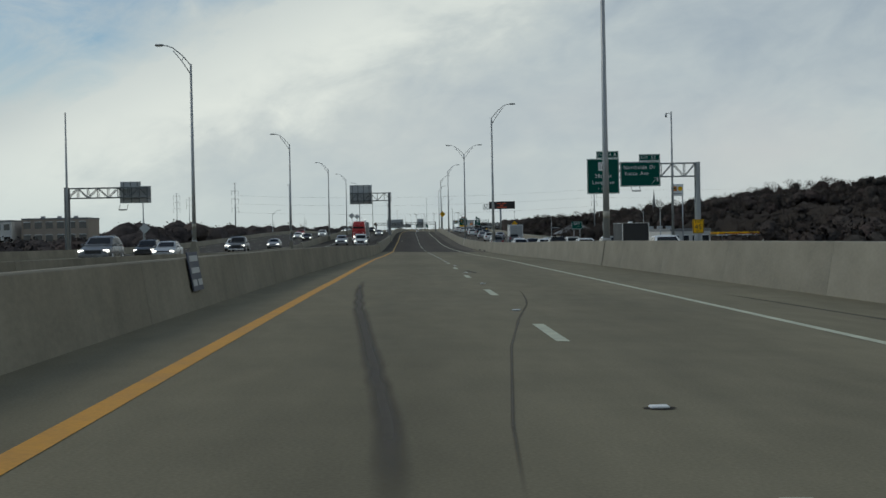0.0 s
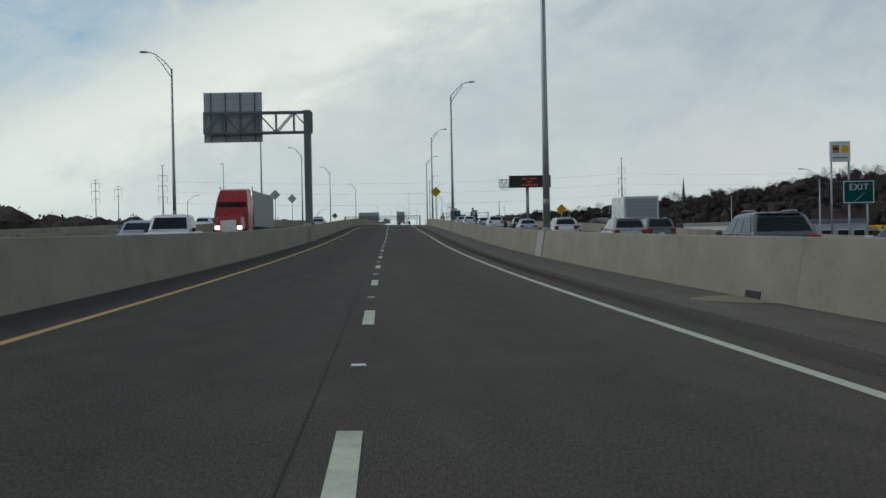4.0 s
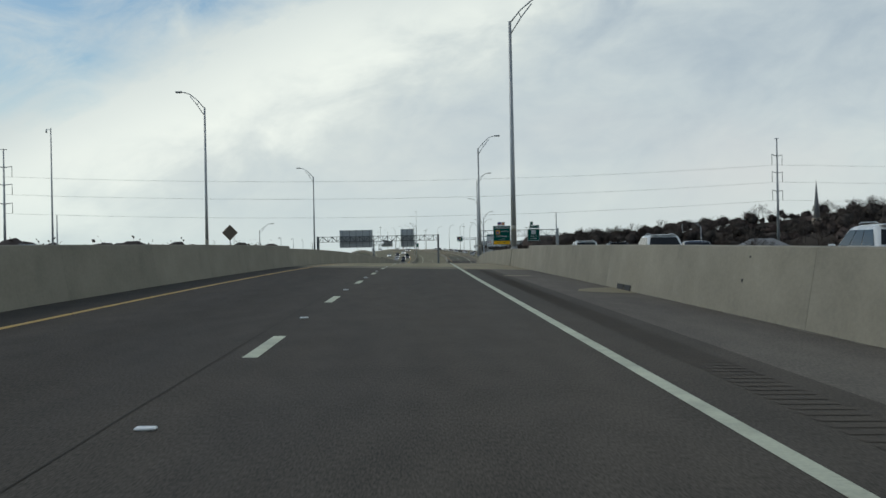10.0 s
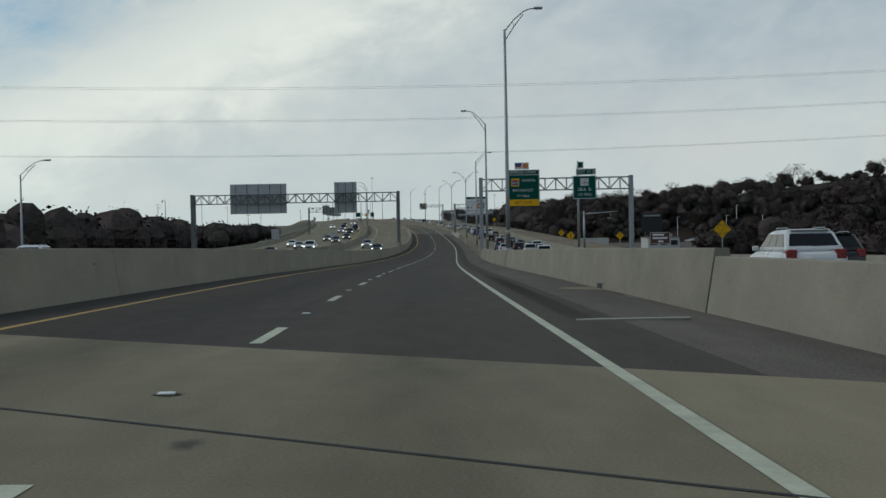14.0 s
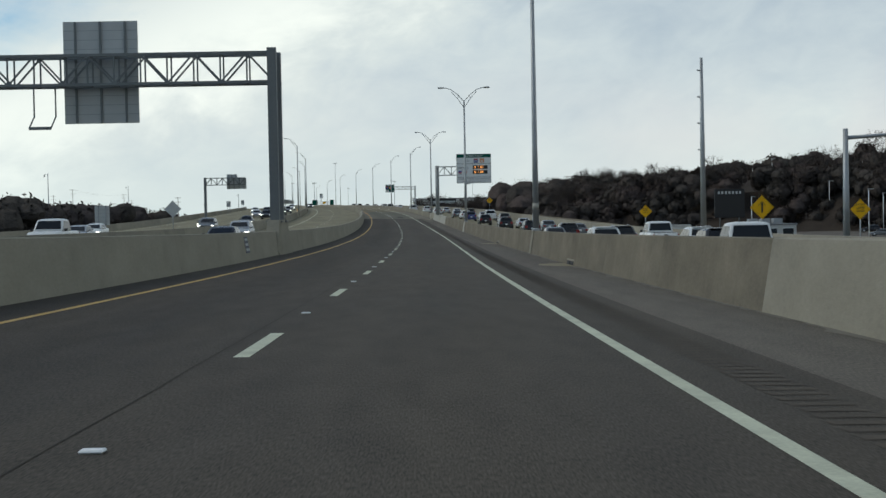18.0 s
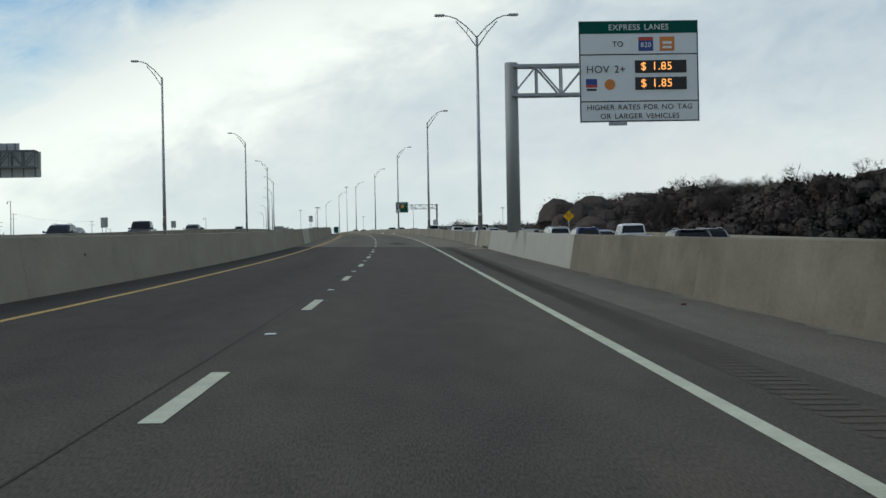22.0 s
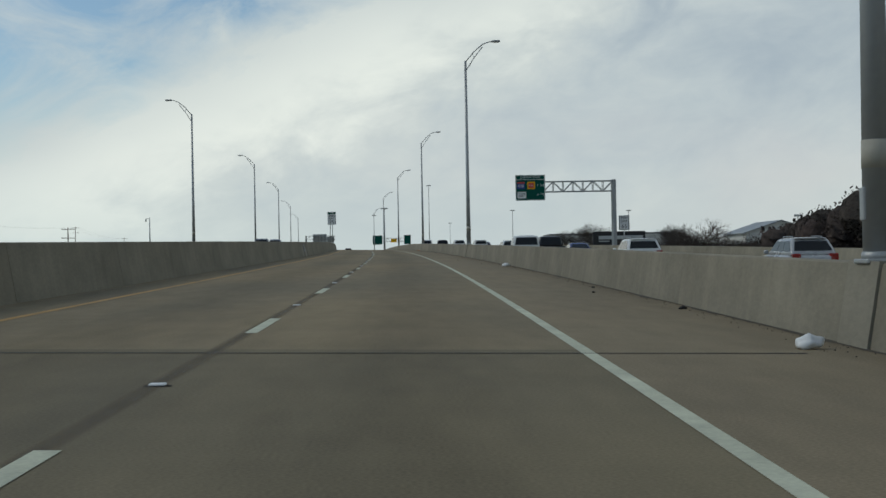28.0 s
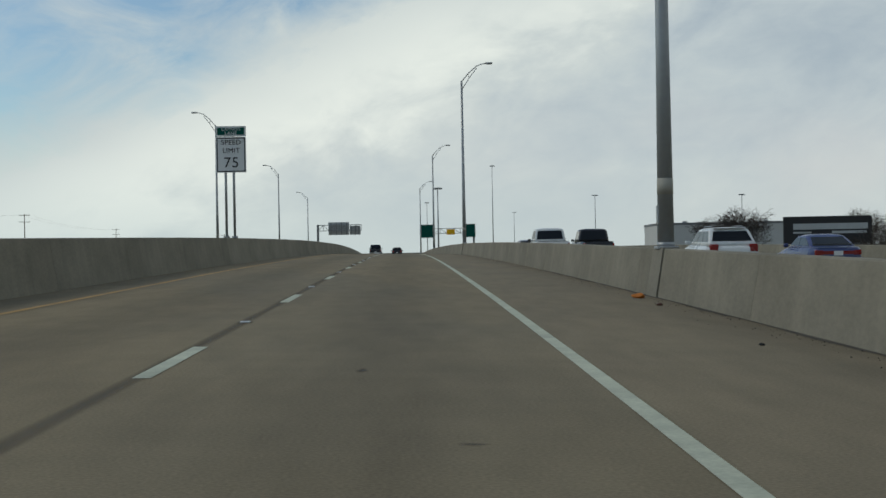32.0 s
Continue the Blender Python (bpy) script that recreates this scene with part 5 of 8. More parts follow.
def street_lamp(m, arms, label, base_h, ped, up=0.0):
    lamp = thing("street_lamp", m, label, "street lamp", "street lamps along the highway")
    tube("shaft", [(0, 0, base_h), (0, 0, 5.0), (0, 0, 13.25 + up)], [0.155, 0.125, 0.08], M_GALV, lamp, 12)
    box("base_plate", -0.19, 0.19, -0.22, 0.22, base_h - 0.005, base_h + 0.045, M_LAMP, lamp, 0.01)
    tube("base_collar", [(0, 0, base_h + 0.04), (0, 0, base_h + 0.12)], [0.175, 0.165], M_LAMP, lamp, 12)
    box("hand_hole_cover", -0.165, -0.10, -0.06, 0.06, base_h + 0.45, base_h + 0.8, M_LAMP, lamp, 0.01)
    tube("band", [(0, 0, base_h + 1.0), (0, 0, base_h + 1.3)], [0.153, 0.15], M_CURB, lamp, 12, "pale identification band")
    for s in arms:
        low, top = arm_points(s, up)
        tube("lower_arm", low, 0.032, M_GALV, lamp, 8)
        tube("upper_arm", top, 0.038, M_GALV, lamp, 8)
        beam("arm_tie", (s * 0.75, 0, 13.45 + up), (s * 0.62, 0, 13.78 + up), 0.035, M_GALV, lamp)
        head = part("luminaire", box_bm(min(s * 2.3, s * 3.05), max(s * 2.3, s * 3.05), -0.17, 0.17, 14.54 + up, 14.68 + up, 0.045), M_LAMP, lamp)
        box("lens", min(s * 2.5, s * 2.95), max(s * 2.5, s * 2.95), -0.12, 0.12, 14.525 + up, 14.54 + up, M_SIGNWHITE, head)
    if ped:
        bm = bmesh.new()
        prof = [(-0.335, 0.0), (-0.15, 1.09), (0.15, 1.09), (0.335, 0.0)]
        for yy in (-0.5, 0.5 if len(arms) < 2 else 1.9):
            [bm.verts.new((x, yy, z)) for x, z in prof]
        bm.verts.ensure_lookup_table()
        v = bm.verts
        for f in ((0, 1, 5, 4), (1, 2, 6, 5), (2, 3, 7, 6), (0, 3, 2, 1), (4, 5, 6, 7)):
            bm.faces.new([v[i] for i in f])
        part("pedestal", bm, M_CURB if len(arms) > 1 else M_BARRIER, lamp, "concrete pedestal in the barrier")
    return lamp


REACH = 0.82
ONE_ARM = "galvanized street lamp with one arm, standing on the barrier"
right_single = right_twin = left_single = None
for y in (-148, -64.5, 86.8, 165.5, 531, 860.3, 943.4, 1023.4, 1108, 1190, 1272):
    m = stand(y, 6.86, lean(6.86) - drop(6.86, y))
    right_single = copy_thing(right_single, m) if right_single else street_lamp(m, (REACH,), ONE_ARM, 1.07, True, 0.85)
for y, up, reach in ((243, 0.4, REACH), (322, 0.0, REACH), (407, 2.2, REACH), (459.5, 0.85, -REACH), (780.5, 0.45, REACH)):
    street_lamp(stand(y, 6.86, lean(6.86) - drop(6.86, y)), (reach,), ONE_ARM, 1.07, True, up)
for y in (0.5, 612, 706.9):
    m = stand(y, 6.86, lean(6.86) - drop(6.86, y))
    right_twin = copy_thing(right_twin, m) if right_twin else street_lamp(m, (0.9, -0.9), "galvanized street lamp with two arms, standing on the barrier", 1.07, True, 0.65)
for y in (-190, -109.5, -26, 55, 130, 209, 286.5, 372, 732, 819.5, 899, 979, 1061.5, 1141, 1221, 1300):
    m = stand(y, -16.9 if -20 < y < 150 else -17.3, 0.35 if y < -20 else 0.02)
    left_single = copy_thing(left_single, m) if left_single else street_lamp(m, (-REACH,), "galvanized street lamp with one arm on the opposing barrier", 1.07, True, 0.5)
far_lamp = None
for y, lat, s in ((140, 62, -1), (250, 75, -1), (466, 55, -1), (-120, -48, 1), (300, -55, 1), (455, -39.1, 1)):
    p = spot(y, lat)
    m = pose(p.x, p.y, ground_z(p.x, p.y) - (2.9 if y == 455 else 0.3), 0, 0, heading(y) + (0 if s < 0 else 180))
    far_lamp = copy_thing(far_lamp, m) if far_lamp else street_lamp(m, (-1,), "galvanized street lamp beside the frontage road", 0.35, False)


# ---- vehicles ----
PAINTS = {}


def paint(colour):
    if colour not in PAINTS:
        rgb = {"white": (0.62, 0.63, 0.62), "silver": (0.36, 0.37, 0.38), "grey": (0.13, 0.135, 0.14), "black": (0.016, 0.016, 0.018), "blue": (0.055, 0.07, 0.17), "red": (0.30, 0.02, 0.016), "tan": (0.26, 0.23, 0.19)}[colour]
        PAINTS[colour] = material(colour + "_car_paint", rgb, 0.28, 0.15 if colour in ("silver", "grey") else 0.0, vary=0.04, scale=0.8, fine=6)
    return PAINTS[colour]


def slab(quads, bevel=0.0):
    """A closed body between a lower and an upper ring of points."""
    bm = bmesh.new()
    rings = [[bm.verts.new(p) for p in ring] for ring in quads]
    for a, b in zip(rings, rings[1:]):
        for i in range(len(a)):
            j = (i + 1) % len(a)
            bm.faces.new((a[i], a[j], b[j], b[i]))
    bm.faces.new(list(reversed(rings[0]))), bm.faces.new(rings[-1])
    bmesh.ops.recalc_face_normals(bm, faces=bm.faces)
    if bevel:
        bmesh.ops.bevel(bm, geom=[e for e in bm.edges if e.calc_face_angle(0) > 0.25], offset=bevel, segments=2, profile=0.6, affect="EDGES")
    return bm


def loft(rings, caps=True):
    """A skin over rings of points, closed at both ends."""
    bm = bmesh.new()
    rows = [[bm.verts.new(p) for p in ring] for ring in rings]
    n = len(rows[0])
    for a, b in zip(rows, rows[1:]):
        for i in range(n):
            bm.faces.new((a[i], a[(i + 1) % n], b[(i + 1) % n], b[i]))
    if caps:
        bm.faces.new(list(reversed(rows[0]))), bm.faces.new(rows[-1])
    return bm


def round_ring(wx, y0, y1, r, z):
    """A level ring with rounded corners, wx to each side."""
    pts = []
    for cx, cy, a0 in ((wx - r, y1 - r, 0), (-wx + r, y1 - r, 90), (-wx + r, y0 + r, 180), (wx - r, y0 + r, 270)):
        for a in (0, 30, 60, 90):
            pts.append((cx + r * math.cos(radians(a0 + a)), cy + r * math.sin(radians(a0 + a)), z))
    return pts


def body_shell(low, top, L, W):
    """Car body lofted along its length. low, top: (y, z) lines of the sill and of the shoulder; nose and tail draw in."""
    h = L / 2
    rings = []
    for k in range(19):
        f = -1 + 2 * k / 18
        y = h * math.sin(f * math.pi / 2)
        z0, z1 = (float(np.interp(y, [a for a, _ in ln], [b for _, b in ln])) for ln in (low, top))
        e = max(0.0, (abs(y) / h - 0.72) / 0.28)
        w = W * (1 - 0.17 * e ** 2.2)
        z1 -= 0.04 * e ** 3
        d = z1 - z0
        half = [(w * 0.88, z0), (w * 0.97, z0 + 0.10 * d), (w, z0 + 0.38 * d), (w * 0.985, z0 + 0.70 * d), (w * 0.955, z1 - 0.10 * d), (w * 0.90, z1 - 0.03 * d), (w * 0.80, z1)]
        rings.append([(x, y, z) for x, z in half] + [(-x, y, z) for x, z in reversed(half)])
    return loft(rings)


WHEELS = {}


def wheel(car, x, y, r, w):
    key = (r, w)
    if key not in WHEELS:
        WHEELS[key] = (tube_mesh("tyre", [(-w / 2, 0, 0), (-w / 2 + 0.03, 0, 0), (w / 2 - 0.03, 0, 0), (w / 2, 0, 0)], [r * 0.93, r, r, r * 0.93], M_TYRE, 18), tube_mesh("rim", [(-w / 2 - 0.012, 0, 0), (w / 2 + 0.012, 0, 0)], [r * 0.62, r * 0.62], M_RIM, 14))
    wh = new("wheel")
    wh.parent = car
    wh.matrix_local = Matrix.Translation((x, y, r))
    part_mesh("tyre", WHEELS[key][0], wh), part_mesh("rim", WHEELS[key][1], wh)


SHAPES = {
    # length, half width, belt z, roof z, hood z, cabin: base rear, top rear, top front, base front (from the middle), cargo box
    "sedan": (4.80, 0.91, 0.94, 1.45, 0.92, -1.85, -1.05, 0.30, 1.15, 0.34),
    "coupe": (4.95, 0.95, 0.96, 1.44, 0.95, -2.05, -1.00, 0.15, 1.05, 0.34),
    "suv": (4.70, 0.96, 1.05, 1.66, 1.04, -2.20, -1.62, 0.20, 1.10, 0.36),
    "pickup": (5.80, 1.01, 1.18, 1.93, 1.18, -0.75, -0.60, 0.75, 1.45, 0.40),
}


def car(kind, colour, m, label, opposing=False):
    L, W, belt, roof, hood, br, tr, tf, bf, r = SHAPES[kind]
    c = thing("pickup_truck" if kind == "pickup" else "car", m, label, "pickup truck" if kind == "pickup" else "car", "traffic on the opposing lanes" if opposing else "traffic on the general lanes")
    pm = paint(colour)
    h = L / 2
    if kind == "pickup":
        low, top = [(-h, 0.55), (-h + 0.5, 0.44), (h - 0.5, 0.40), (h, 0.52)], [(-h, 1.17), (br, 1.18), (bf, belt), (h - 0.25, hood - 0.06), (h, 0.95)]
    elif kind == "suv":
        low, top = [(-h, 0.45), (-h + 0.5, 0.30), (h - 0.5, 0.28), (h, 0.42)], [(-h, 0.98), (-h + 0.2, belt), (bf, belt), (h - 0.5, hood - 0.12), (h, 0.78)]
    else:
        low, top = [(-h, 0.42), (-h + 0.5, 0.25), (h - 0.5, 0.22), (h, 0.38)], [(-h, 0.94), (-h + 0.25, 1.0), (br, belt + 0.02), (bf, belt), (h - 0.6, hood - 0.15), (h, 0.62)]
    body = part("body", body_shell(low, top, L, W), pm, c, "", None, True)
    wb, wt = W - 0.09, W - 0.27 if kind != "pickup" else W - 0.22
    rings = []
    for k, ins, z in ((0.0, 0, 0), (0.3, 0, 0), (0.62, 0, 0), (0.86, 0.0, 0), (0.95, 0.015, 0), (1.0, 0.06, 0), (1.0, 0.16, 0.03), (1.0, 0.34, 0.05), (1.0, 0.58, 0.058)):
        rings.append(round_ring(wb + (wt - wb) * k - ins, br + (tr - br) * k + ins, bf + (tf - bf) * k - ins * 1.2, 0.13, belt - 0.05 + (roof - belt) * k + z))
    part("cabin", loft(rings), pm, c, "", None, True)

    def mix(a, b, k):
        return a + (b - a) * k

    def pane(name, pts, off):
        bm = bmesh.new()
        a = [bm.verts.new(Vector(p)) for p in pts]
        b = [bm.verts.new(Vector(p) + Vector(off)) for p in pts]
        bm.faces.new(a), bm.faces.new(list(reversed(b)))
        for i in range(len(a)):
            j = (i + 1) % len(a)
            bm.faces.new((a[i], a[j], b[j], b[i]))
        part(name, bm, M_GLASS, c)

    lo, hi = (0.30, 0.86) if kind == "suv" else (0.22, 0.88)
    for nm, yb, yt, off in (("rear_window", br, tr, (0, -0.014, 0.004)), ("windscreen", bf, tf, (0, 0.014, 0.004))):
        x0, x1 = mix(wb, wt, lo) - 0.12, mix(wb, wt, hi) - 0.13
        y0, y1 = mix(yb, yt, lo), mix(yb, yt, hi)
        z0, z1 = mix(belt - 0.05, roof - 0.05, lo), mix(belt - 0.05, roof - 0.05, hi)
        pane(nm, [(-x0, y0, z0), (x0, y0, z0), (x1, y1, z1), (-x1, y1, z1)], off)
    for s in (-1, 1):
        z0, z1 = mix(belt - 0.05, roof - 0.05, 0.26), mix(belt - 0.05, roof - 0.05, 0.86)
        x0, x1 = s * mix(wb, wt, 0.26), s * mix(wb, wt, 0.86)
        ya0, ya1 = mix(br, tr, 0.2) + 0.14, mix(br, tr, 0.9) + 0.12
        yb0, yb1 = mix(bf, tf, 0.2) - 0.2, mix(bf, tf, 0.9) - 0.12
        n = 3 if kind == "suv" else 2
        for i in range(n):
            k0, k1 = i / n + (0.012 if i else 0), (i + 1) / n - 0.012
            pane("side_window", [(x0, mix(ya0, yb0, k0), z0), (x0, mix(ya0, yb0, k1), z0), (x1, mix(ya1, yb1, k1), z1), (x1, mix(ya1, yb1, k0), z1)], (s * 0.012, 0, 0.003))
        mirror = part("mirror", box_bm(s * (W + 0.02) - 0.09, s * (W + 0.02) + 0.09, bf - 0.42, bf - 0.30, belt, belt + 0.15, 0.03), M_BLACK if kind == "pickup" else pm, c)
        tz = (0.80, 1.08) if kind in ("suv", "pickup") else (0.68, 0.88)
        tw = 0.16 if kind == "pickup" else 0.34
        part("tail_light", box_bm(min(s * (W - tw - 0.08), s * (W - 0.13)), max(s * (W - tw - 0.08), s * (W - 0.13)), -h - 0.015, -h + 0.22, tz[0], tz[1], 0.03), M_TAIL, c)
        part("headlight", box_bm(min(s * (W - 0.38), s * (W - 0.06)), max(s * (W - 0.38), s * (W - 0.06)), h - 0.30, h - 0.01, hood - 0.38, hood - 0.22, 0.03), M_HEAD if opposing else M_CHROME, c)
        for yy in (-h + 0.98, h - 0.92):
            wheel(c, s * (W - 0.12), yy, r, 0.23)
    part("rear_bumper", box_bm(-W + 0.06, W - 0.06, -h - 0.06, -h + 0.1, 0.42, 0.60, 0.03), M_CHROME if kind == "pickup" else pm, c)
    part("front_bumper", box_bm(-W + 0.08, W - 0.08, h - 0.1, h + 0.05, 0.38, 0.56, 0.03), M_CHROME if kind == "pickup" else pm, c)
    part("grille", box_bm(-0.5, 0.5, h - 0.08, h - 0.015 + 0.02, 0.58, hood - 0.24, 0.01), M_BLACK, c)
    box("number_plate", -0.16, 0.16, -h - 0.03, -h - 0.005, 0.68 if kind != "pickup" else 0.62, 0.84 if kind != "pickup" else 0.78, M_SIGNWHITE, c)
    if kind == "pickup":
        box("bed_liner", -W + 0.18, W - 0.18, -h + 0.12, br - 0.1, 1.165, 1.176, M_BLACK, c, label="black bed liner")
        box("tailgate_handle", -0.12, 0.12, -h - 0.02, -h + 0.01, 0.98, 1.05, M_BLACK, c)
    if kind == "coupe":
        box("rear_light_band", -W + 0.36, W - 0.36, -h - 0.008, -h + 0.05, 0.72, 0.84, M_TAIL, c)
        box("spoiler", -W + 0.12, W - 0.12, -h + 0.05, -h + 0.28, 1.06, 1.09, M_BLACK, c)
    if kind == "suv":
        for s in (-1, 1):
            tube("roof_rail", [(s * (wt - 0.16), tr + 0.25, roof + 0.01), (s * (wt - 0.15), tr + 0.40, roof + 0.04), (s * (wt - 0.15), tf - 0.35, roof + 0.04), (s * (wt - 0.16), tf - 0.2, roof + 0.01)], 0.018, M_GALV, c, 6)
        box("rear_spoiler", -wt + 0.12, wt - 0.12, tr - 0.10, tr + 0.16, roof - 0.05, roof - 0.01, pm, c, 0.015)
        box("rear_wiper", -0.05, 0.42, -h + 0.30, -h + 0.32, belt + 0.13, belt + 0.15, M_BLACK, c)
    return c


LABELS = {"sedan": "%s four-door sedan driving on the concrete lanes", "coupe": "metallic %s sports sedan with a black spoiler", "suv": "%s sport utility car with dark tinted windows", "pickup": "%s crew-cab pickup truck with an open bed"}
MADE = {}


def place_car(y, lat, kind, colour, opposing=False):
    p = spot(y, lat, fall_at(lat, y))
    m = Matrix.Translation(p) @ Matrix.Rotation(radians(heading(y)), 4, "Z") @ Matrix.Rotation(radians(grade(y)), 4, "X") @ Matrix.Rotation(radians(180 if opposing else 0), 4, "Z")
    key = (kind, colour, opposing)
    if key in MADE:
        return copy_thing(MADE[key], m)
    MADE[key] = car(kind, colour, m, LABELS[kind] % colour, opposing)
    return MADE[key]


for y, lat, kind, colour in (
    (-127.7, 13, "sedan", "white"), (-90.3, 13, "sedan", "white"), (-78.4, 16.8, "suv", "white"), (-66.5, 13.2, "suv", "black"), (-60, 10, "sedan", "silver"), (-55.9, 13, "sedan", "white"), (-48.2, 17, "suv", "white"), (-39.3, 17.5, "sedan", "red"), (-38, 13.4, "sedan", "black"), (-23.6, 13, "sedan", "white"), (-20, 10.2, "suv", "grey"), (-18, 17.4, "sedan", "white"), (14, 12.3, "suv", "silver"), (25, 16.0, "suv", "grey"), (45, 13, "suv", "white"), (70, 16.6, "sedan", "silver"), (74.9, 13.3, "sedan", "silver"), (108.2, 12.8, "suv", "white"), (113.5, 16.2, "sedan", "black"), (135.8, 13.3, "sedan", "silver"), (145.9, 16.3, "sedan", "black"), (167.4, 12.8, "suv", "white"), (175.6, 16.2, "sedan", "black"), (199.7, 12.8, "suv", "white"), (207.9, 16.2, "sedan", "black"), (231.0, 12.8, "suv", "white"), (239.6, 16.2, "sedan", "black"), (262.2, 12.8, "suv", "white"), (271.0, 16.2, "suv", "black"), (294.5, 12.8, "suv", "white"), (302.5, 16.2, "suv", "black"), (325.6, 12.8, "suv", "white"), (334.2, 16.2, "suv", "black"), (357.2, 12.8, "suv", "white"), (366.0, 16.2, "suv", "black"), (488.2, 14.6, "pickup", "white"), (520.8, 14.6, "pickup", "white"), (531.8, 15.6, "suv", "black"), (543.2, 11.6, "suv", "white"), (545, 17.4, "suv", "white"), (556.9, 14.6, "suv", "black"), (562, 18.2, "pickup", "white"), (573, 11.9, "sedan", "grey"), (577.0, 18.0, "sedan", "grey"), (585.6, 14.4, "suv", "black"), (606.3, 18, "sedan", "grey"), (616.6, 14.2, "suv", "black"), (633.4, 18, "sedan", "grey"), (645.5, 13.8, "suv", "black"), (655, 17.2, "sedan", "silver"), (674.9, 13.4, "suv", "black"), (690, 17.8, "suv", "grey"), (706.4, 13.6, "suv", "blue"), (710.7, 17.5, "pickup", "white"), (721.0, 17.2, "sedan", "silver"), (723.1, 14, "suv", "white"), (735.7, 13.4, "sedan", "grey"), (750.6, 17.4, "suv", "black"), (773.2, 16.6, "sedan", "silver"), (777.9, 12.6, "suv", "white"), (800.8, 16.6, "sedan", "silver"), (810.1, 12.6, "suv", "white"), (827.2, 10.4, "pickup", "white"), (897.6, 16.6, "suv", "silver"), (913.8, 13.4, "suv", "white"), (938.9, 10.4, "pickup", "white"), (949.2, 13.3, "pickup", "black"), (958.0, 16.6, "coupe", "blue"), (981.8, 13.4, "suv", "white"), (1015.5, 13.4, "suv", "white"), (1018.3, 17, "coupe", "blue"), (1048.1, 13.4, "suv", "white"), (1049.0, 17.2, "coupe", "blue"), (1078.4, 10.4, "pickup", "white"), (1080.4, 13.2, "pickup", "black"), (1115, 12.4, "sedan", "silver"), (1150, 16.0, "suv", "black"), (1226, -1.7, "pickup", "black"), (1240, 1.9, "suv", "black"), (1262, -1.8, "sedan", "white")):
    place_car(y, lat, kind, colour)
for y, lat, kind, colour in (
    (-124, -20.6, "suv", "grey"), (-134, -25.6, "sedan", "white"), (-97, -21.4, "sedan", "silver"), (-84, -25.4, "suv", "black"), (-60, -29.0, "sedan", "grey"), (-48, -21.6, "pickup", "grey"), (-22, -25.4, "suv", "white"), (-6, -21.4, "sedan", "silver"), (10, -29.2, "suv", "black"), (16, -12.6, "suv", "silver"), (5, -9.1, "pickup", "white"), (62, -21.6, "sedan", "black"), (85, -25.2, "sedan", "white"), (104, -21.2, "suv", "white"), (140, -29.0, "sedan", "red"), (120, -8.8, "sedan", "silver"),
    (186, -12.8, "suv", "black"), (215, -21.4, "sedan", "white"), (262, -25.4, "suv", "grey"), (304, -12.7, "sedan", "silver"), (400, -21.8, "suv", "white"),
    (430, -25.2, "sedan", "white"), (503, -21.4, "sedan", "black"), (541, -9.2, "sedan", "black"), (553, -21.2, "pickup", "white"), (578, -25.6, "sedan", "silver"), (577, -12.8, "suv", "silver"), (600, -29.2, "sedan", "white"), (624, -21.8, "suv", "grey"), (650, -25.4, "sedan", "grey"), (664, -21.4, "sedan", "black"), (717, -22.4, "suv", "black"), (735, -25.4, "sedan", "silver"), (745, -21.2, "pickup", "black"), (772, -25.4, "suv", "black"), (785, -21.4, "suv", "grey"), (800, -29.4, "sedan", "white"), (830, -25.2, "sedan", "black"), (870, -21.6, "suv", "white"),
    (1004, -12.6, "suv", "grey"), (1027, -12.4, "suv", "silver"), (1110, -12.8, "sedan", "black"), (1150, -22.0, "suv", "white")):
    place_car(y, lat, kind, colour, True)

# white box truck among the general traffic
p = spot(40.0, 17.4, fall_at(17.4, 40))
truck = thing("box_truck", Matrix.Translation(p) @ Matrix.Rotation(radians(heading(40.0)), 4, "Z"), "white box truck with a roll-up rear door", "truck", "traffic on the general lanes")
box("cargo_box", -1.2, 1.2, -3.2, 2.0, 0.85, 3.1, paint("white"), truck, 0.03)
box("rear_door", -1.05, 1.05, -3.23, -3.2, 0.95, 2.95, M_GALV, truck, 0.005, "grey roll-up door")
for k in range(6):
    box("door_rib", -1.03, 1.03, -3.24, -3.23, 1.2 + 0.3 * k, 1.22 + 0.3 * k, M_DARKSTEEL, truck)
part("cab", loft([round_ring(1.0, 2.05, 4.1, 0.12, 0.5), round_ring(1.0, 2.05, 4.1, 0.12, 1.4), round_ring(0.92, 2.1, 3.5, 0.12, 2.2), round_ring(0.8, 2.3, 3.2, 0.12, 2.28)]), paint("white"), truck, "", None, True)
box("chassis_rail", -0.45, 0.45, -3.0, 3.6, 0.5, 0.85, M_BLACK, truck)
box("rear_bumper", -1.1, 1.1, -3.3, -3.15, 0.45, 0.6, M_GALV, truck, 0.01)
for s in (-1, 1):
    box("tail_light", min(s * 0.95, s * 1.15), max(s * 0.95, s * 1.15), -3.22, -3.18, 0.66, 0.8, M_TAIL, truck)
    for yy in (-1.9, 3.0):
        wheel(truck, s * 0.95, yy, 0.42, 0.26)

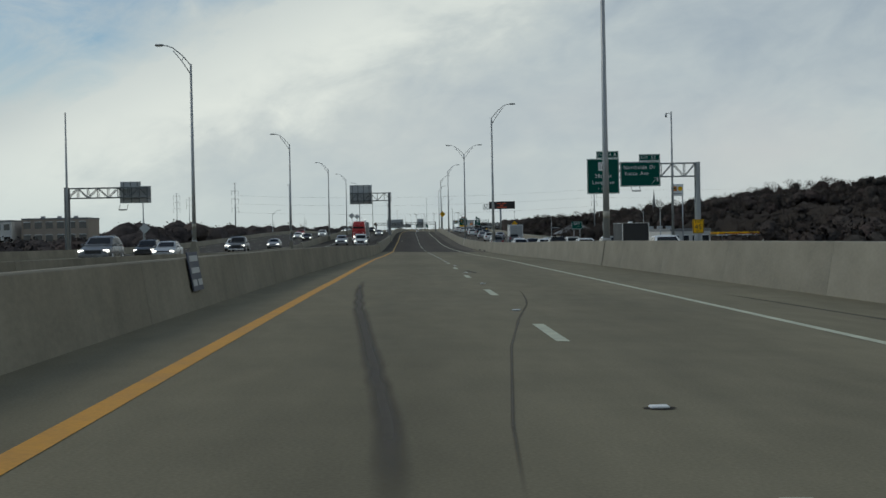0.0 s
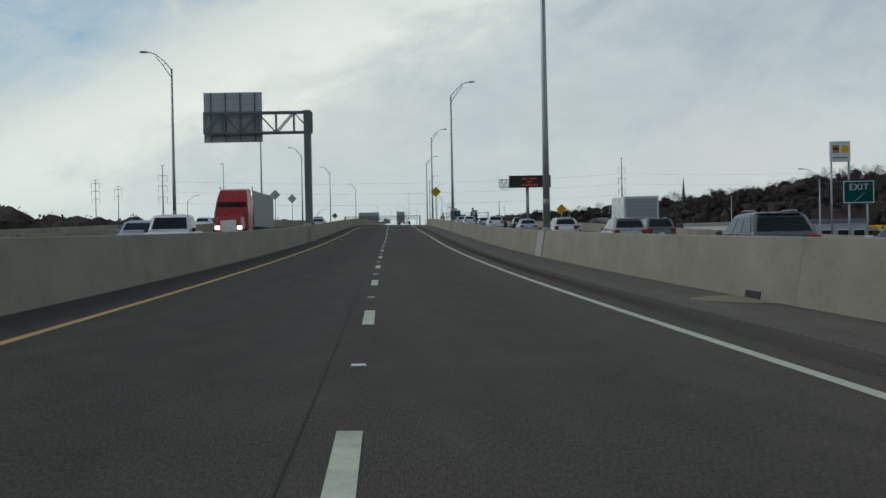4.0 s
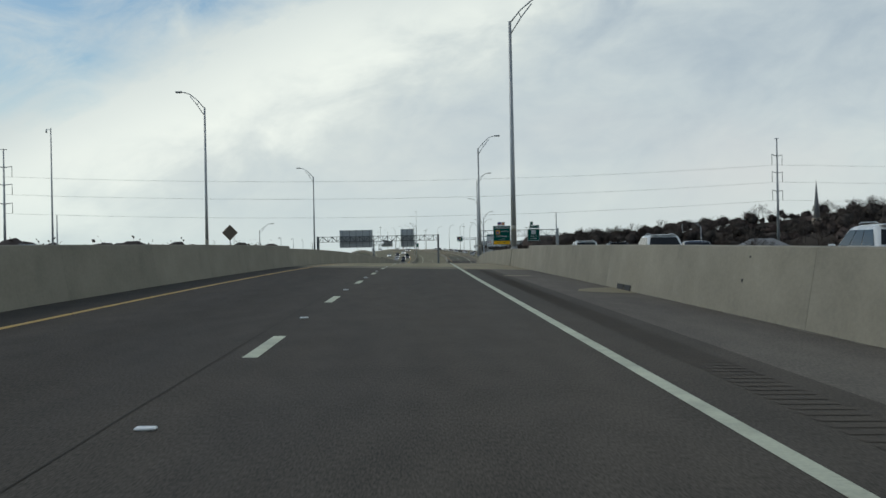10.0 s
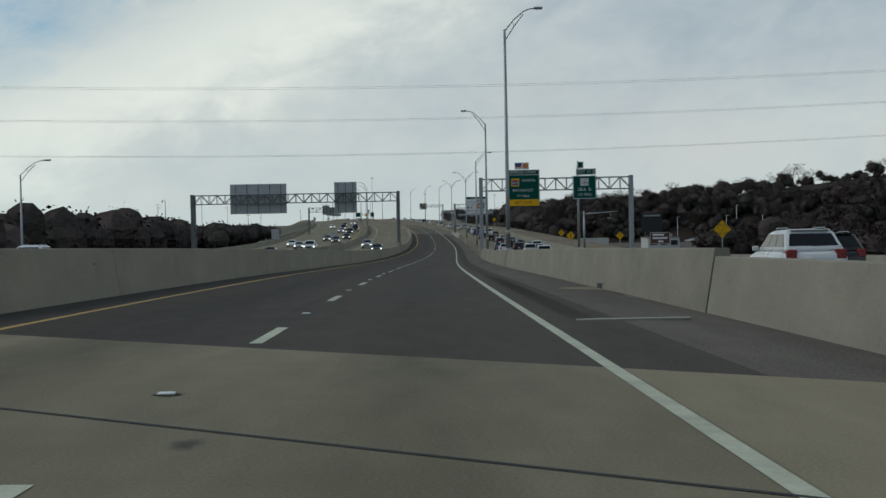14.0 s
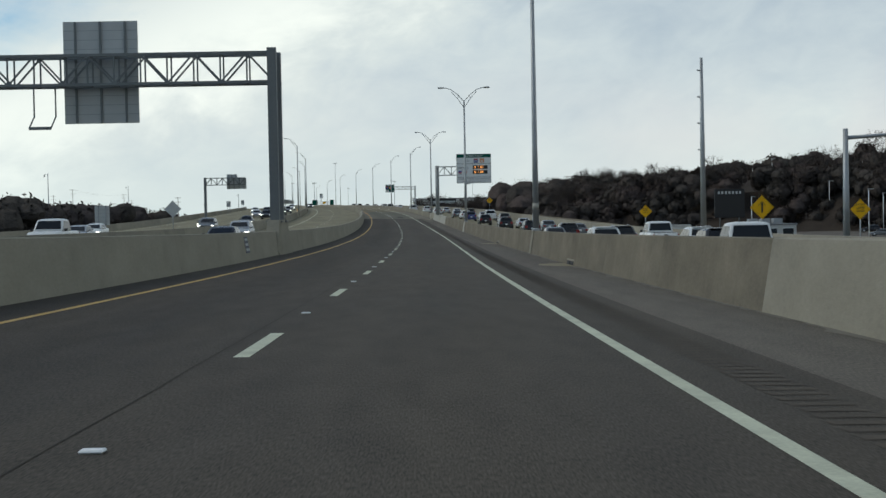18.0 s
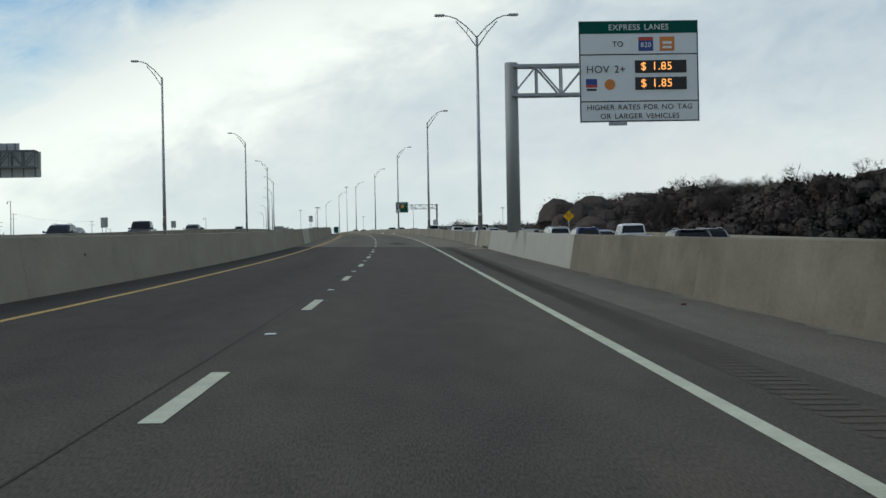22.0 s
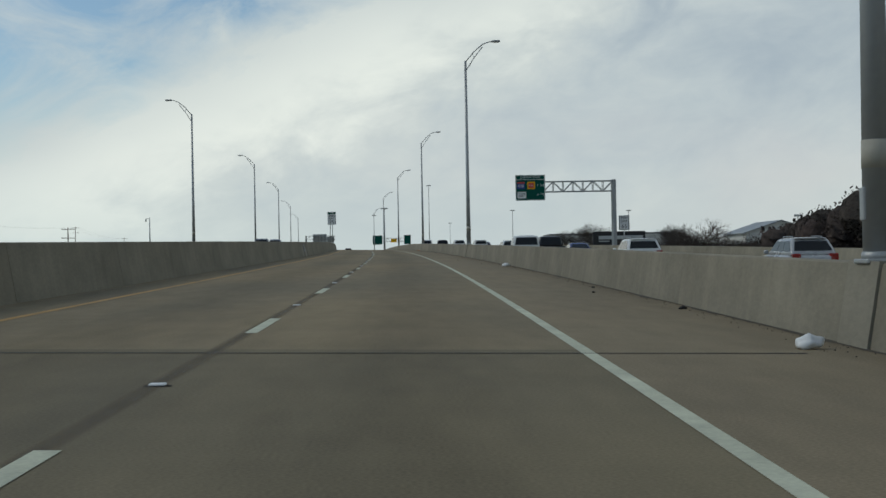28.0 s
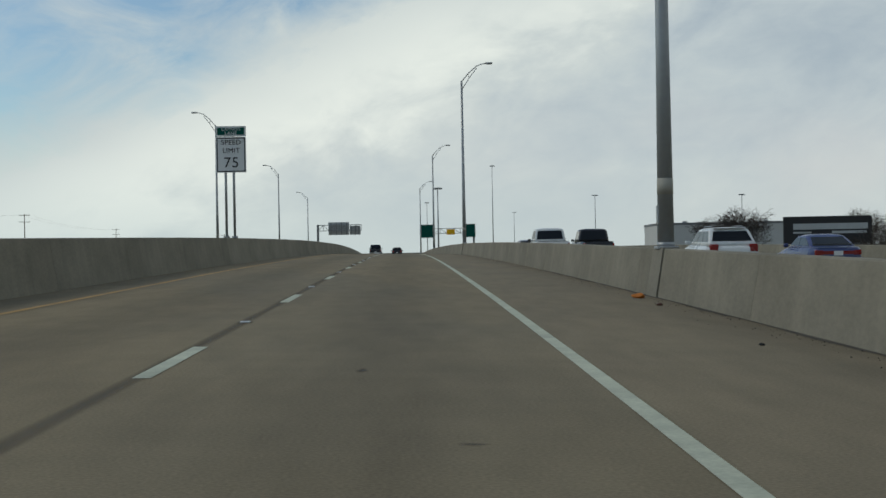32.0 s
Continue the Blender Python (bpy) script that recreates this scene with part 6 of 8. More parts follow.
# red road tractor with its long grey trailer, opposing
p = spot(40.5, -10.8, fall_at(-11, 36))
semi = thing("tractor_trailer", Matrix.Translation(p) @ Matrix.Rotation(radians(heading(36.0)), 4, "Z"), "red tractor unit pulling a long grey box trailer", "truck", "traffic on the opposing lanes")
RED = paint("red")
M_TRAILER = material("trailer_aluminium", (0.40, 0.41, 0.41), 0.55, 0.0, vary=0.08, scale=0.6, fine=6)
box("box_body", -1.28, 1.28, 4.6, 20.2, 1.15, 3.78, M_TRAILER, semi, 0.03, "grey aluminium box trailer body")
for i in range(26):
    yy = 4.9 + i * 0.6
    for s in (-1, 1):
        box("side_post", min(s * 1.28, s * 1.305), max(s * 1.28, s * 1.305), yy - 0.03, yy + 0.03, 1.25, 3.70, M_TRAILER, semi)
box("chassis_rail", -0.5, 0.5, 1.0, 19.8, 0.75, 1.12, M_BLACK, semi)
part("cab", slab([[(-1.2, 0.9, 0.8), (1.2, 0.9, 0.8), (1.2, 4.0, 0.8), (-1.2, 4.0, 0.8)], [(-1.2, 0.95, 2.1), (1.2, 0.95, 2.1), (1.2, 4.0, 2.1), (-1.2, 4.0, 2.1)], [(-1.1, 1.5, 2.95), (1.1, 1.5, 2.95), (1.15, 4.0, 3.2), (-1.15, 4.0, 3.2)], [(-0.95, 2.3, 3.75), (0.95, 2.3, 3.75), (1.0, 4.0, 3.9), (-1.0, 4.0, 3.9)]], 0.05), RED, semi, "red sleeper cab")
part("hood", slab([[(-0.95, -0.9, 0.75), (0.95, -0.9, 0.75), (1.1, 1.0, 0.75), (-1.1, 1.0, 0.75)], [(-0.8, -0.75, 1.75), (0.8, -0.75, 1.75), (1.0, 1.0, 2.0), (-1.0, 1.0, 2.0)]], 0.08), RED, semi)
part("windscreen", slab([[(-1.05, 0.98, 2.12), (1.05, 0.98, 2.12), (1.05, 1.0, 2.1), (-1.05, 1.0, 2.1)], [(-0.98, 1.44, 2.88), (0.98, 1.44, 2.88), (0.98, 1.5, 2.88), (-0.98, 1.5, 2.88)]]), M_GLASS, semi)
box("grille", -0.55, 0.55, -0.93, -0.85, 0.8, 1.6, M_CHROME, semi)
box("front_bumper", -1.15, 1.15, -1.1, -0.8, 0.4, 0.75, M_CHROME, semi, 0.03)
for s in (-1, 1):
    box("headlight", min(s * 0.62, s * 0.92), max(s * 0.62, s * 0.92), -0.97, -0.88, 0.95, 1.2, M_HEAD, semi)
    tube("exhaust_stack", [(s * 1.15, 4.15, 1.0), (s * 1.15, 4.15, 4.1)], 0.07, M_CHROME, semi, 8)
    for yy in (0.2, 4.9, 6.2, 17.6, 18.9):
        wheel(semi, s * 1.05, yy, 0.51, 0.28)
# black enclosed cargo trailer with its white van
p = spot(-88.0, 17.4, fall_at(17.4, -88))
tr = thing("cargo_trailer", Matrix.Translation(p) @ Matrix.Rotation(radians(heading(-88)), 4, "Z"), "black enclosed cargo trailer with silver corner trim", "trailer", "traffic on the general lanes")
box("box_body", -1.15, 1.15, -2.6, 2.6, 0.55, 2.75, M_BLACK, tr, 0.03)
box("ramp_door", -1.02, 1.02, -2.63, -2.6, 0.65, 2.6, M_BLACK, tr, 0.004)
for s in (-1, 1):
    box("corner_trim", min(s * 1.09, s * 1.165), max(s * 1.09, s * 1.165), -2.64, -2.56, 0.55, 2.76, M_CHROME, tr)
    box("tail_light", min(s * 0.9, s * 1.05), max(s * 0.9, s * 1.05), -2.66, -2.62, 0.75, 0.9, M_TAIL, tr)
    wheel(tr, s * 1.05, -0.4, 0.34, 0.2), wheel(tr, s * 1.05, 0.4, 0.34, 0.2)
box("roof_rim", -1.16, 1.16, -2.62, 2.62, 2.75, 2.79, M_CHROME, tr)
tube("roof_vent", [(0, 0.3, 2.78), (0, 0.3, 2.9)], [0.22, 0.18], M_SIGNWHITE, tr, 10)
tube("tow_bar", [(0, 2.6, 0.5), (0, 3.8, 0.48)], 0.05, M_BLACK, tr, 6)


# ---- trees ----
HEART = []  # a sphere of four-sided pieces
for axis in range(3):
    for s in (-1, 1):
        for u in range(3):
            for v in range(3):
                for du, dv in ((0, 0), (1, 0), (1, 1), (0, 1)):
                    p = [0.0, 0.0, 0.0]
                    p[axis], p[(axis + 1) % 3], p[(axis + 2) % 3] = s, math.tan((u + du - 1.5) * math.pi / 6), math.tan((v + dv - 1.5) * math.pi / 6)
                    HEART.append(Vector(p).normalized()[:])
HEART = np.array(HEART).reshape(-1, 4, 3)


def crown_quads(rng, n, rx, rz, leaf):
    """A crown: the dense, uneven mass of its inner twigs, and leaf sprigs all over it."""
    size = np.array([rx, rx, rz])
    f1, p1, f2, p2 = rng.uniform(1.4, 3.2, 3), rng.uniform(0, 6, 3), rng.uniform(4, 8, 3), rng.uniform(0, 6, 3)

    def swell(d):
        return 0.94 + 0.09 * np.sin(d * f1 + p1).sum(-1, keepdims=True) + 0.035 * np.sin(d[..., [1, 2, 0]] * f2 + p2).sum(-1, keepdims=True)

    def facing(d):
        o = d * 0.45 + np.array([0, 0, 0.6])
        return o / np.linalg.norm(o, axis=-1, keepdims=True)

    turn, lift = rng.uniform(0, 6.28), rng.uniform(-0.2, 0.4)
    lobes = np.array([[math.cos(turn), math.sin(turn), lift], [-math.cos(turn), -math.sin(turn), -lift]]) * np.array([0.38, 0.38, 0.8])
    bulk = rng.uniform(0.58, 0.78, 2)
    k = rng.integers(0, 2, n)
    d = rng.normal(size=(n, 3))
    d /= np.linalg.norm(d, axis=1)[:, None]
    c = (lobes[k] + d * swell(d) * bulk[k, None] * (0.62 + 0.46 * rng.uniform(0, 1, n))[:, None]) * size
    a = rng.normal(size=(n, 3)) + d
    a /= np.linalg.norm(a, axis=1)[:, None]
    b = np.cross(a, rng.normal(size=(n, 3)))
    b /= np.linalg.norm(b, axis=1)[:, None] + 1e-6
    s = leaf * rng.uniform(0.5, 1.25, n)[:, None]
    q = np.stack([c - a * s, c + b * s * 0.62, c + a * s, c - b * s * 0.62], 1)
    inner = np.concatenate([(lobes[i] + HEART * swell(HEART) * bulk[i] * min(0.9, max(0.68, 0.3 + 0.12 * rx))) * size for i in (0, 1)])
    return np.concatenate([inner, q]), np.concatenate([facing(HEART), facing(HEART), np.repeat(facing(d)[:, None], 4, 1)])


def quads_mesh(name, q, mat, out=None):
    """Loose leaf quads; out: the way in which the crown faces at each of them."""
    n = len(q)
    me = bpy.data.meshes.new(name)
    me.vertices.add(n * 4), me.loops.add(n * 4), me.polygons.add(n)
    me.vertices.foreach_set("co", q.reshape(-1).astype(np.float32))
    me.loops.foreach_set("vertex_index", np.arange(n * 4, dtype=np.int32))
    me.polygons.foreach_set("loop_start", np.arange(0, n * 4, 4, dtype=np.int32))
    me.materials.append(mat)
    me.update(calc_edges=True)
    if out is not None:
        me.attributes.new("crown_side", "FLOAT_VECTOR", "POINT").data.foreach_set("vector", out.reshape(-1).astype(np.float32))
    return me


def strips(p, q, w, r):
    """Thin tapering slivers from p to q, each turned its own way."""
    d = q - p
    s = np.cross(d, r.normal(size=d.shape))
    s *= (w / (np.linalg.norm(s, axis=1) + 1e-6))[:, None]
    return np.stack([p - s, p + s, q + s * 0.4, q - s * 0.4], 1)


def twigs(r, height, width, ends):
    """Branches that fork off the limbs and end in fine twigs."""
    a, b = np.array([e[:3] for e in ends]), np.array([e[3:] for e in ends])
    f = r.uniform(0.25, 1.0, (len(a), 10, 1))
    p = (a[:, None] * (1 - f) + b[:, None] * f).reshape(-1, 3)
    out = []
    for n, ln, w in ((1, 0.30, 0.0045), (7, 0.2, 0.003), (6, 0.12, 0.002)):
        base = np.repeat(p, n, 0)
        d = base * np.array([1 / width, 1 / width, 0]) + np.array([0, 0, 0.35]) + r.normal(size=base.shape) * 0.55
        d /= np.linalg.norm(d, axis=1)[:, None]
        q = base + d * (height * ln * r.uniform(0.5, 1.1, len(base)))[:, None]
        out.append(strips(base, q, np.full(len(base), height * w), r))
        p = q
    return np.concatenate(out)


def tree(m, seed, height, width, mat, label, leaf=0.2, n=900, bare=False):
    rng = np.random.default_rng(seed)
    t = thing("tree", m, label, "tree", "trees beside the highway")
    limbs_v, limbs_f = [], []

    def limb(p, q, r0, r1):
        me = tube_mesh("limb", [p, (Vector(p) + Vector(q)) / 2 + Vector(rng.uniform(-0.15, 0.15, 3)), q], [r0, (r0 + r1) / 2, r1], M_BARK, 6)
        base = len(limbs_v)
        limbs_v.extend([v.co.copy() for v in me.vertices])
        limbs_f.extend([tuple(base + i for i in f.vertices) for f in me.polygons])
        bpy.data.meshes.remove(me)

    top = height * 0.5
    limb((0, 0, -0.4), (0.1, 0.05, top), height * 0.03, height * 0.016)
    ends = []
    for i in range(14 if bare else 9):
        a = rng.uniform(0, 6.28) if not bare else i * 0.45 + rng.uniform(0, 0.4)
        z0 = top * rng.uniform(0.45, 1.0)
        q = (math.cos(a) * width * rng.uniform(0.3, 0.62), math.sin(a) * width * rng.uniform(0.3, 0.62), height * rng.uniform(0.55, 0.95))
        limb((0.05, 0.03, z0), q, height * 0.013, height * 0.004)
        ends.append((0.05, 0.03, z0, *q))
    part_mesh("trunk", mesh_from("trunk", limbs_v, limbs_f, M_BARK, True), t)
    if bare:
        q, side = twigs(rng, height, width, ends), None
    else:
        q, side = crown_quads(rng, n, width * 0.7, height * 0.42, leaf)
        q[:, :, 2] += height * 0.62
    part_mesh("crown", quads_mesh("crown", q, mat, side), t)
    return t


KINDS = []
for i, (hh, ww, mt, lab, leaf, n, bare) in enumerate(((7.0, 3.6, M_LEAF, "dark evergreen tree with a dense rounded crown", 0.22, 2600, False), (8.5, 3.8, M_LEAF, "tall dark evergreen tree with an uneven crown", 0.22, 2600, False), (8.5, 4.2, M_TWIG, "bare winter tree with fine brown twigs", 0.07, 900, True), (5.0, 3.2, M_TWIG, "low brown winter bush with dense twigs", 0.09, 1500, True), (10.5, 7.6, M_TWIG, "broad spreading leafless tree with dense twigs", 0.09, 1500, True))):
    KINDS.append((hh, ww, mt, lab, leaf, n, bare))
first_of = {}
rng = np.random.default_rng(5)


def plant(kind, x, y, scale, turn):
    m = pose(x, y, ground_z(x, y) - 0.15, 0, 0, turn) @ Matrix.Diagonal((scale, scale, scale, 1))
    if kind in first_of:
        o = copy_thing(first_of[kind], pose(x, y, ground_z(x, y) - 0.15, 0, 0, turn))
        o.matrix_world = m
        return
    hh, ww, mt, lab, leaf, n, bare = KINDS[kind]
    first_of[kind] = tree(m, 40 + kind, hh, ww, mt, lab, leaf, n, bare)


for i in range(90):
    y = rng.uniform(770, 1085)
    edge = 58 + max(0.0, (1000 - y)) * 0.05 + max(0.0, y - 960) * 0.14
    edge = max(edge, hill_foot(y) + 6 if y < 850 else 0)
    plant(int(rng.choice([0, 0, 1, 1, 2])), road_x(y) + edge + rng.uniform(0, 1) ** 1.5 * 46, y, rng.uniform(0.55, 0.9), rng.uniform(0, 360))
for x, y, k, s in ((86.6, 1152.0, 4, 1.0), (111.7, 1330.0, 2, 1.2), (71.3, 1300.0, 2, 1.05), (78.0, 1176.0, 3, 0.9), (101.0, 1180.0, 3, 1.0), (83.0, 1330.0, 2, 1.3), (98, 1250, 3, 1.2), (108, 1200, 3, 1.1)):
    plant(k, x, y, s, 40.0 * s)


def wood(name, count, spot_of, mat, label, seed, leaf, per):
    r = np.random.default_rng(seed)
    out, sides = [], []
    for _ in range(count):
        x, y, h = spot_of(r)
        w = h * r.uniform(0.42, 0.62)
        q, side = crown_quads(r, per, w, h * 0.48, leaf * min(h, 9.0) / 7.0)
        q += np.array([x, y, ground_z(x, y) + h * 0.52])
        out.append(q), sides.append(side)
    tagged(new(name, quads_mesh(name, np.concatenate(out), mat, np.concatenate(sides))), label, "woods", kind="stuff")


def bare_wood(name, count, spot_of, mat, label, seed):
    """Leafless trees: trunk, limbs, branches and twigs as slivers."""
    r = np.random.default_rng(seed)
    out = []
    for _ in range(count):
        x, y, h = spot_of(r)
        foot = np.array([[0.0, 0.0, -0.3]])
        fork = np.array([[r.normal() * 0.1, r.normal() * 0.1, h * 0.35]])
        out_t = [strips(foot, fork, np.full(1, h * 0.018), r)]
        p, lengths, widths = fork, (0.42, 0.24, 0.15), (0.010, 0.005, 0.0032)
        lean_d = np.array([[0.0, 0.0, 1.0]])
        for n, ln, w in zip((8, 6, 6), lengths, widths):
            base = np.repeat(p, n, 0)
            d = np.repeat(lean_d, n, 0) * 0.75 + r.normal(size=base.shape) * 0.6
            d[:, 2] = np.abs(d[:, 2]) * 0.9 + 0.1
            d /= np.linalg.norm(d, axis=1)[:, None]
            q = base + d * (h * ln * r.uniform(0.6, 1.1, len(base)))[:, None]
            out_t.append(strips(base, q, np.full(len(base), h * w), r))
            p, lean_d = q, d
        t = np.concatenate(out_t)
        t += np.array([x, y, ground_z(x, y)])
        out.append(t)
    tagged(new(name, quads_mesh(name, np.concatenate(out), mat)), label, "woods", kind="stuff")


def hill_spot(r):
    y = r.uniform(-360, 1092)
    wide = 190 if 380 < y < 1000 else 135
    return road_x(min(max(y, -350), 1500)) + (hill_foot(y) + 6 if y < 850 else 55 + max(0.0, y - 960) * 0.14) + r.uniform(0, 1) ** 1.2 * wide, y, 3.6 + 5.4 * r.uniform(0, 1) ** 1.6


def hill_edge_spot(r):
    y = r.uniform(420, 960)
    x = road_x(y) + hill_foot(y) + 6 + r.uniform(0, 1) * 20
    return x, y, 3.6 + 4.4 * r.uniform(0, 1)


def lot_edge_spot(r):
    y = r.uniform(795, 880) if r.uniform(0, 1) < 0.55 else r.uniform(590, 800)
    return road_x(y) + hill_foot(y) - 3 + r.uniform(0, 1) * 36, y, r.uniform(5.0, 8.5)


def hill_spot_brown(r):
    x, y, h = hill_spot(r)
    return x, y, h * 1.08 + 0.6


def left_spot(r):
    y = r.uniform(-340, 865)
    off = (60 if y < 400 else 50) + r.uniform(0, 1) ** 1.3 * 70
    x = road_x(y) - off
    top = float(np.interp(y, (-340, 60, 180, 260, 330, 460, 560, 620, 690, 790, 865), (4.6, 6.4, 7.0, 6.0, 6.6, 7.6, 7.4, 5.6, 5.2, 4.6, 2.8))) + (0.9 if off > 85 else 0.0)
    if -150 < y < 345 and (x + 2.5) / (y + 190) < -0.222:  # lower growth before the apartment blocks
        top = 2.9
    return x, y, max(2.5, (top - ground_z(x, y)) * r.uniform(0.86, 1.04))


def far_left_spot(r):
    y = r.uniform(300, 1900)
    return -250 - r.uniform(0, 1) * 120 - y * 0.05, y, r.uniform(6.0, 9.0)


def hill_end_spot(r):
    y = r.uniform(950, 1105)
    x = road_x(y) + 58 + (y - 950) * 0.12 + r.uniform(0, 1) * 50
    top = float(np.interp(y, (950, 1050, 1090, 1110), (15.0, 14.0, 11.8, 9.0)))
    return x, y, max(3.8, (top - ground_z(x, y)) * r.uniform(0.65, 1.0))


def scrub_spot(r):
    y = r.uniform(1150, 1215)
    return 74 + r.uniform(0, 1) * 52, y, r.uniform(4.5, 7.8)


wood("hill_end_woods", 260, hill_end_spot, M_LEAF, "dark woods at the end of the hill", 16, 0.18, 1150)
bare_wood("roadside_scrub", 110, scrub_spot, M_TWIG, "brown leafless scrub beyond the hill", 18)
wood("hillside_woods", 1650, hill_spot, M_LEAF, "dense dark evergreen woods on the hillside", 11, 0.42, 240)
wood("lot_edge_woods", 400, lot_edge_spot, M_LEAF, "dark evergreens round the parking lot", 20, 0.36, 420)
wood("hill_edge_woods", 380, hill_edge_spot, M_LEAF, "dark evergreens along the foot of the hill", 19, 0.31, 1050)
bare_wood("hillside_bare_trees", 700, hill_spot_brown, M_TWIG, "bare brown winter trees among the evergreens", 12)
wood("roadside_woods", 920, left_spot, M_LEAF2, "brown leafless woods beside the opposing lanes", 13, 0.32, 170)
wood("roadside_evergreens", 380, left_spot, M_LEAF, "dark evergreens beside the opposing lanes", 14, 0.32, 170)
wood("distant_trees", 420, far_left_spot, M_LEAF, "low line of distant dark trees", 15, 0.8, 80)


# ---- masts, pylons, wires ----
def on_ground(y, lat):
    x = road_x(min(max(y, Y_FIRST), Y_LAST)) + lat
    return x, y, ground_z(x, y)


def mono_pylon(y, lat, top, arms, label, insul=True, r=0.45):
    x, y, z = on_ground(y, lat)
    t = thing("transmission_pole", pose(x, y, z), label, "pylon", "transmission poles")
    H = top - z
    tube("shaft", [(0, 0, -0.3), (0, 0, H)], [r, r * 0.35], M_GALV, t, 12)
    for a in arms:
        for s in (-1, 1):
            tube("cross_arm", [(0, 0, H - a - 0.15), (s * 1.6, s * 1.2, H - a + 0.15)], [0.12, 0.07], M_GALV, t, 8)
            if insul:
                tube("insulator", [(s * 1.55, s * 1.16, H - a + 0.15), (s * 1.55, s * 1.16, H - a - 2.3)], [0.07, 0.07], M_DARKSTEEL, t, 8)
    for s in (-1, 1):
        tube("top_arm", [(0, 0, H - 0.25), (s * 0.75, s * 0.5, H - 0.1)], [0.1, 0.06], M_GALV, t, 8)
    return x, y, z + H


def wood_pole(y, lat, top, label="weathered wooden utility pole with crossarms"):
    x, y, z = on_ground(y, lat)
    t = thing("utility_pole", pose(x, y, z, 0, 0, 20), label, "utility pole", "utility poles")
    H = top - z
    tube("shaft", [(0, 0, -0.3), (0, 0, H)], [0.2, 0.12], M_WOOD, t, 8)
    for a in (0.5, 2.6):
        beam("crossarm", (-1.6, 0.12, H - a), (1.6, 0.12, H - a), 0.13, M_WOOD, t)
        for k in (-1.4, -0.7, 0.7, 1.4):
            tube("insulator", [(k, 0.12, H - a + 0.06), (k, 0.12, H - a + 0.3)], [0.06, 0.04], M_GALV, t, 6)
    return x, y, z + H


def bare_mast(y, lat, top, label, r=0.16, head=True, base=None):
    x, y, z = on_ground(y, lat)
    z = z if base is None else base
    t = thing("camera_mast", pose(x, y, z), label, "mast")
    tube("shaft", [(0, 0, -0.3), (0, 0, (top - z) * 0.5), (0, 0, top - z)], [r * 1.3, r, r * 0.6], M_GALV, t, 10)
    if head:
        beam("bracket", (0, 0, top - z - 0.3), (-0.7, 0, top - z - 0.2), 0.07, M_GALV, t)
        tube("camera_housing", [(-0.7, 0, top - z - 0.25), (-0.7, 0, top - z - 0.75)], [0.12, 0.15], M_LAMP, t, 10)
    elif r > 0.2:
        for k in range(4):
            tube("camera_bracket", [(0, 0, top - z - 1.3 - 2.6 * k), (-0.45, 0, top - z - 1.2 - 2.6 * k)], [0.05, 0.09], M_GALV, t, 6)


pa = mono_pylon(495, 78, 29.5, (4.2, 8.3, 12.7), "tall tapered steel transmission pole with three pairs of arms")
pb = mono_pylon(490, -104, 29.5, (4.2, 8.3, 12.7), "tall tapered steel transmission pole across the highway")
mono_pylon(560, -150, 27.0, (1.5, 5.0, 8.5), "steel transmission pole among the trees", r=0.35)
mono_pylon(640, -160, 27.0, (1.5, 5.0), "steel transmission pole among the trees", r=0.35)
for k, (ha, hb, side) in enumerate(((6.5, 6.5, 1), (6.5, 6.5, -1), (10.6, 10.6, 1), (10.6, 10.6, -1), (15.0, 15.0, 1), (15.0, 15.0, -1))):
    pts = []
    for i in range(25):
        a = i / 24
        pts.append((pa[0] * (1 - a) + pb[0] * a, pa[1] * (1 - a) + pb[1] * a + side * 1.16, (pa[2] - ha) * (1 - a) + (pb[2] - hb) * a - 4.0 * 2.4 * a * (1 - a)))
    tagged(new("power_line", tube_mesh("power_line", pts, [0.012] * 25, M_WIRE, 5)), "high-voltage conductor slung across the highway", "cable", "conductors across the highway")
    pts = [(pa[0] + (260 * i / 12), pa[1] + 30 * i / 12 + side * 1.16, pa[2] - ha - 4.0 * 4.0 * (i / 12) * (1 - i / 12) + 8 * i / 12) for i in range(13)]
    tagged(new("power_line", tube_mesh("power_line", pts, [0.012] * 13, M_WIRE, 5)), "high-voltage conductor running over the hill", "cable", "conductors over the hill")
bare_mast(389, -61, 24.5, "slender grey camera mast beside the opposing lanes")
bare_mast(355, -50, 9.5, "short grey pole beside the opposing lanes", 0.12, False)
bare_mast(600, 29.8, 15.6, "tall tapered steel mast with small camera brackets", 0.24, False)
bare_mast(-24, 33.7, 17.6, "tall slender camera mast beside the sign gantry", 0.15)
bare_mast(-60, -38.4, 15.5, "tall slender mast beside the opposing lanes", 0.13, False)
bare_mast(70, -55, 12.5, "slender grey pole among the trees", 0.14, False)
sx, sy, sz = 42.0, 539.1, 4.8
sb = ground_z(sx, sy)
t = thing("signal_pole", pose(sx, sy, sb), "grey signal pole with a long mast arm", "signal pole")
tube("shaft", [(0, 0, -0.3), (0, 0, sz - sb)], [0.2, 0.14], M_GALV, t, 10)
tube("mast_arm", [(0, 0, sz - sb - 0.5), (4.0, 0, sz - sb - 0.25), (5.5, 0, sz - sb - 0.1)], [0.11, 0.08, 0.05], M_GALV, t, 8)
part("luminaire", box_bm(3.9, 4.7, -0.15, 0.15, sz - sb - 1.3, sz - sb - 1.15, 0.04), M_LAMP, t)
tube("luminaire_drop", [(4.3, 0, sz - sb - 1.2), (4.3, 0, sz - sb - 0.15)], 0.03, M_GALV, t, 6)
wall = thing("low_wall", pose(66.2, 690, -2.6), "long low white wall beside the ramp", "wall")
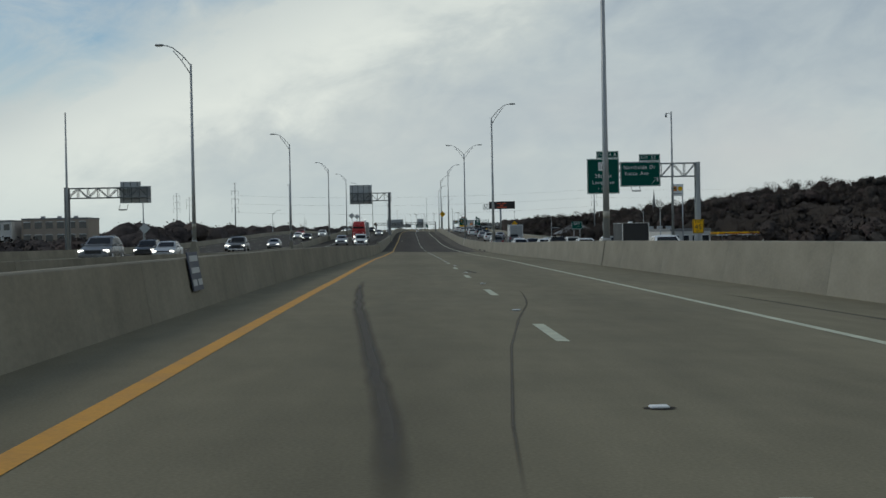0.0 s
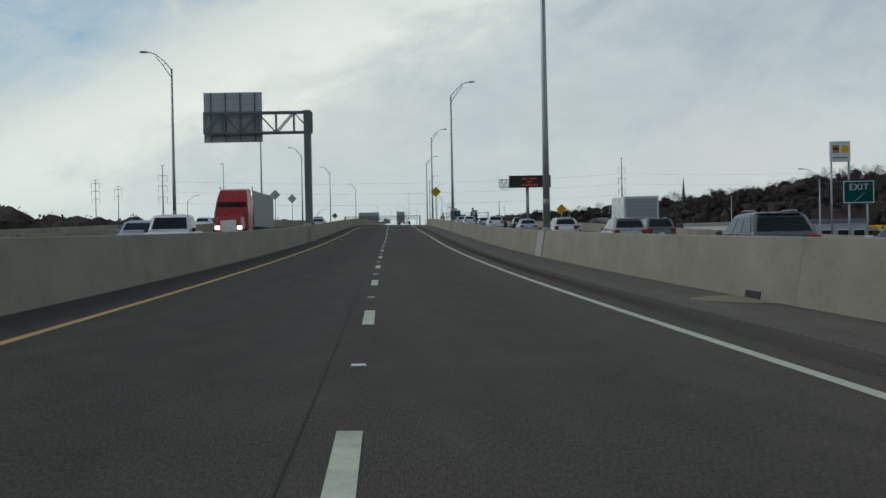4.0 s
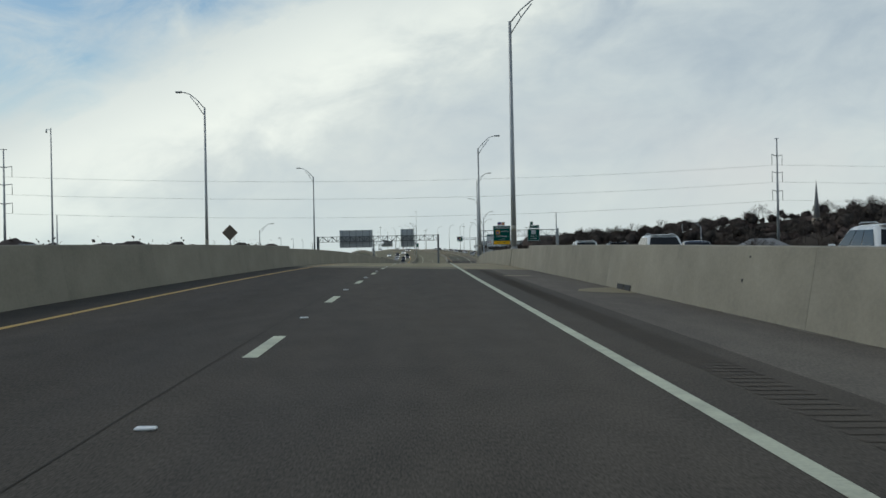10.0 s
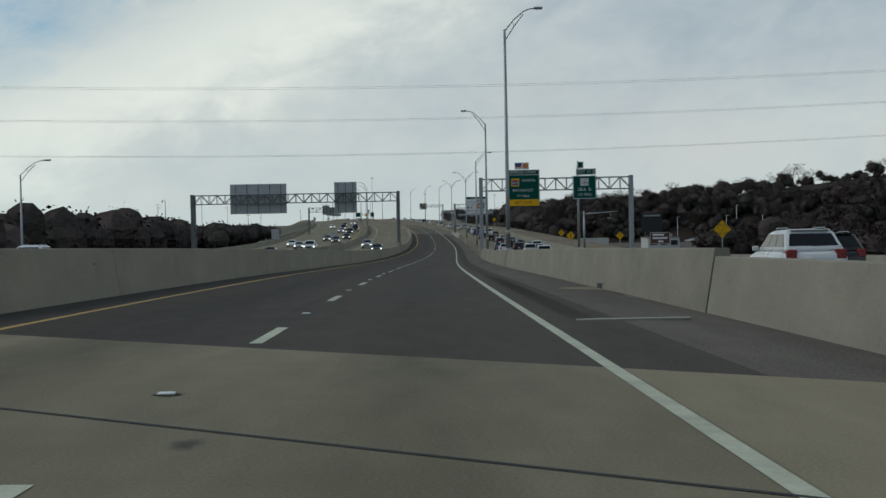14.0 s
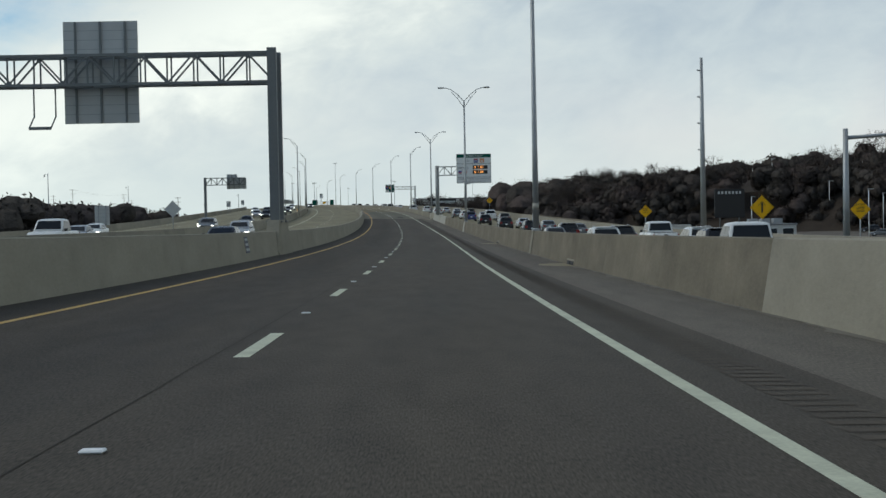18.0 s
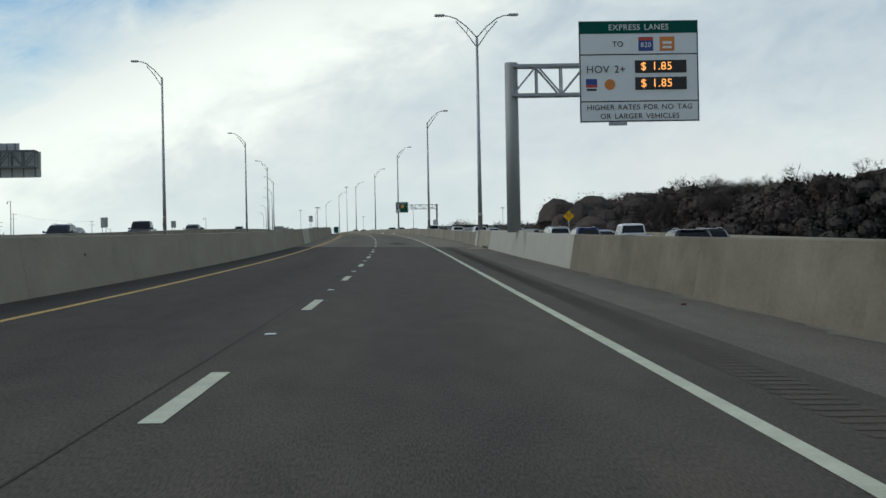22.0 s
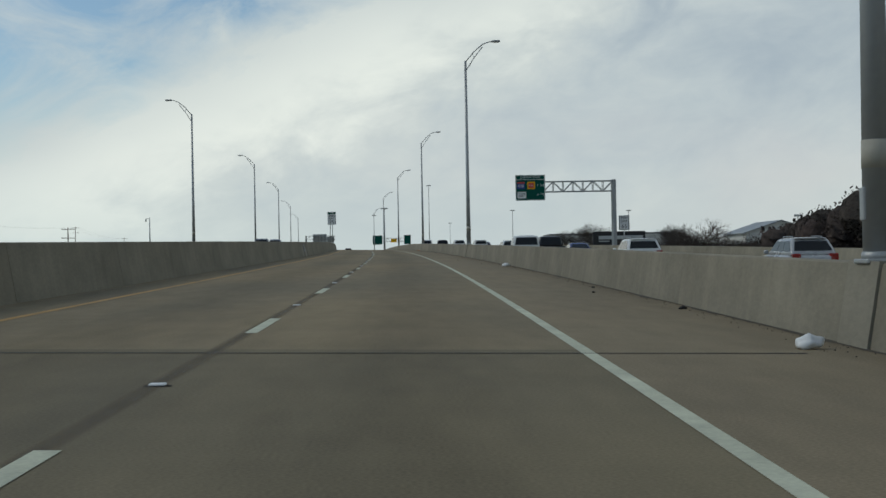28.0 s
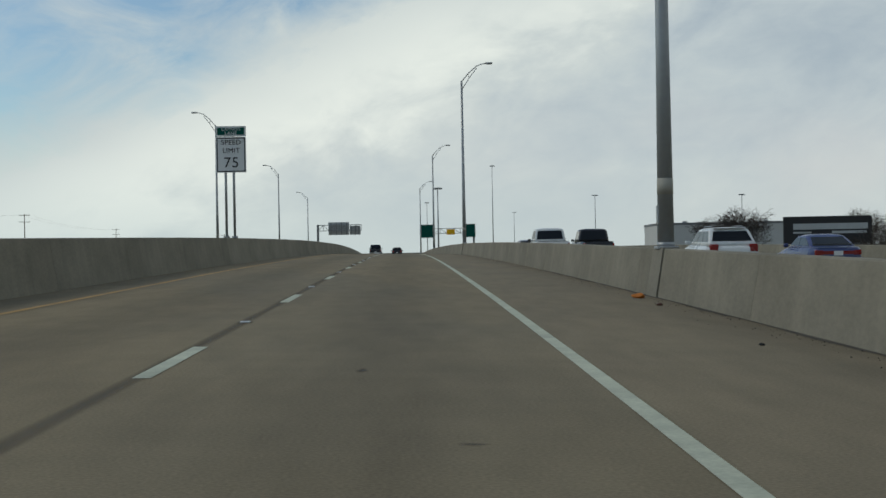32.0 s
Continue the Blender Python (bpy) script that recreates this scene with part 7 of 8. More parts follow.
box("panel", 0, 7.7, 0, 0.25, -1.5, 0.9, M_WALL, wall, 0.02)
box("coping", -0.05, 7.7, -0.05, 0.3, 0.9, 1.0, M_SIGNWHITE, wall, 0.01)
for y, lat, top in ((760, -70, 11.0), (930, -75, 12.5), (1105, -40, 12.5), (640, -62, 10.0)):
    bare_mast(y, lat, top, "slender grey pole far across the opposing lanes", 0.12)
wires_from = [wood_pole(1250, -130, 19.6), wood_pole(1425, -114, 20.0), wood_pole(1330, -150, 18.0), wood_pole(1600, -120, 18.5), wood_pole(1180, -70, 13.0), wood_pole(1500, -60, 13.5)]
for a, b in ((wires_from[0], wires_from[1]), (wires_from[1], wires_from[3])):
    for dx in (-1.4, 1.4):
        pts = [(a[0] * (1 - k / 10) + b[0] * k / 10 + dx, a[1] * (1 - k / 10) + b[1] * k / 10, a[2] * (1 - k / 10) + b[2] * k / 10 - 0.4 - 4 * 1.5 * (k / 10) * (1 - k / 10)) for k in range(11)]
        tagged(new("power_line", tube_mesh("power_line", pts, [0.013] * 11, M_WIRE, 5)), "thin overhead wire between wooden poles", "cable", "overhead wires")
# poles with wires on the hill
for y, lat in ((1070, 104), (1074, 107)):
    x, y, z = on_ground(y, lat)
    wood_pole(y, lat, 17.6, "wooden utility pole above the hillside trees")


def high_mast(x, y, top, base):
    t = thing("high_mast_lamp", pose(x, y, base), "high-mast lamp with a ring of floodlights", "high-mast lamp", "high-mast lamps")
    H = top - base
    tube("shaft", [(0, 0, 0), (0, 0, H)], [0.32, 0.14], M_GALV, t, 10)
    tube("ring", [(0, 0, H - 0.2), (0, 0, H)], [1.0, 1.0], M_DARKSTEEL, t, 12)
    for k in range(6):
        a = k * math.pi / 3
        box("floodlight", math.cos(a) * 1.2 - 0.28, math.cos(a) * 1.2 + 0.28, math.sin(a) * 1.2 - 0.28, math.sin(a) * 1.2 + 0.28, H - 0.55, H - 0.1, M_LAMP, t, 0.03)


for x, y, top, base in ((6.0, 1425, 25.5, 0.0), (23.0, 1750, 52.0, 0.0), (75.0, 1700, 33.0, -4.0), (140.0, 1650, 30.0, -4.0), (-20.0, 1900, 38.0, -4.0), (40, 2100, 36, -4)):
    high_mast(x, y, top, base)


# ---- buildings ----
def building(name, x0, x1, y0, y1, z0, z1, wall, label, floors=1, bays=6, parapet=0.5, face="south", group=""):
    b = thing(name, pose((x0 + x1) / 2, (y0 + y1) / 2, z0), label, "building", group)
    w, d, h = (x1 - x0) / 2, (y1 - y0) / 2, z1 - z0
    box("wall", -w, w, -d, d, -0.5, h, wall, b, 0.02)
    box("roof", -w - 0.15, w + 0.15, -d - 0.15, d + 0.15, h, h + parapet, M_ROOF, b, 0.02)
    fh = h / floors
    for f in range(floors):
        for i in range(bays):
            x = -w + (i + 0.5) * 2 * w / bays
            win = box("window", x - 0.32 * 2 * w / bays, x + 0.32 * 2 * w / bays, -d - 0.03, -d + 0.02, f * fh + fh * 0.3, f * fh + fh * 0.8, M_WINDOW, b)
            box("frame", x - 0.34 * 2 * w / bays, x + 0.34 * 2 * w / bays, -d - 0.06, -d - 0.03, f * fh + fh * 0.8, f * fh + fh * 0.84, M_SIGNWHITE, win)
    for i in range(3):
        box("roof_unit", -w * 0.6 + i * w * 0.5, -w * 0.6 + i * w * 0.5 + 1.6, -0.8, 0.8, h + parapet, h + parapet + 0.9, M_GALV, b, 0.03)
    return b


building("apartment_building", -196, -163, 352, 372, -5, 10.0, M_WALL, "pale three-storey apartment block with a flat roof", 3, 9, 0.6)
building("apartment_building", -160, -133, 356, 376, -5, 10.6, M_WALL2, "tan three-storey apartment block with balconies", 3, 6, 0.6)
building("warehouse", 80, 138, 1480, 1520, -2, 13.3, M_WALL, "long pale warehouse with a flat roof", 1, 0, 0.8)
# pale gabled hall with a metal roof
b = thing("hall", pose(154.0, 1370.0, 0.0), "pale gabled hall with a light metal roof", "building")
part("wall", slab([[(-13, -20, -1), (14, -20, -1), (14, 20, -1), (-13, 20, -1)], [(-13, -20, 11.0), (14, -20, 11.0), (14, 20, 11.0), (-13, 20, 11.0)]]), M_WALL, b)
for k, (xa, xb) in enumerate(((-14.0, 0.0), (15.0, 0.0))):
    part("roof", slab([[(xa, -20.6, 10.7), (xb, -20.6, 15.2), (xb, 20.6, 15.2), (xa, 20.6, 10.7)], [(xa, -20.6, 11.0), (xb, -20.6, 15.6), (xb, 20.6, 15.6), (xa, 20.6, 11.0)]]), M_GALV, b, "light metal roof slope")
part("gable", slab([[(-13, -19.9, 11.0), (14, -19.9, 11.0), (0, -19.9, 15.1)], [(-13, -19.6, 11.0), (14, -19.6, 11.0), (0, -19.6, 15.1)]]), M_WALL, b)
# floodlight pole by the hall
b = thing("floodlight_pole", pose(159.0, 1345.0, 0.0), "pole with a cluster of floodlights", "light pole")
tube("pole", [(0, 0, -0.5), (0, 0, 16.6)], 0.16, M_GALV, b, 8)
for dx in (-1.0, 0.0, 1.0):
    box("floodlight", dx - 0.4, dx + 0.4, -0.3, 0.3, 16.5, 17.3, M_LAMP, b, 0.05)
building("shed", 88, 97, 705, 715, -5, -2.2, M_WALL, "small white flat-roofed building by the frontage road", 1, 3, 0.3)
building("house", -150, -138, 520, 532, -5, -0.5, M_WALL, "small white house among the trees", 1, 3, 0.5)
# black sign board with pale lettering above the frontage road
x, y, z = on_ground(757, 70.8)
b = thing("sign_board", pose(97.1, 757, z), "black sign board with pale writing on two posts", "sign board")
box("face", 0.0, 6.6, -0.15, 0.15, -0.9 - z, 5.2 - z, M_BLACK, b, 0.03, "black board face")
bars(b, [(0.7 + i * 0.78, 1.15 + i * 0.78, 4.45 - z, 0.55) for i in range(7)], M_SIGNBACK, -0.18)
for k in (1.2, 5.4):
    tube("post", [(k, 0.2, -0.4), (k, 0.2, 5.0 - z)], 0.16, M_DARKSTEEL, b, 8)
# grey hip-roofed house beside the frontage road
b = thing("house", pose(78.0, 456.0, -5.0), "pale house with a wide grey hipped roof", "house")
box("wall", -9, 9, -6, 6, -0.5, 5.6, M_WALL2, b, 0.03)
part("roof", slab([[(-10.5, -7.4, 5.6), (10.5, -7.4, 5.6), (10.5, 7.4, 5.6), (-10.5, 7.4, 5.6)], [(-2.2, -0.3, 10.2), (2.2, -0.3, 10.2), (2.2, 0.3, 10.2), (-2.2, 0.3, 10.2)]]), M_ROOF, b, "grey shingle roof")
for k in (-6.0, -2.0, 2.0, 6.0):
    w = box("window", k - 0.8, k + 0.8, -6.04, -5.98, 1.4, 3.4, M_WINDOW, b)
    box("frame", k - 0.9, k + 0.9, -6.08, -6.04, 3.4, 3.55, M_SIGNWHITE, w)
# black billboard
x, y, z = 71.4, 1230.0, ground_z(71.4, 1230.0)
b = thing("billboard", pose(x, y, z), "wide black billboard with white lettering bars", "billboard")
box("face", 0.0, 14.6, -0.2, 0.3, 10.4 - z - 4.6, 10.4 - z, M_BLACK, b, 0.03, "black billboard face")
bars(b, [(1.6, 13.9, 10.4 - z - 1.7, 1.0), (1.6, 4.6, 10.4 - z - 2.7, 0.3), (8.0, 13.8, 10.4 - z - 2.7, 0.45)], M_SIGNBACK, -0.23)
for k in (2.5, 7.3, 12.0):
    tube("post", [(k, 0.3, -0.4), (k, 0.3, 10.4 - z - 1.0)], 0.2, M_DARKSTEEL, b, 8)
# price pylon of the filling station
x, y, z = on_ground(151, 67)
b = thing("price_pylon", pose(x, y, z), "white filling-station sign panel on two steel posts", "sign pylon")
top = 13.6 - z
box("panel_case", 0.0, 3.1, -0.3, 0.3, top - 3.1, top, M_SIGNWHITE, b, 0.04)
box("mark", 0.35, 1.35, -0.34, -0.3, top - 1.8, top - 0.6, M_ORANGE, b)
box("mark", 0.45, 1.25, -0.36, -0.34, top - 1.3, top - 0.95, M_GREEN, b)
part("mark", (lambda q: (bmesh.ops.create_circle(q, cap_ends=True, radius=0.6, segments=24), q)[1])(bmesh.new()), M_SIGNYELLOW, b, "", pose(2.25, -0.34, top - 1.2, 90))
bars(b, [(0.4, 2.7, top - 2.5, 0.3)], M_GALV, -0.33)
for k in (0.2, 2.9):
    tube("post", [(k, 0, -0.4), (k, 0, top)], 0.16, M_GALV, b, 8)
x, y, z = on_ground(189, 95.1)
b = thing("filling_station", pose(x, y, z), "filling-station canopy with yellow and red fascia", "filling station")
box("canopy_roof", -8.8, 8.8, -5, 5, 5.0, 5.35, M_SIGNWHITE, b, 0.03)
box("fascia", -8.9, 8.9, -5.1, 5.1, 5.35, 6.0, M_SIGNYELLOW, b, 0.02)
box("fascia_stripe", -8.92, 8.92, -5.12, -5.1, 5.38, 5.55, M_RED, b)
for k in (-6, 0, 6):
    for j in (-3, 3):
        tube("column", [(k, j, -0.3), (k, j, 5.05)], 0.22, M_SIGNWHITE, b, 8)
building("shop", 72.5, 84, 186, 286, -5, 1.2, M_WALL, "long low white shop beside the filling station", 1, 4, 0.8)
# church spire on the hill
x, y, z = on_ground(661, 128.7)
b = thing("church_spire", pose(x, y, z), "slender grey church spire above the trees", "spire")
tube("spire", [(0, 0, 27.5 - z - 14), (0, 0, 27.5 - z)], [1.3, 0.03], M_ROOF, b, 8)
box("tower", -1.5, 1.5, -1.5, 1.5, -0.5, 27.5 - z - 13.9, M_WALL2, b, 0.03)
# parking lamps by the frontage road
first = None
for i, (y, lat) in enumerate(((802, 93), (868, 121), (818, 119), (708, 86), (776, 116))):
    x, y, z = on_ground(y, lat)
    if first:
        copy_thing(first, pose(x, y, z))
    else:
        first = thing("parking_lamp", pose(x, y, z), "pale slim lamp post beside the frontage road", "street lamp", "parking lamps")
        tube("shaft", [(0, 0, -0.3), (0, 0, 9.2)], [0.11, 0.08], M_SIGNWHITE, first, 8)
        box("lamp_head", -0.2, 0.9, -0.15, 0.15, 9.15, 9.3, M_LAMP, first, 0.02)
# parking lot at the foot of the hill
lot_y, lot_x = np.linspace(654, 806, 51), np.linspace(60, 118, 16)
vs = [(road_x(y) + la, y, ground_z(road_x(y) + la, y) + 0.22) for y in lot_y for la in lot_x]
fs = [(j * 16 + i, j * 16 + i + 1, j * 16 + i + 17, j * 16 + i + 16) for j in range(50) for i in range(15)]
tagged(new("parking_lot", mesh_from("parking_lot", vs, fs, M_ASPHALT_SHOULDER, True, [(la, y) for y in lot_y for la in lot_x])), "grey asphalt parking lot at the foot of the wooded hill", "parking lot", kind="structure")
for y, lat, kind, colour in ((712, 98, "suv", "white"), (730, 97, "sedan", "grey"), (774, 112, "suv", "black"), (798, 97, "sedan", "white")):
    x, y, z = on_ground(y, lat)
    o = copy_thing(MADE[(kind, colour, False)], pose(x, y, z + 0.24, 0, 0, 75))
    tagged(o, "%s %s parked on the lot below the hill" % (colour, kind), "car", "cars on the parking lot")
# frontage road
fr = tagged(new("road_frontage", mesh_from("road_frontage", [v for y in np.linspace(-340, 760, 100) for v in ((road_x(y) + 47.5, y, ground_z(road_x(y) + 47.5, y) + 0.10), (road_x(y) + 55, y, ground_z(road_x(y) + 55, y) + 0.12))], [(2 * i, 2 * i + 1, 2 * i + 3, 2 * i + 2) for i in range(99)], M_DECK)), "frontage road below the highway", "road", kind="structure")

# ---- small things on and beside the road ----
# drain openings at the foot of the barrier, each with a pale apron
drain = None
for y, n in ((-54.0, 3), (-45.0, 3), (-33.0, 1), (58.0, 1), (198.6, 2), (353.3, 1), (423, 1), (512.0, 2), (557.3, 2), (697.0, 4)):
    p = spot(y, RIGHT_FACE, lean(RIGHT_FACE))
    d = thing("drain_inlet", pose(p.x, p.y, p.z, 0, 0, heading(y)) @ Matrix.Rotation(radians(grade(y)), 4, "X"), "dark drain slots in a pale patched barrier foot", "drain", "barrier drains")
    tilt = Matrix.Rotation(radians(10.2), 4, "Y")
    box("patch", -0.006, 0.1, -0.12, n * 1.1 + 0.02, 0.0, 0.20, M_BARRIER, d, 0.004, "cast concrete hood over the slots", tilt)
    # solid black boxes: the shade inside the openings is put into their colour
    for k in range(n):
        box("slot", -0.022, 0.08, k * 1.1, k * 1.1 + 0.95, 0.004, 0.135, M_GAP, d, m=tilt)
    ln = n * 1.1
    vs = [(-0.02, -1.3, 0.007), (-0.5, -1.0, 0.017), (-1.0, -0.45, 0.027), (-1.2, 0.1, 0.031), (-1.0, ln * 0.7, 0.027), (-0.5, ln + 0.3, 0.017), (-0.02, ln + 0.6, 0.007)]
    part_mesh("apron", mesh_from("apron", vs, [tuple(reversed(range(7)))], M_DECK_SHOULDER), d, None, "pale lens-shaped concrete apron")
# dark form-tie plugs in the barrier faces
plug_bm = box_bm(-0.02, 0.006, -0.045, 0.045, -0.045, 0.045, 0.006)
plug_me = bpy.data.meshes.new("plug")
plug_bm.to_mesh(plug_me), plug_bm.free()
plug_me.materials.append(M_RUMBLE)
for y, side, h in ((-148.1, -1, 0.63), (143.5, -1, 0.7), (347.0, -1, 0.7), (466.3, -1, 0.76), (646.0, -1, 0.66), (766.7, -1, 0.61), (950.8, 1, 0.45), (646.7, 1, 0.63), (187.8, 1, 0.88), (188.1, 1, 0.52), (79.5, 1, 0.64), (142.4, 1, 0.64), (466.4, 1, 0.63), (768.3, 1, 0.44)):
    face = (LEFT_FACE - 0.30) if side < 0 else (RIGHT_FACE + 0.30)
    out = 0.30 - 0.178 * max(h + drop(face, y), 0.0)
    p = spot(y, face - side * out, lean(face) + h)
    part_mesh("form_tie_plug", plug_me, barrier_left if side < 0 else barrier_right, pose(p.x, p.y, p.z, 0, 0, heading(y) + (0 if side < 0 else 180)))
# blue distance plates on the median barrier
for y in (-186.3, 161.6, 518.6, 948.0):
    p = spot(y, LEFT_FACE, lean(LEFT_FACE))
    d = thing("barrier_plate", pose(p.x - 0.005, p.y, p.z, 0, 0, heading(y)) @ Matrix.Rotation(radians(-10.2), 4, "Y"), "dark navy plate with white blocks on the median barrier", "marker plate", "barrier plates")
    box("plate", 0.0, 0.02, -0.5, 0.5, 0.30, 0.92, M_NAVY, d)
    for z0, z1 in ((0.77, 0.86), (0.58, 0.67)):
        box("writing_bar", 0.02, 0.028, -0.38, 0.38, z0, z1, M_GALV, d)
    for a, b2 in ((-0.45, -0.08), (0.05, 0.45)):
        box("writing_bar", 0.02, 0.028, a, b2, 0.38, 0.48, M_GALV, d)
# pale mortar repairs on the median barrier
for y, w in ((949.3, 1.3), (945.6, 0.5), (722.0, 1.6)):
    p = spot(y, LEFT_FACE, lean(LEFT_FACE))
    d = thing("barrier_repair", pose(p.x, p.y, p.z, 0, 0, heading(y)) @ Matrix.Rotation(radians(-10.2), 4, "Y"), "pale mortar repair strip on the median barrier", "repair patch", "barrier repairs")
    box("mortar", -0.05, 0.006, 0, w, 0.02, 1.04, M_MORTAR, d, 0.003)
# rubber marks on the first deck
for pts in (((-203.5, -1.72, 0.13), (-200, -1.8, 0.13), (-196, -2.0, 0.13), (-191, -2.25, 0.14), (-186, -2.5, 0.14), (-178, -2.8, 0.12), (-168, -3.0, 0.08)), ((-203, -1.2, 0.02), (-200, -1.05, 0.02), (-194, -0.62, 0.02), (-189, -0.15, 0.028), (-185, 0.3, 0.026), (-183.2, 0.44, 0.024), (-181, 0.57, 0.02), (-175.8, 0.82, 0.01)), ((-196, 5.2, 0.09), (-188, 4.9, 0.08), (-178, 4.6, 0.05)), ((-163.2, 0.46, 0.12), (-161, 0.36, 0.11), (-158, 0.27, 0.05)), ((-126, -0.10, 0.11), (-123.5, -0.04, 0.085), (-121.3, 0.0, 0.05))):
    vs, fs, dense = [], [], []
    for a, b2 in zip(pts, pts[1:]):
        for k in range(5):
            f = k / 5
            dense.append([a[i] * (1 - f) + b2[i] * f for i in range(3)])
    for y, lat, w in dense:
        w *= 1 + 0.35 * noise.noise(Vector((y * 1.3, lat, 0)))
        for s in (-1, 1):
            vs.append((road_x(y) + lat + s * w, y, road_z(y) + lean(lat) + 0.004))
    fs = [(2 * i, 2 * i + 1, 2 * i + 3, 2 * i + 2) for i in range(len(dense) - 1)]
    part_mesh("rubber_mark", mesh_from("rubber_mark", vs, fs, M_TYREMARK, False, [(k % 2, k // 2 / (len(dense) - 1)) for k in range(len(vs))]), road, None, "dark tyre rubber mark")
# sealed crack along the lane joint of the asphalt, beside the dashes
for a, b2 in ((-58, 230), (336, 702)):
    vs = []
    ys = np.arange(a, b2, 1.5)
    for y in ys:
        o = -0.28 + 0.02 * noise.noise(Vector((y * 0.4, 0, 1)))
        w = 0.006 + 0.010 * abs(noise.noise(Vector((y * 0.23, 4, 1))))
        vs += [(road_x(y) + o - w, y, road_z(y) + 0.009), (road_x(y) + o + w, y, road_z(y) + 0.009)]
    part_mesh("lane_seam", mesh_from("lane_seam", vs, [(2 * i, 2 * i + 1, 2 * i + 3, 2 * i + 2) for i in range(len(ys) - 1)], M_GROOVE), road, None, "dark sealed lane seam")
vs = []
ys = np.arange(794, 1400, 1.5)
for y in ys:
    w = 0.11 + 0.05 * noise.noise(Vector((y * 0.3, 2, 1)))
    vs += [(road_x(y) - 0.05 - w, y, road_z(y) + 0.003), (road_x(y) - 0.05 + w, y, road_z(y) + 0.003)]
part_mesh("lane_seam", mesh_from("lane_seam", vs, [(2 * i, 2 * i + 1, 2 * i + 3, 2 * i + 2) for i in range(len(ys) - 1)], M_SEAM, False, [(k % 2, 0.5) for k in range(len(vs))]), road, None, "stained lane seam")
# oil stains
for i, (y, lat, ln, wd) in enumerate(((327.7, 0.02, 0.25, 0.1), (325.1, 0.57, 0.35, 0.12), (966.9, 2.28, 0.11, 0.05), (716.9, 1.55, 6.0, 0.9), (-81.3, 0.05, 0.35, 0.25), (1009.2, 1.71, 0.22, 0.07), (1005.2, 2.46, 0.06, 0.1))):
    vs = []
    for k in range(22):
        a = k * 2 * math.pi / 22
        q = 1 + 0.5 * noise.noise(Vector((math.cos(a) * 1.4, math.sin(a) * 1.4, i * 3.1)))
        yy, la = y + math.cos(a) * ln * q, lat + math.sin(a) * wd * q
        vs.append((road_x(yy) + la, yy, road_z(yy) + lean(la) + 0.0045))
    vs.append((road_x(y) + lat, y, road_z(y) + lean(lat) + 0.0046))
    part_mesh("oil_stain", mesh_from("oil_stain", vs, [((k + 1) % 22, k, 22) for k in range(22)], M_STAIN, False, [(k == 22, 0) for k in range(23)]), road, None, "dark ragged oil stain")
# scrapes across the worn edge line
for y, lat in ((973.6, 3.58), (968.7, 3.63), (967.1, 3.59)):
    vs = [(road_x(y + dy) + lat + dx, y + dy, road_z(y + dy) + lean(lat) + 0.0065) for dx, dy in ((-0.06, -0.05), (0.06, 0.25), (0.06, 0.31), (-0.06, 0.02))]
    part_mesh("line_scrape", mesh_from("line_scrape", vs, [(0, 1, 2, 3)], M_GROOVE), road, None, "dark scrape across the line")
plank = thing("plank", stand(337.7, 5.04, lean(5.5) + 0.01), "pale flat board lying across the shoulder", "debris")
box("board", -0.85, 0.85, -0.09, 0.09, -0.005, 0.03, M_CURB, plank, 0.004)
# pale patch in the shoulder before the second deck
part_mesh("concrete_patch", mesh_from("concrete_patch", [(road_x(y) + la, y, road_z(y) + lean(la) + 0.004) for y, la in ((214.4, 4.65), (214.3, 5.6), (215.4, 5.6), (215.5, 4.65))], [(0, 1, 2, 3)], M_DECK_SHOULDER), road, None, "pale concrete patch")
# milled rumble grooves on the asphalt shoulder
vs, fs = [], []
for a, b2 in ((-56, 226), (338, 700)):
    y = a
    while y < b2:
        k = len(vs)
        for yy, lat in ((y, 4.12), (y, 4.55), (y + 0.16, 4.55), (y + 0.16, 4.12)):
            vs.append((road_x(yy) + lat, yy, road_z(yy) + lean(lat) + 0.004))
        vs.append((road_x(y) + 4.33, y + 0.08, road_z(y) + lean(4.33) + 0.0035))
        fs += [(k, k + 1, k + 4), (k + 1, k + 2, k + 4), (k + 2, k + 3, k + 4), (k + 3, k, k + 4)]
        y += 0.3
tagged(part_mesh("rumble_grooves", mesh_from("rumble_grooves", vs, fs, M_MILLED), road), "row of milled rumble grooves", kind="stuff")


# litter
def lump(name, y, lat, size, mat, label, category, seed, flat=0.5):
    bm = bmesh.new()
    bmesh.ops.create_icosphere(bm, subdivisions=3, radius=0.5)
    for v in bm.verts:
        k = 1 + 0.45 * noise.noise(v.co * 2.4 + Vector((seed, 0, 0)))
        v.co = Vector((v.co.x * size[0] * k, v.co.y * size[1] * k, max(v.co.z, -0.32) * size[2] * k))
    lo = min(v.co.z for v in bm.verts)
    for v in bm.verts:
        v.co.z -= lo
    me = bpy.data.meshes.new(name)
    bm.to_mesh(me), bm.free()
    me.materials.append(mat)
    me.polygons.foreach_set("use_smooth", [True] * len(me.polygons))
    o = tagged(new(name, me), label, category)
    o.matrix_world = stand(y, lat, lean(lat))
    return o


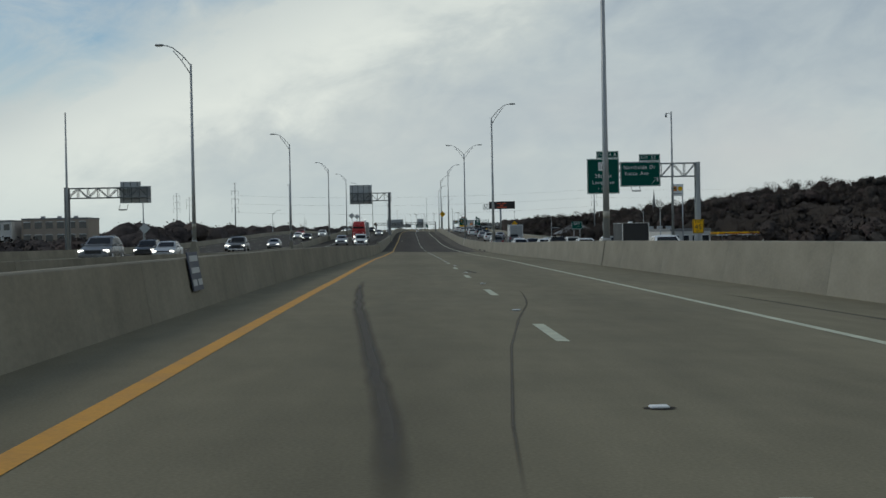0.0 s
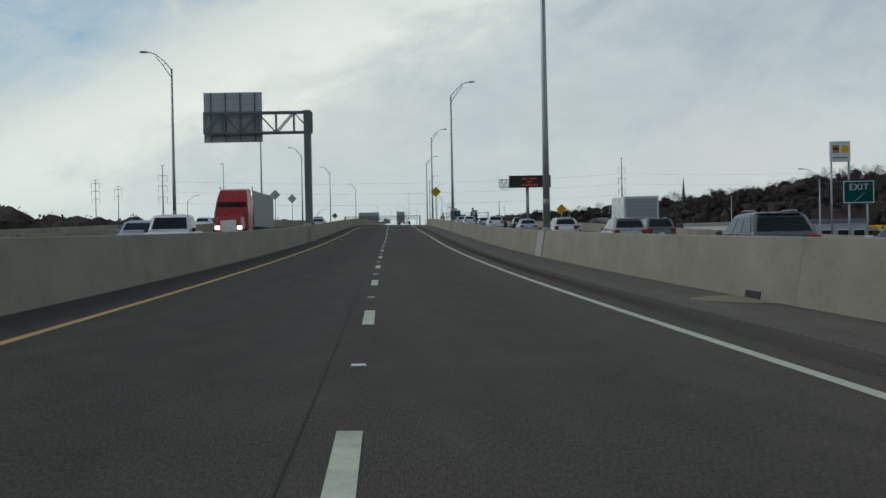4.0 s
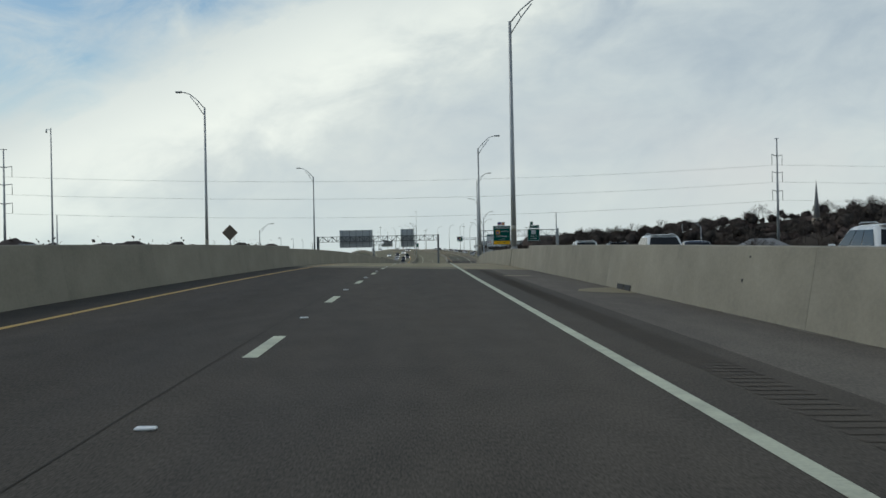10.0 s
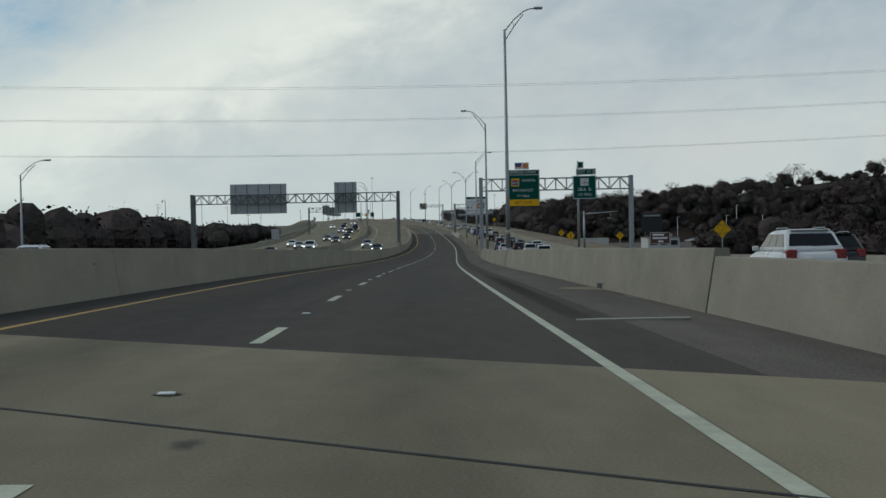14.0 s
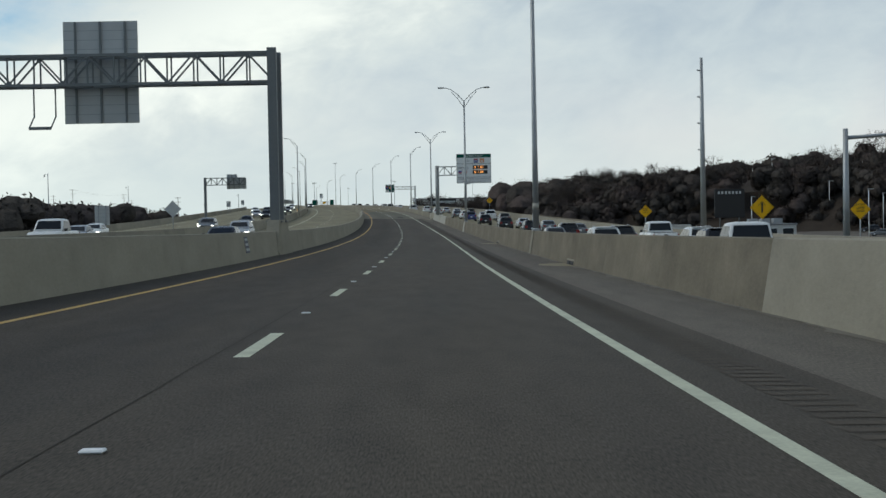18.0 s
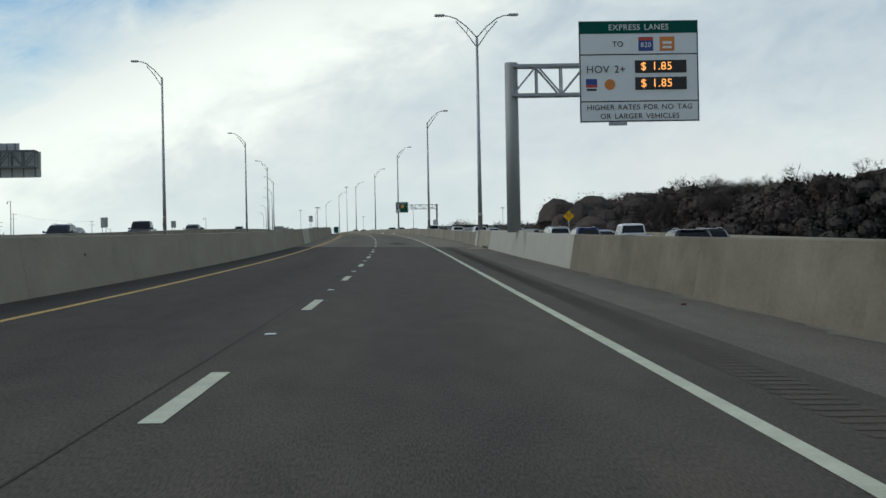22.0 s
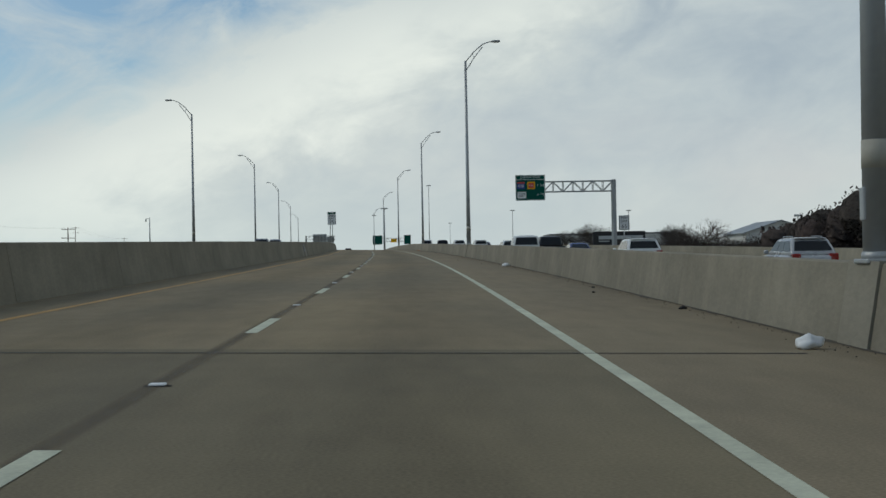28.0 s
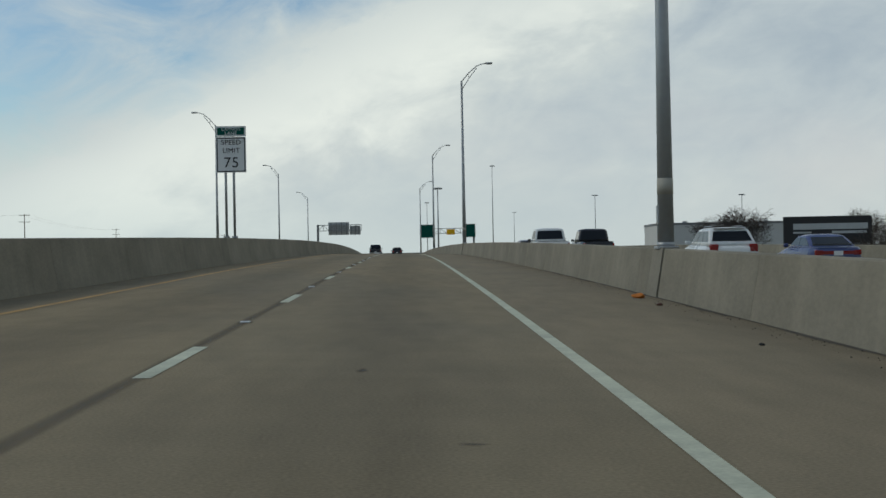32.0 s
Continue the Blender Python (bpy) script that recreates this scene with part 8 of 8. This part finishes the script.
lump("plastic_bag", 859.9, 6.0, (0.30, 0.20, 0.17), M_SIGNWHITE, "crumpled white plastic bag lying on the shoulder", "litter", 1)
lump("plastic_bag", 905.0, 6.2, (0.3, 0.25, 0.2), M_SIGNWHITE, "small white plastic bag by the barrier", "litter", 2)
for k, (y, lat) in enumerate(((267.9, -0.04), (266.95, 0.02))):
    lump("rubber_scrap", y, lat, (0.27 - 0.06 * k, 0.10, 0.025), M_RUMBLE, "flat black scrap of tyre rubber on the deck", "debris", 21 + k)
lump("rag", 39.5, -3.0, (0.22, 0.2, 0.12), M_CURB, "pale scrap of litter on the asphalt", "litter", 3)
for i, (y, lat, s) in enumerate(((1020, 6.1, 0.16), (1012, 5.7, 0.1), (986, 5.4, 0.09), (950, 6.0, 0.12), (912, 5.6, 0.1), (878, 6.2, 0.14), (300, 5.6, 0.12), (462.6, 5.3, 0.14), (458, 5.4, 0.1), (639, 5.9, 0.16), (868, 6.3, 0.2), (875, 5.8, 0.12), (171, 5.0, 0.14), (925, 5.1, 0.1))):
    lump("gravel_scrap", y, lat, (s * 0.6, s * 0.5, s * 0.3), M_RUMBLE if i % 3 else M_BROWN, "dark scrap of debris on the shoulder", "debris", 5 + i)
lump("cone_fragment", 1022.6, 6.2, (0.22, 0.16, 0.1), M_ORANGE, "orange plastic fragment beside the barrier", "litter", 33)
stick = thing("stick", stand(299.5, 5.9, lean(5.9) + 0.03), "long pale stick lying on the shoulder", "debris")
tube("wood", [(-0.45, -0.3, 0), (0.1, 0.02, 0.02), (0.7, 0.1, 0)], [0.011, 0.015, 0.011], M_CURB, stick, 6)
# grit along the foot of the right barrier on the last deck
r = np.random.default_rng(9)
vs, fs = [], []
for _ in range(2600):
    y, lat = r.uniform(795, 1120), RIGHT_FACE - abs(r.normal(0, 0.22))
    s = r.uniform(0.004, 0.014)
    c = Vector((road_x(y) + lat, y, road_z(y) + lean(lat)))
    k = len(vs)
    vs += [c + Vector((s, 0, 0)), c + Vector((-s * 0.6, s, 0)), c + Vector((-s * 0.6, -s, 0)), c + Vector((0, 0, s))]
    fs += [(k, k + 1, k + 3), (k + 1, k + 2, k + 3), (k + 2, k, k + 3)]
tagged(new("grit", mesh_from("grit", vs, fs, M_RUMBLE)), "dark grit and gravel along the barrier foot", "gravel", kind="stuff")

# dust and silt that gather at the foot of the barriers
for a, b, mt, wide, lab in ((345, 700, M_DUST, 0.24, "pale drifted dust at the barrier foot"), (-55, 226, M_DUST, 0.10, "pale drifted dust at the barrier foot"), (704, 956, M_SILT, 0.12, "dark damp silt at the barrier foot"), (960, 1044, M_SILT, 0.09, "dark damp silt at the barrier foot")):
    ys = np.arange(a, b, 0.3)
    vs = []
    for y in ys:
        w = max(0.0, wide * (0.35 + 0.9 * noise.noise(Vector((y * 0.35, a, 0))) + 0.6 * noise.noise(Vector((y * 1.7, a, 3)))))
        for lat in (RIGHT_FACE + 0.05, RIGHT_FACE - 0.02 - w):
            vs.append((road_x(y) + lat, y, road_z(y) + lean(lat) + 0.005))
    o = part_mesh("silt_strip", mesh_from("silt_strip", vs, [(2 * i, 2 * i + 2, 2 * i + 3, 2 * i + 1) for i in range(len(ys) - 1)], mt), road, None, lab)
    tagged(o, lab, kind="stuff")
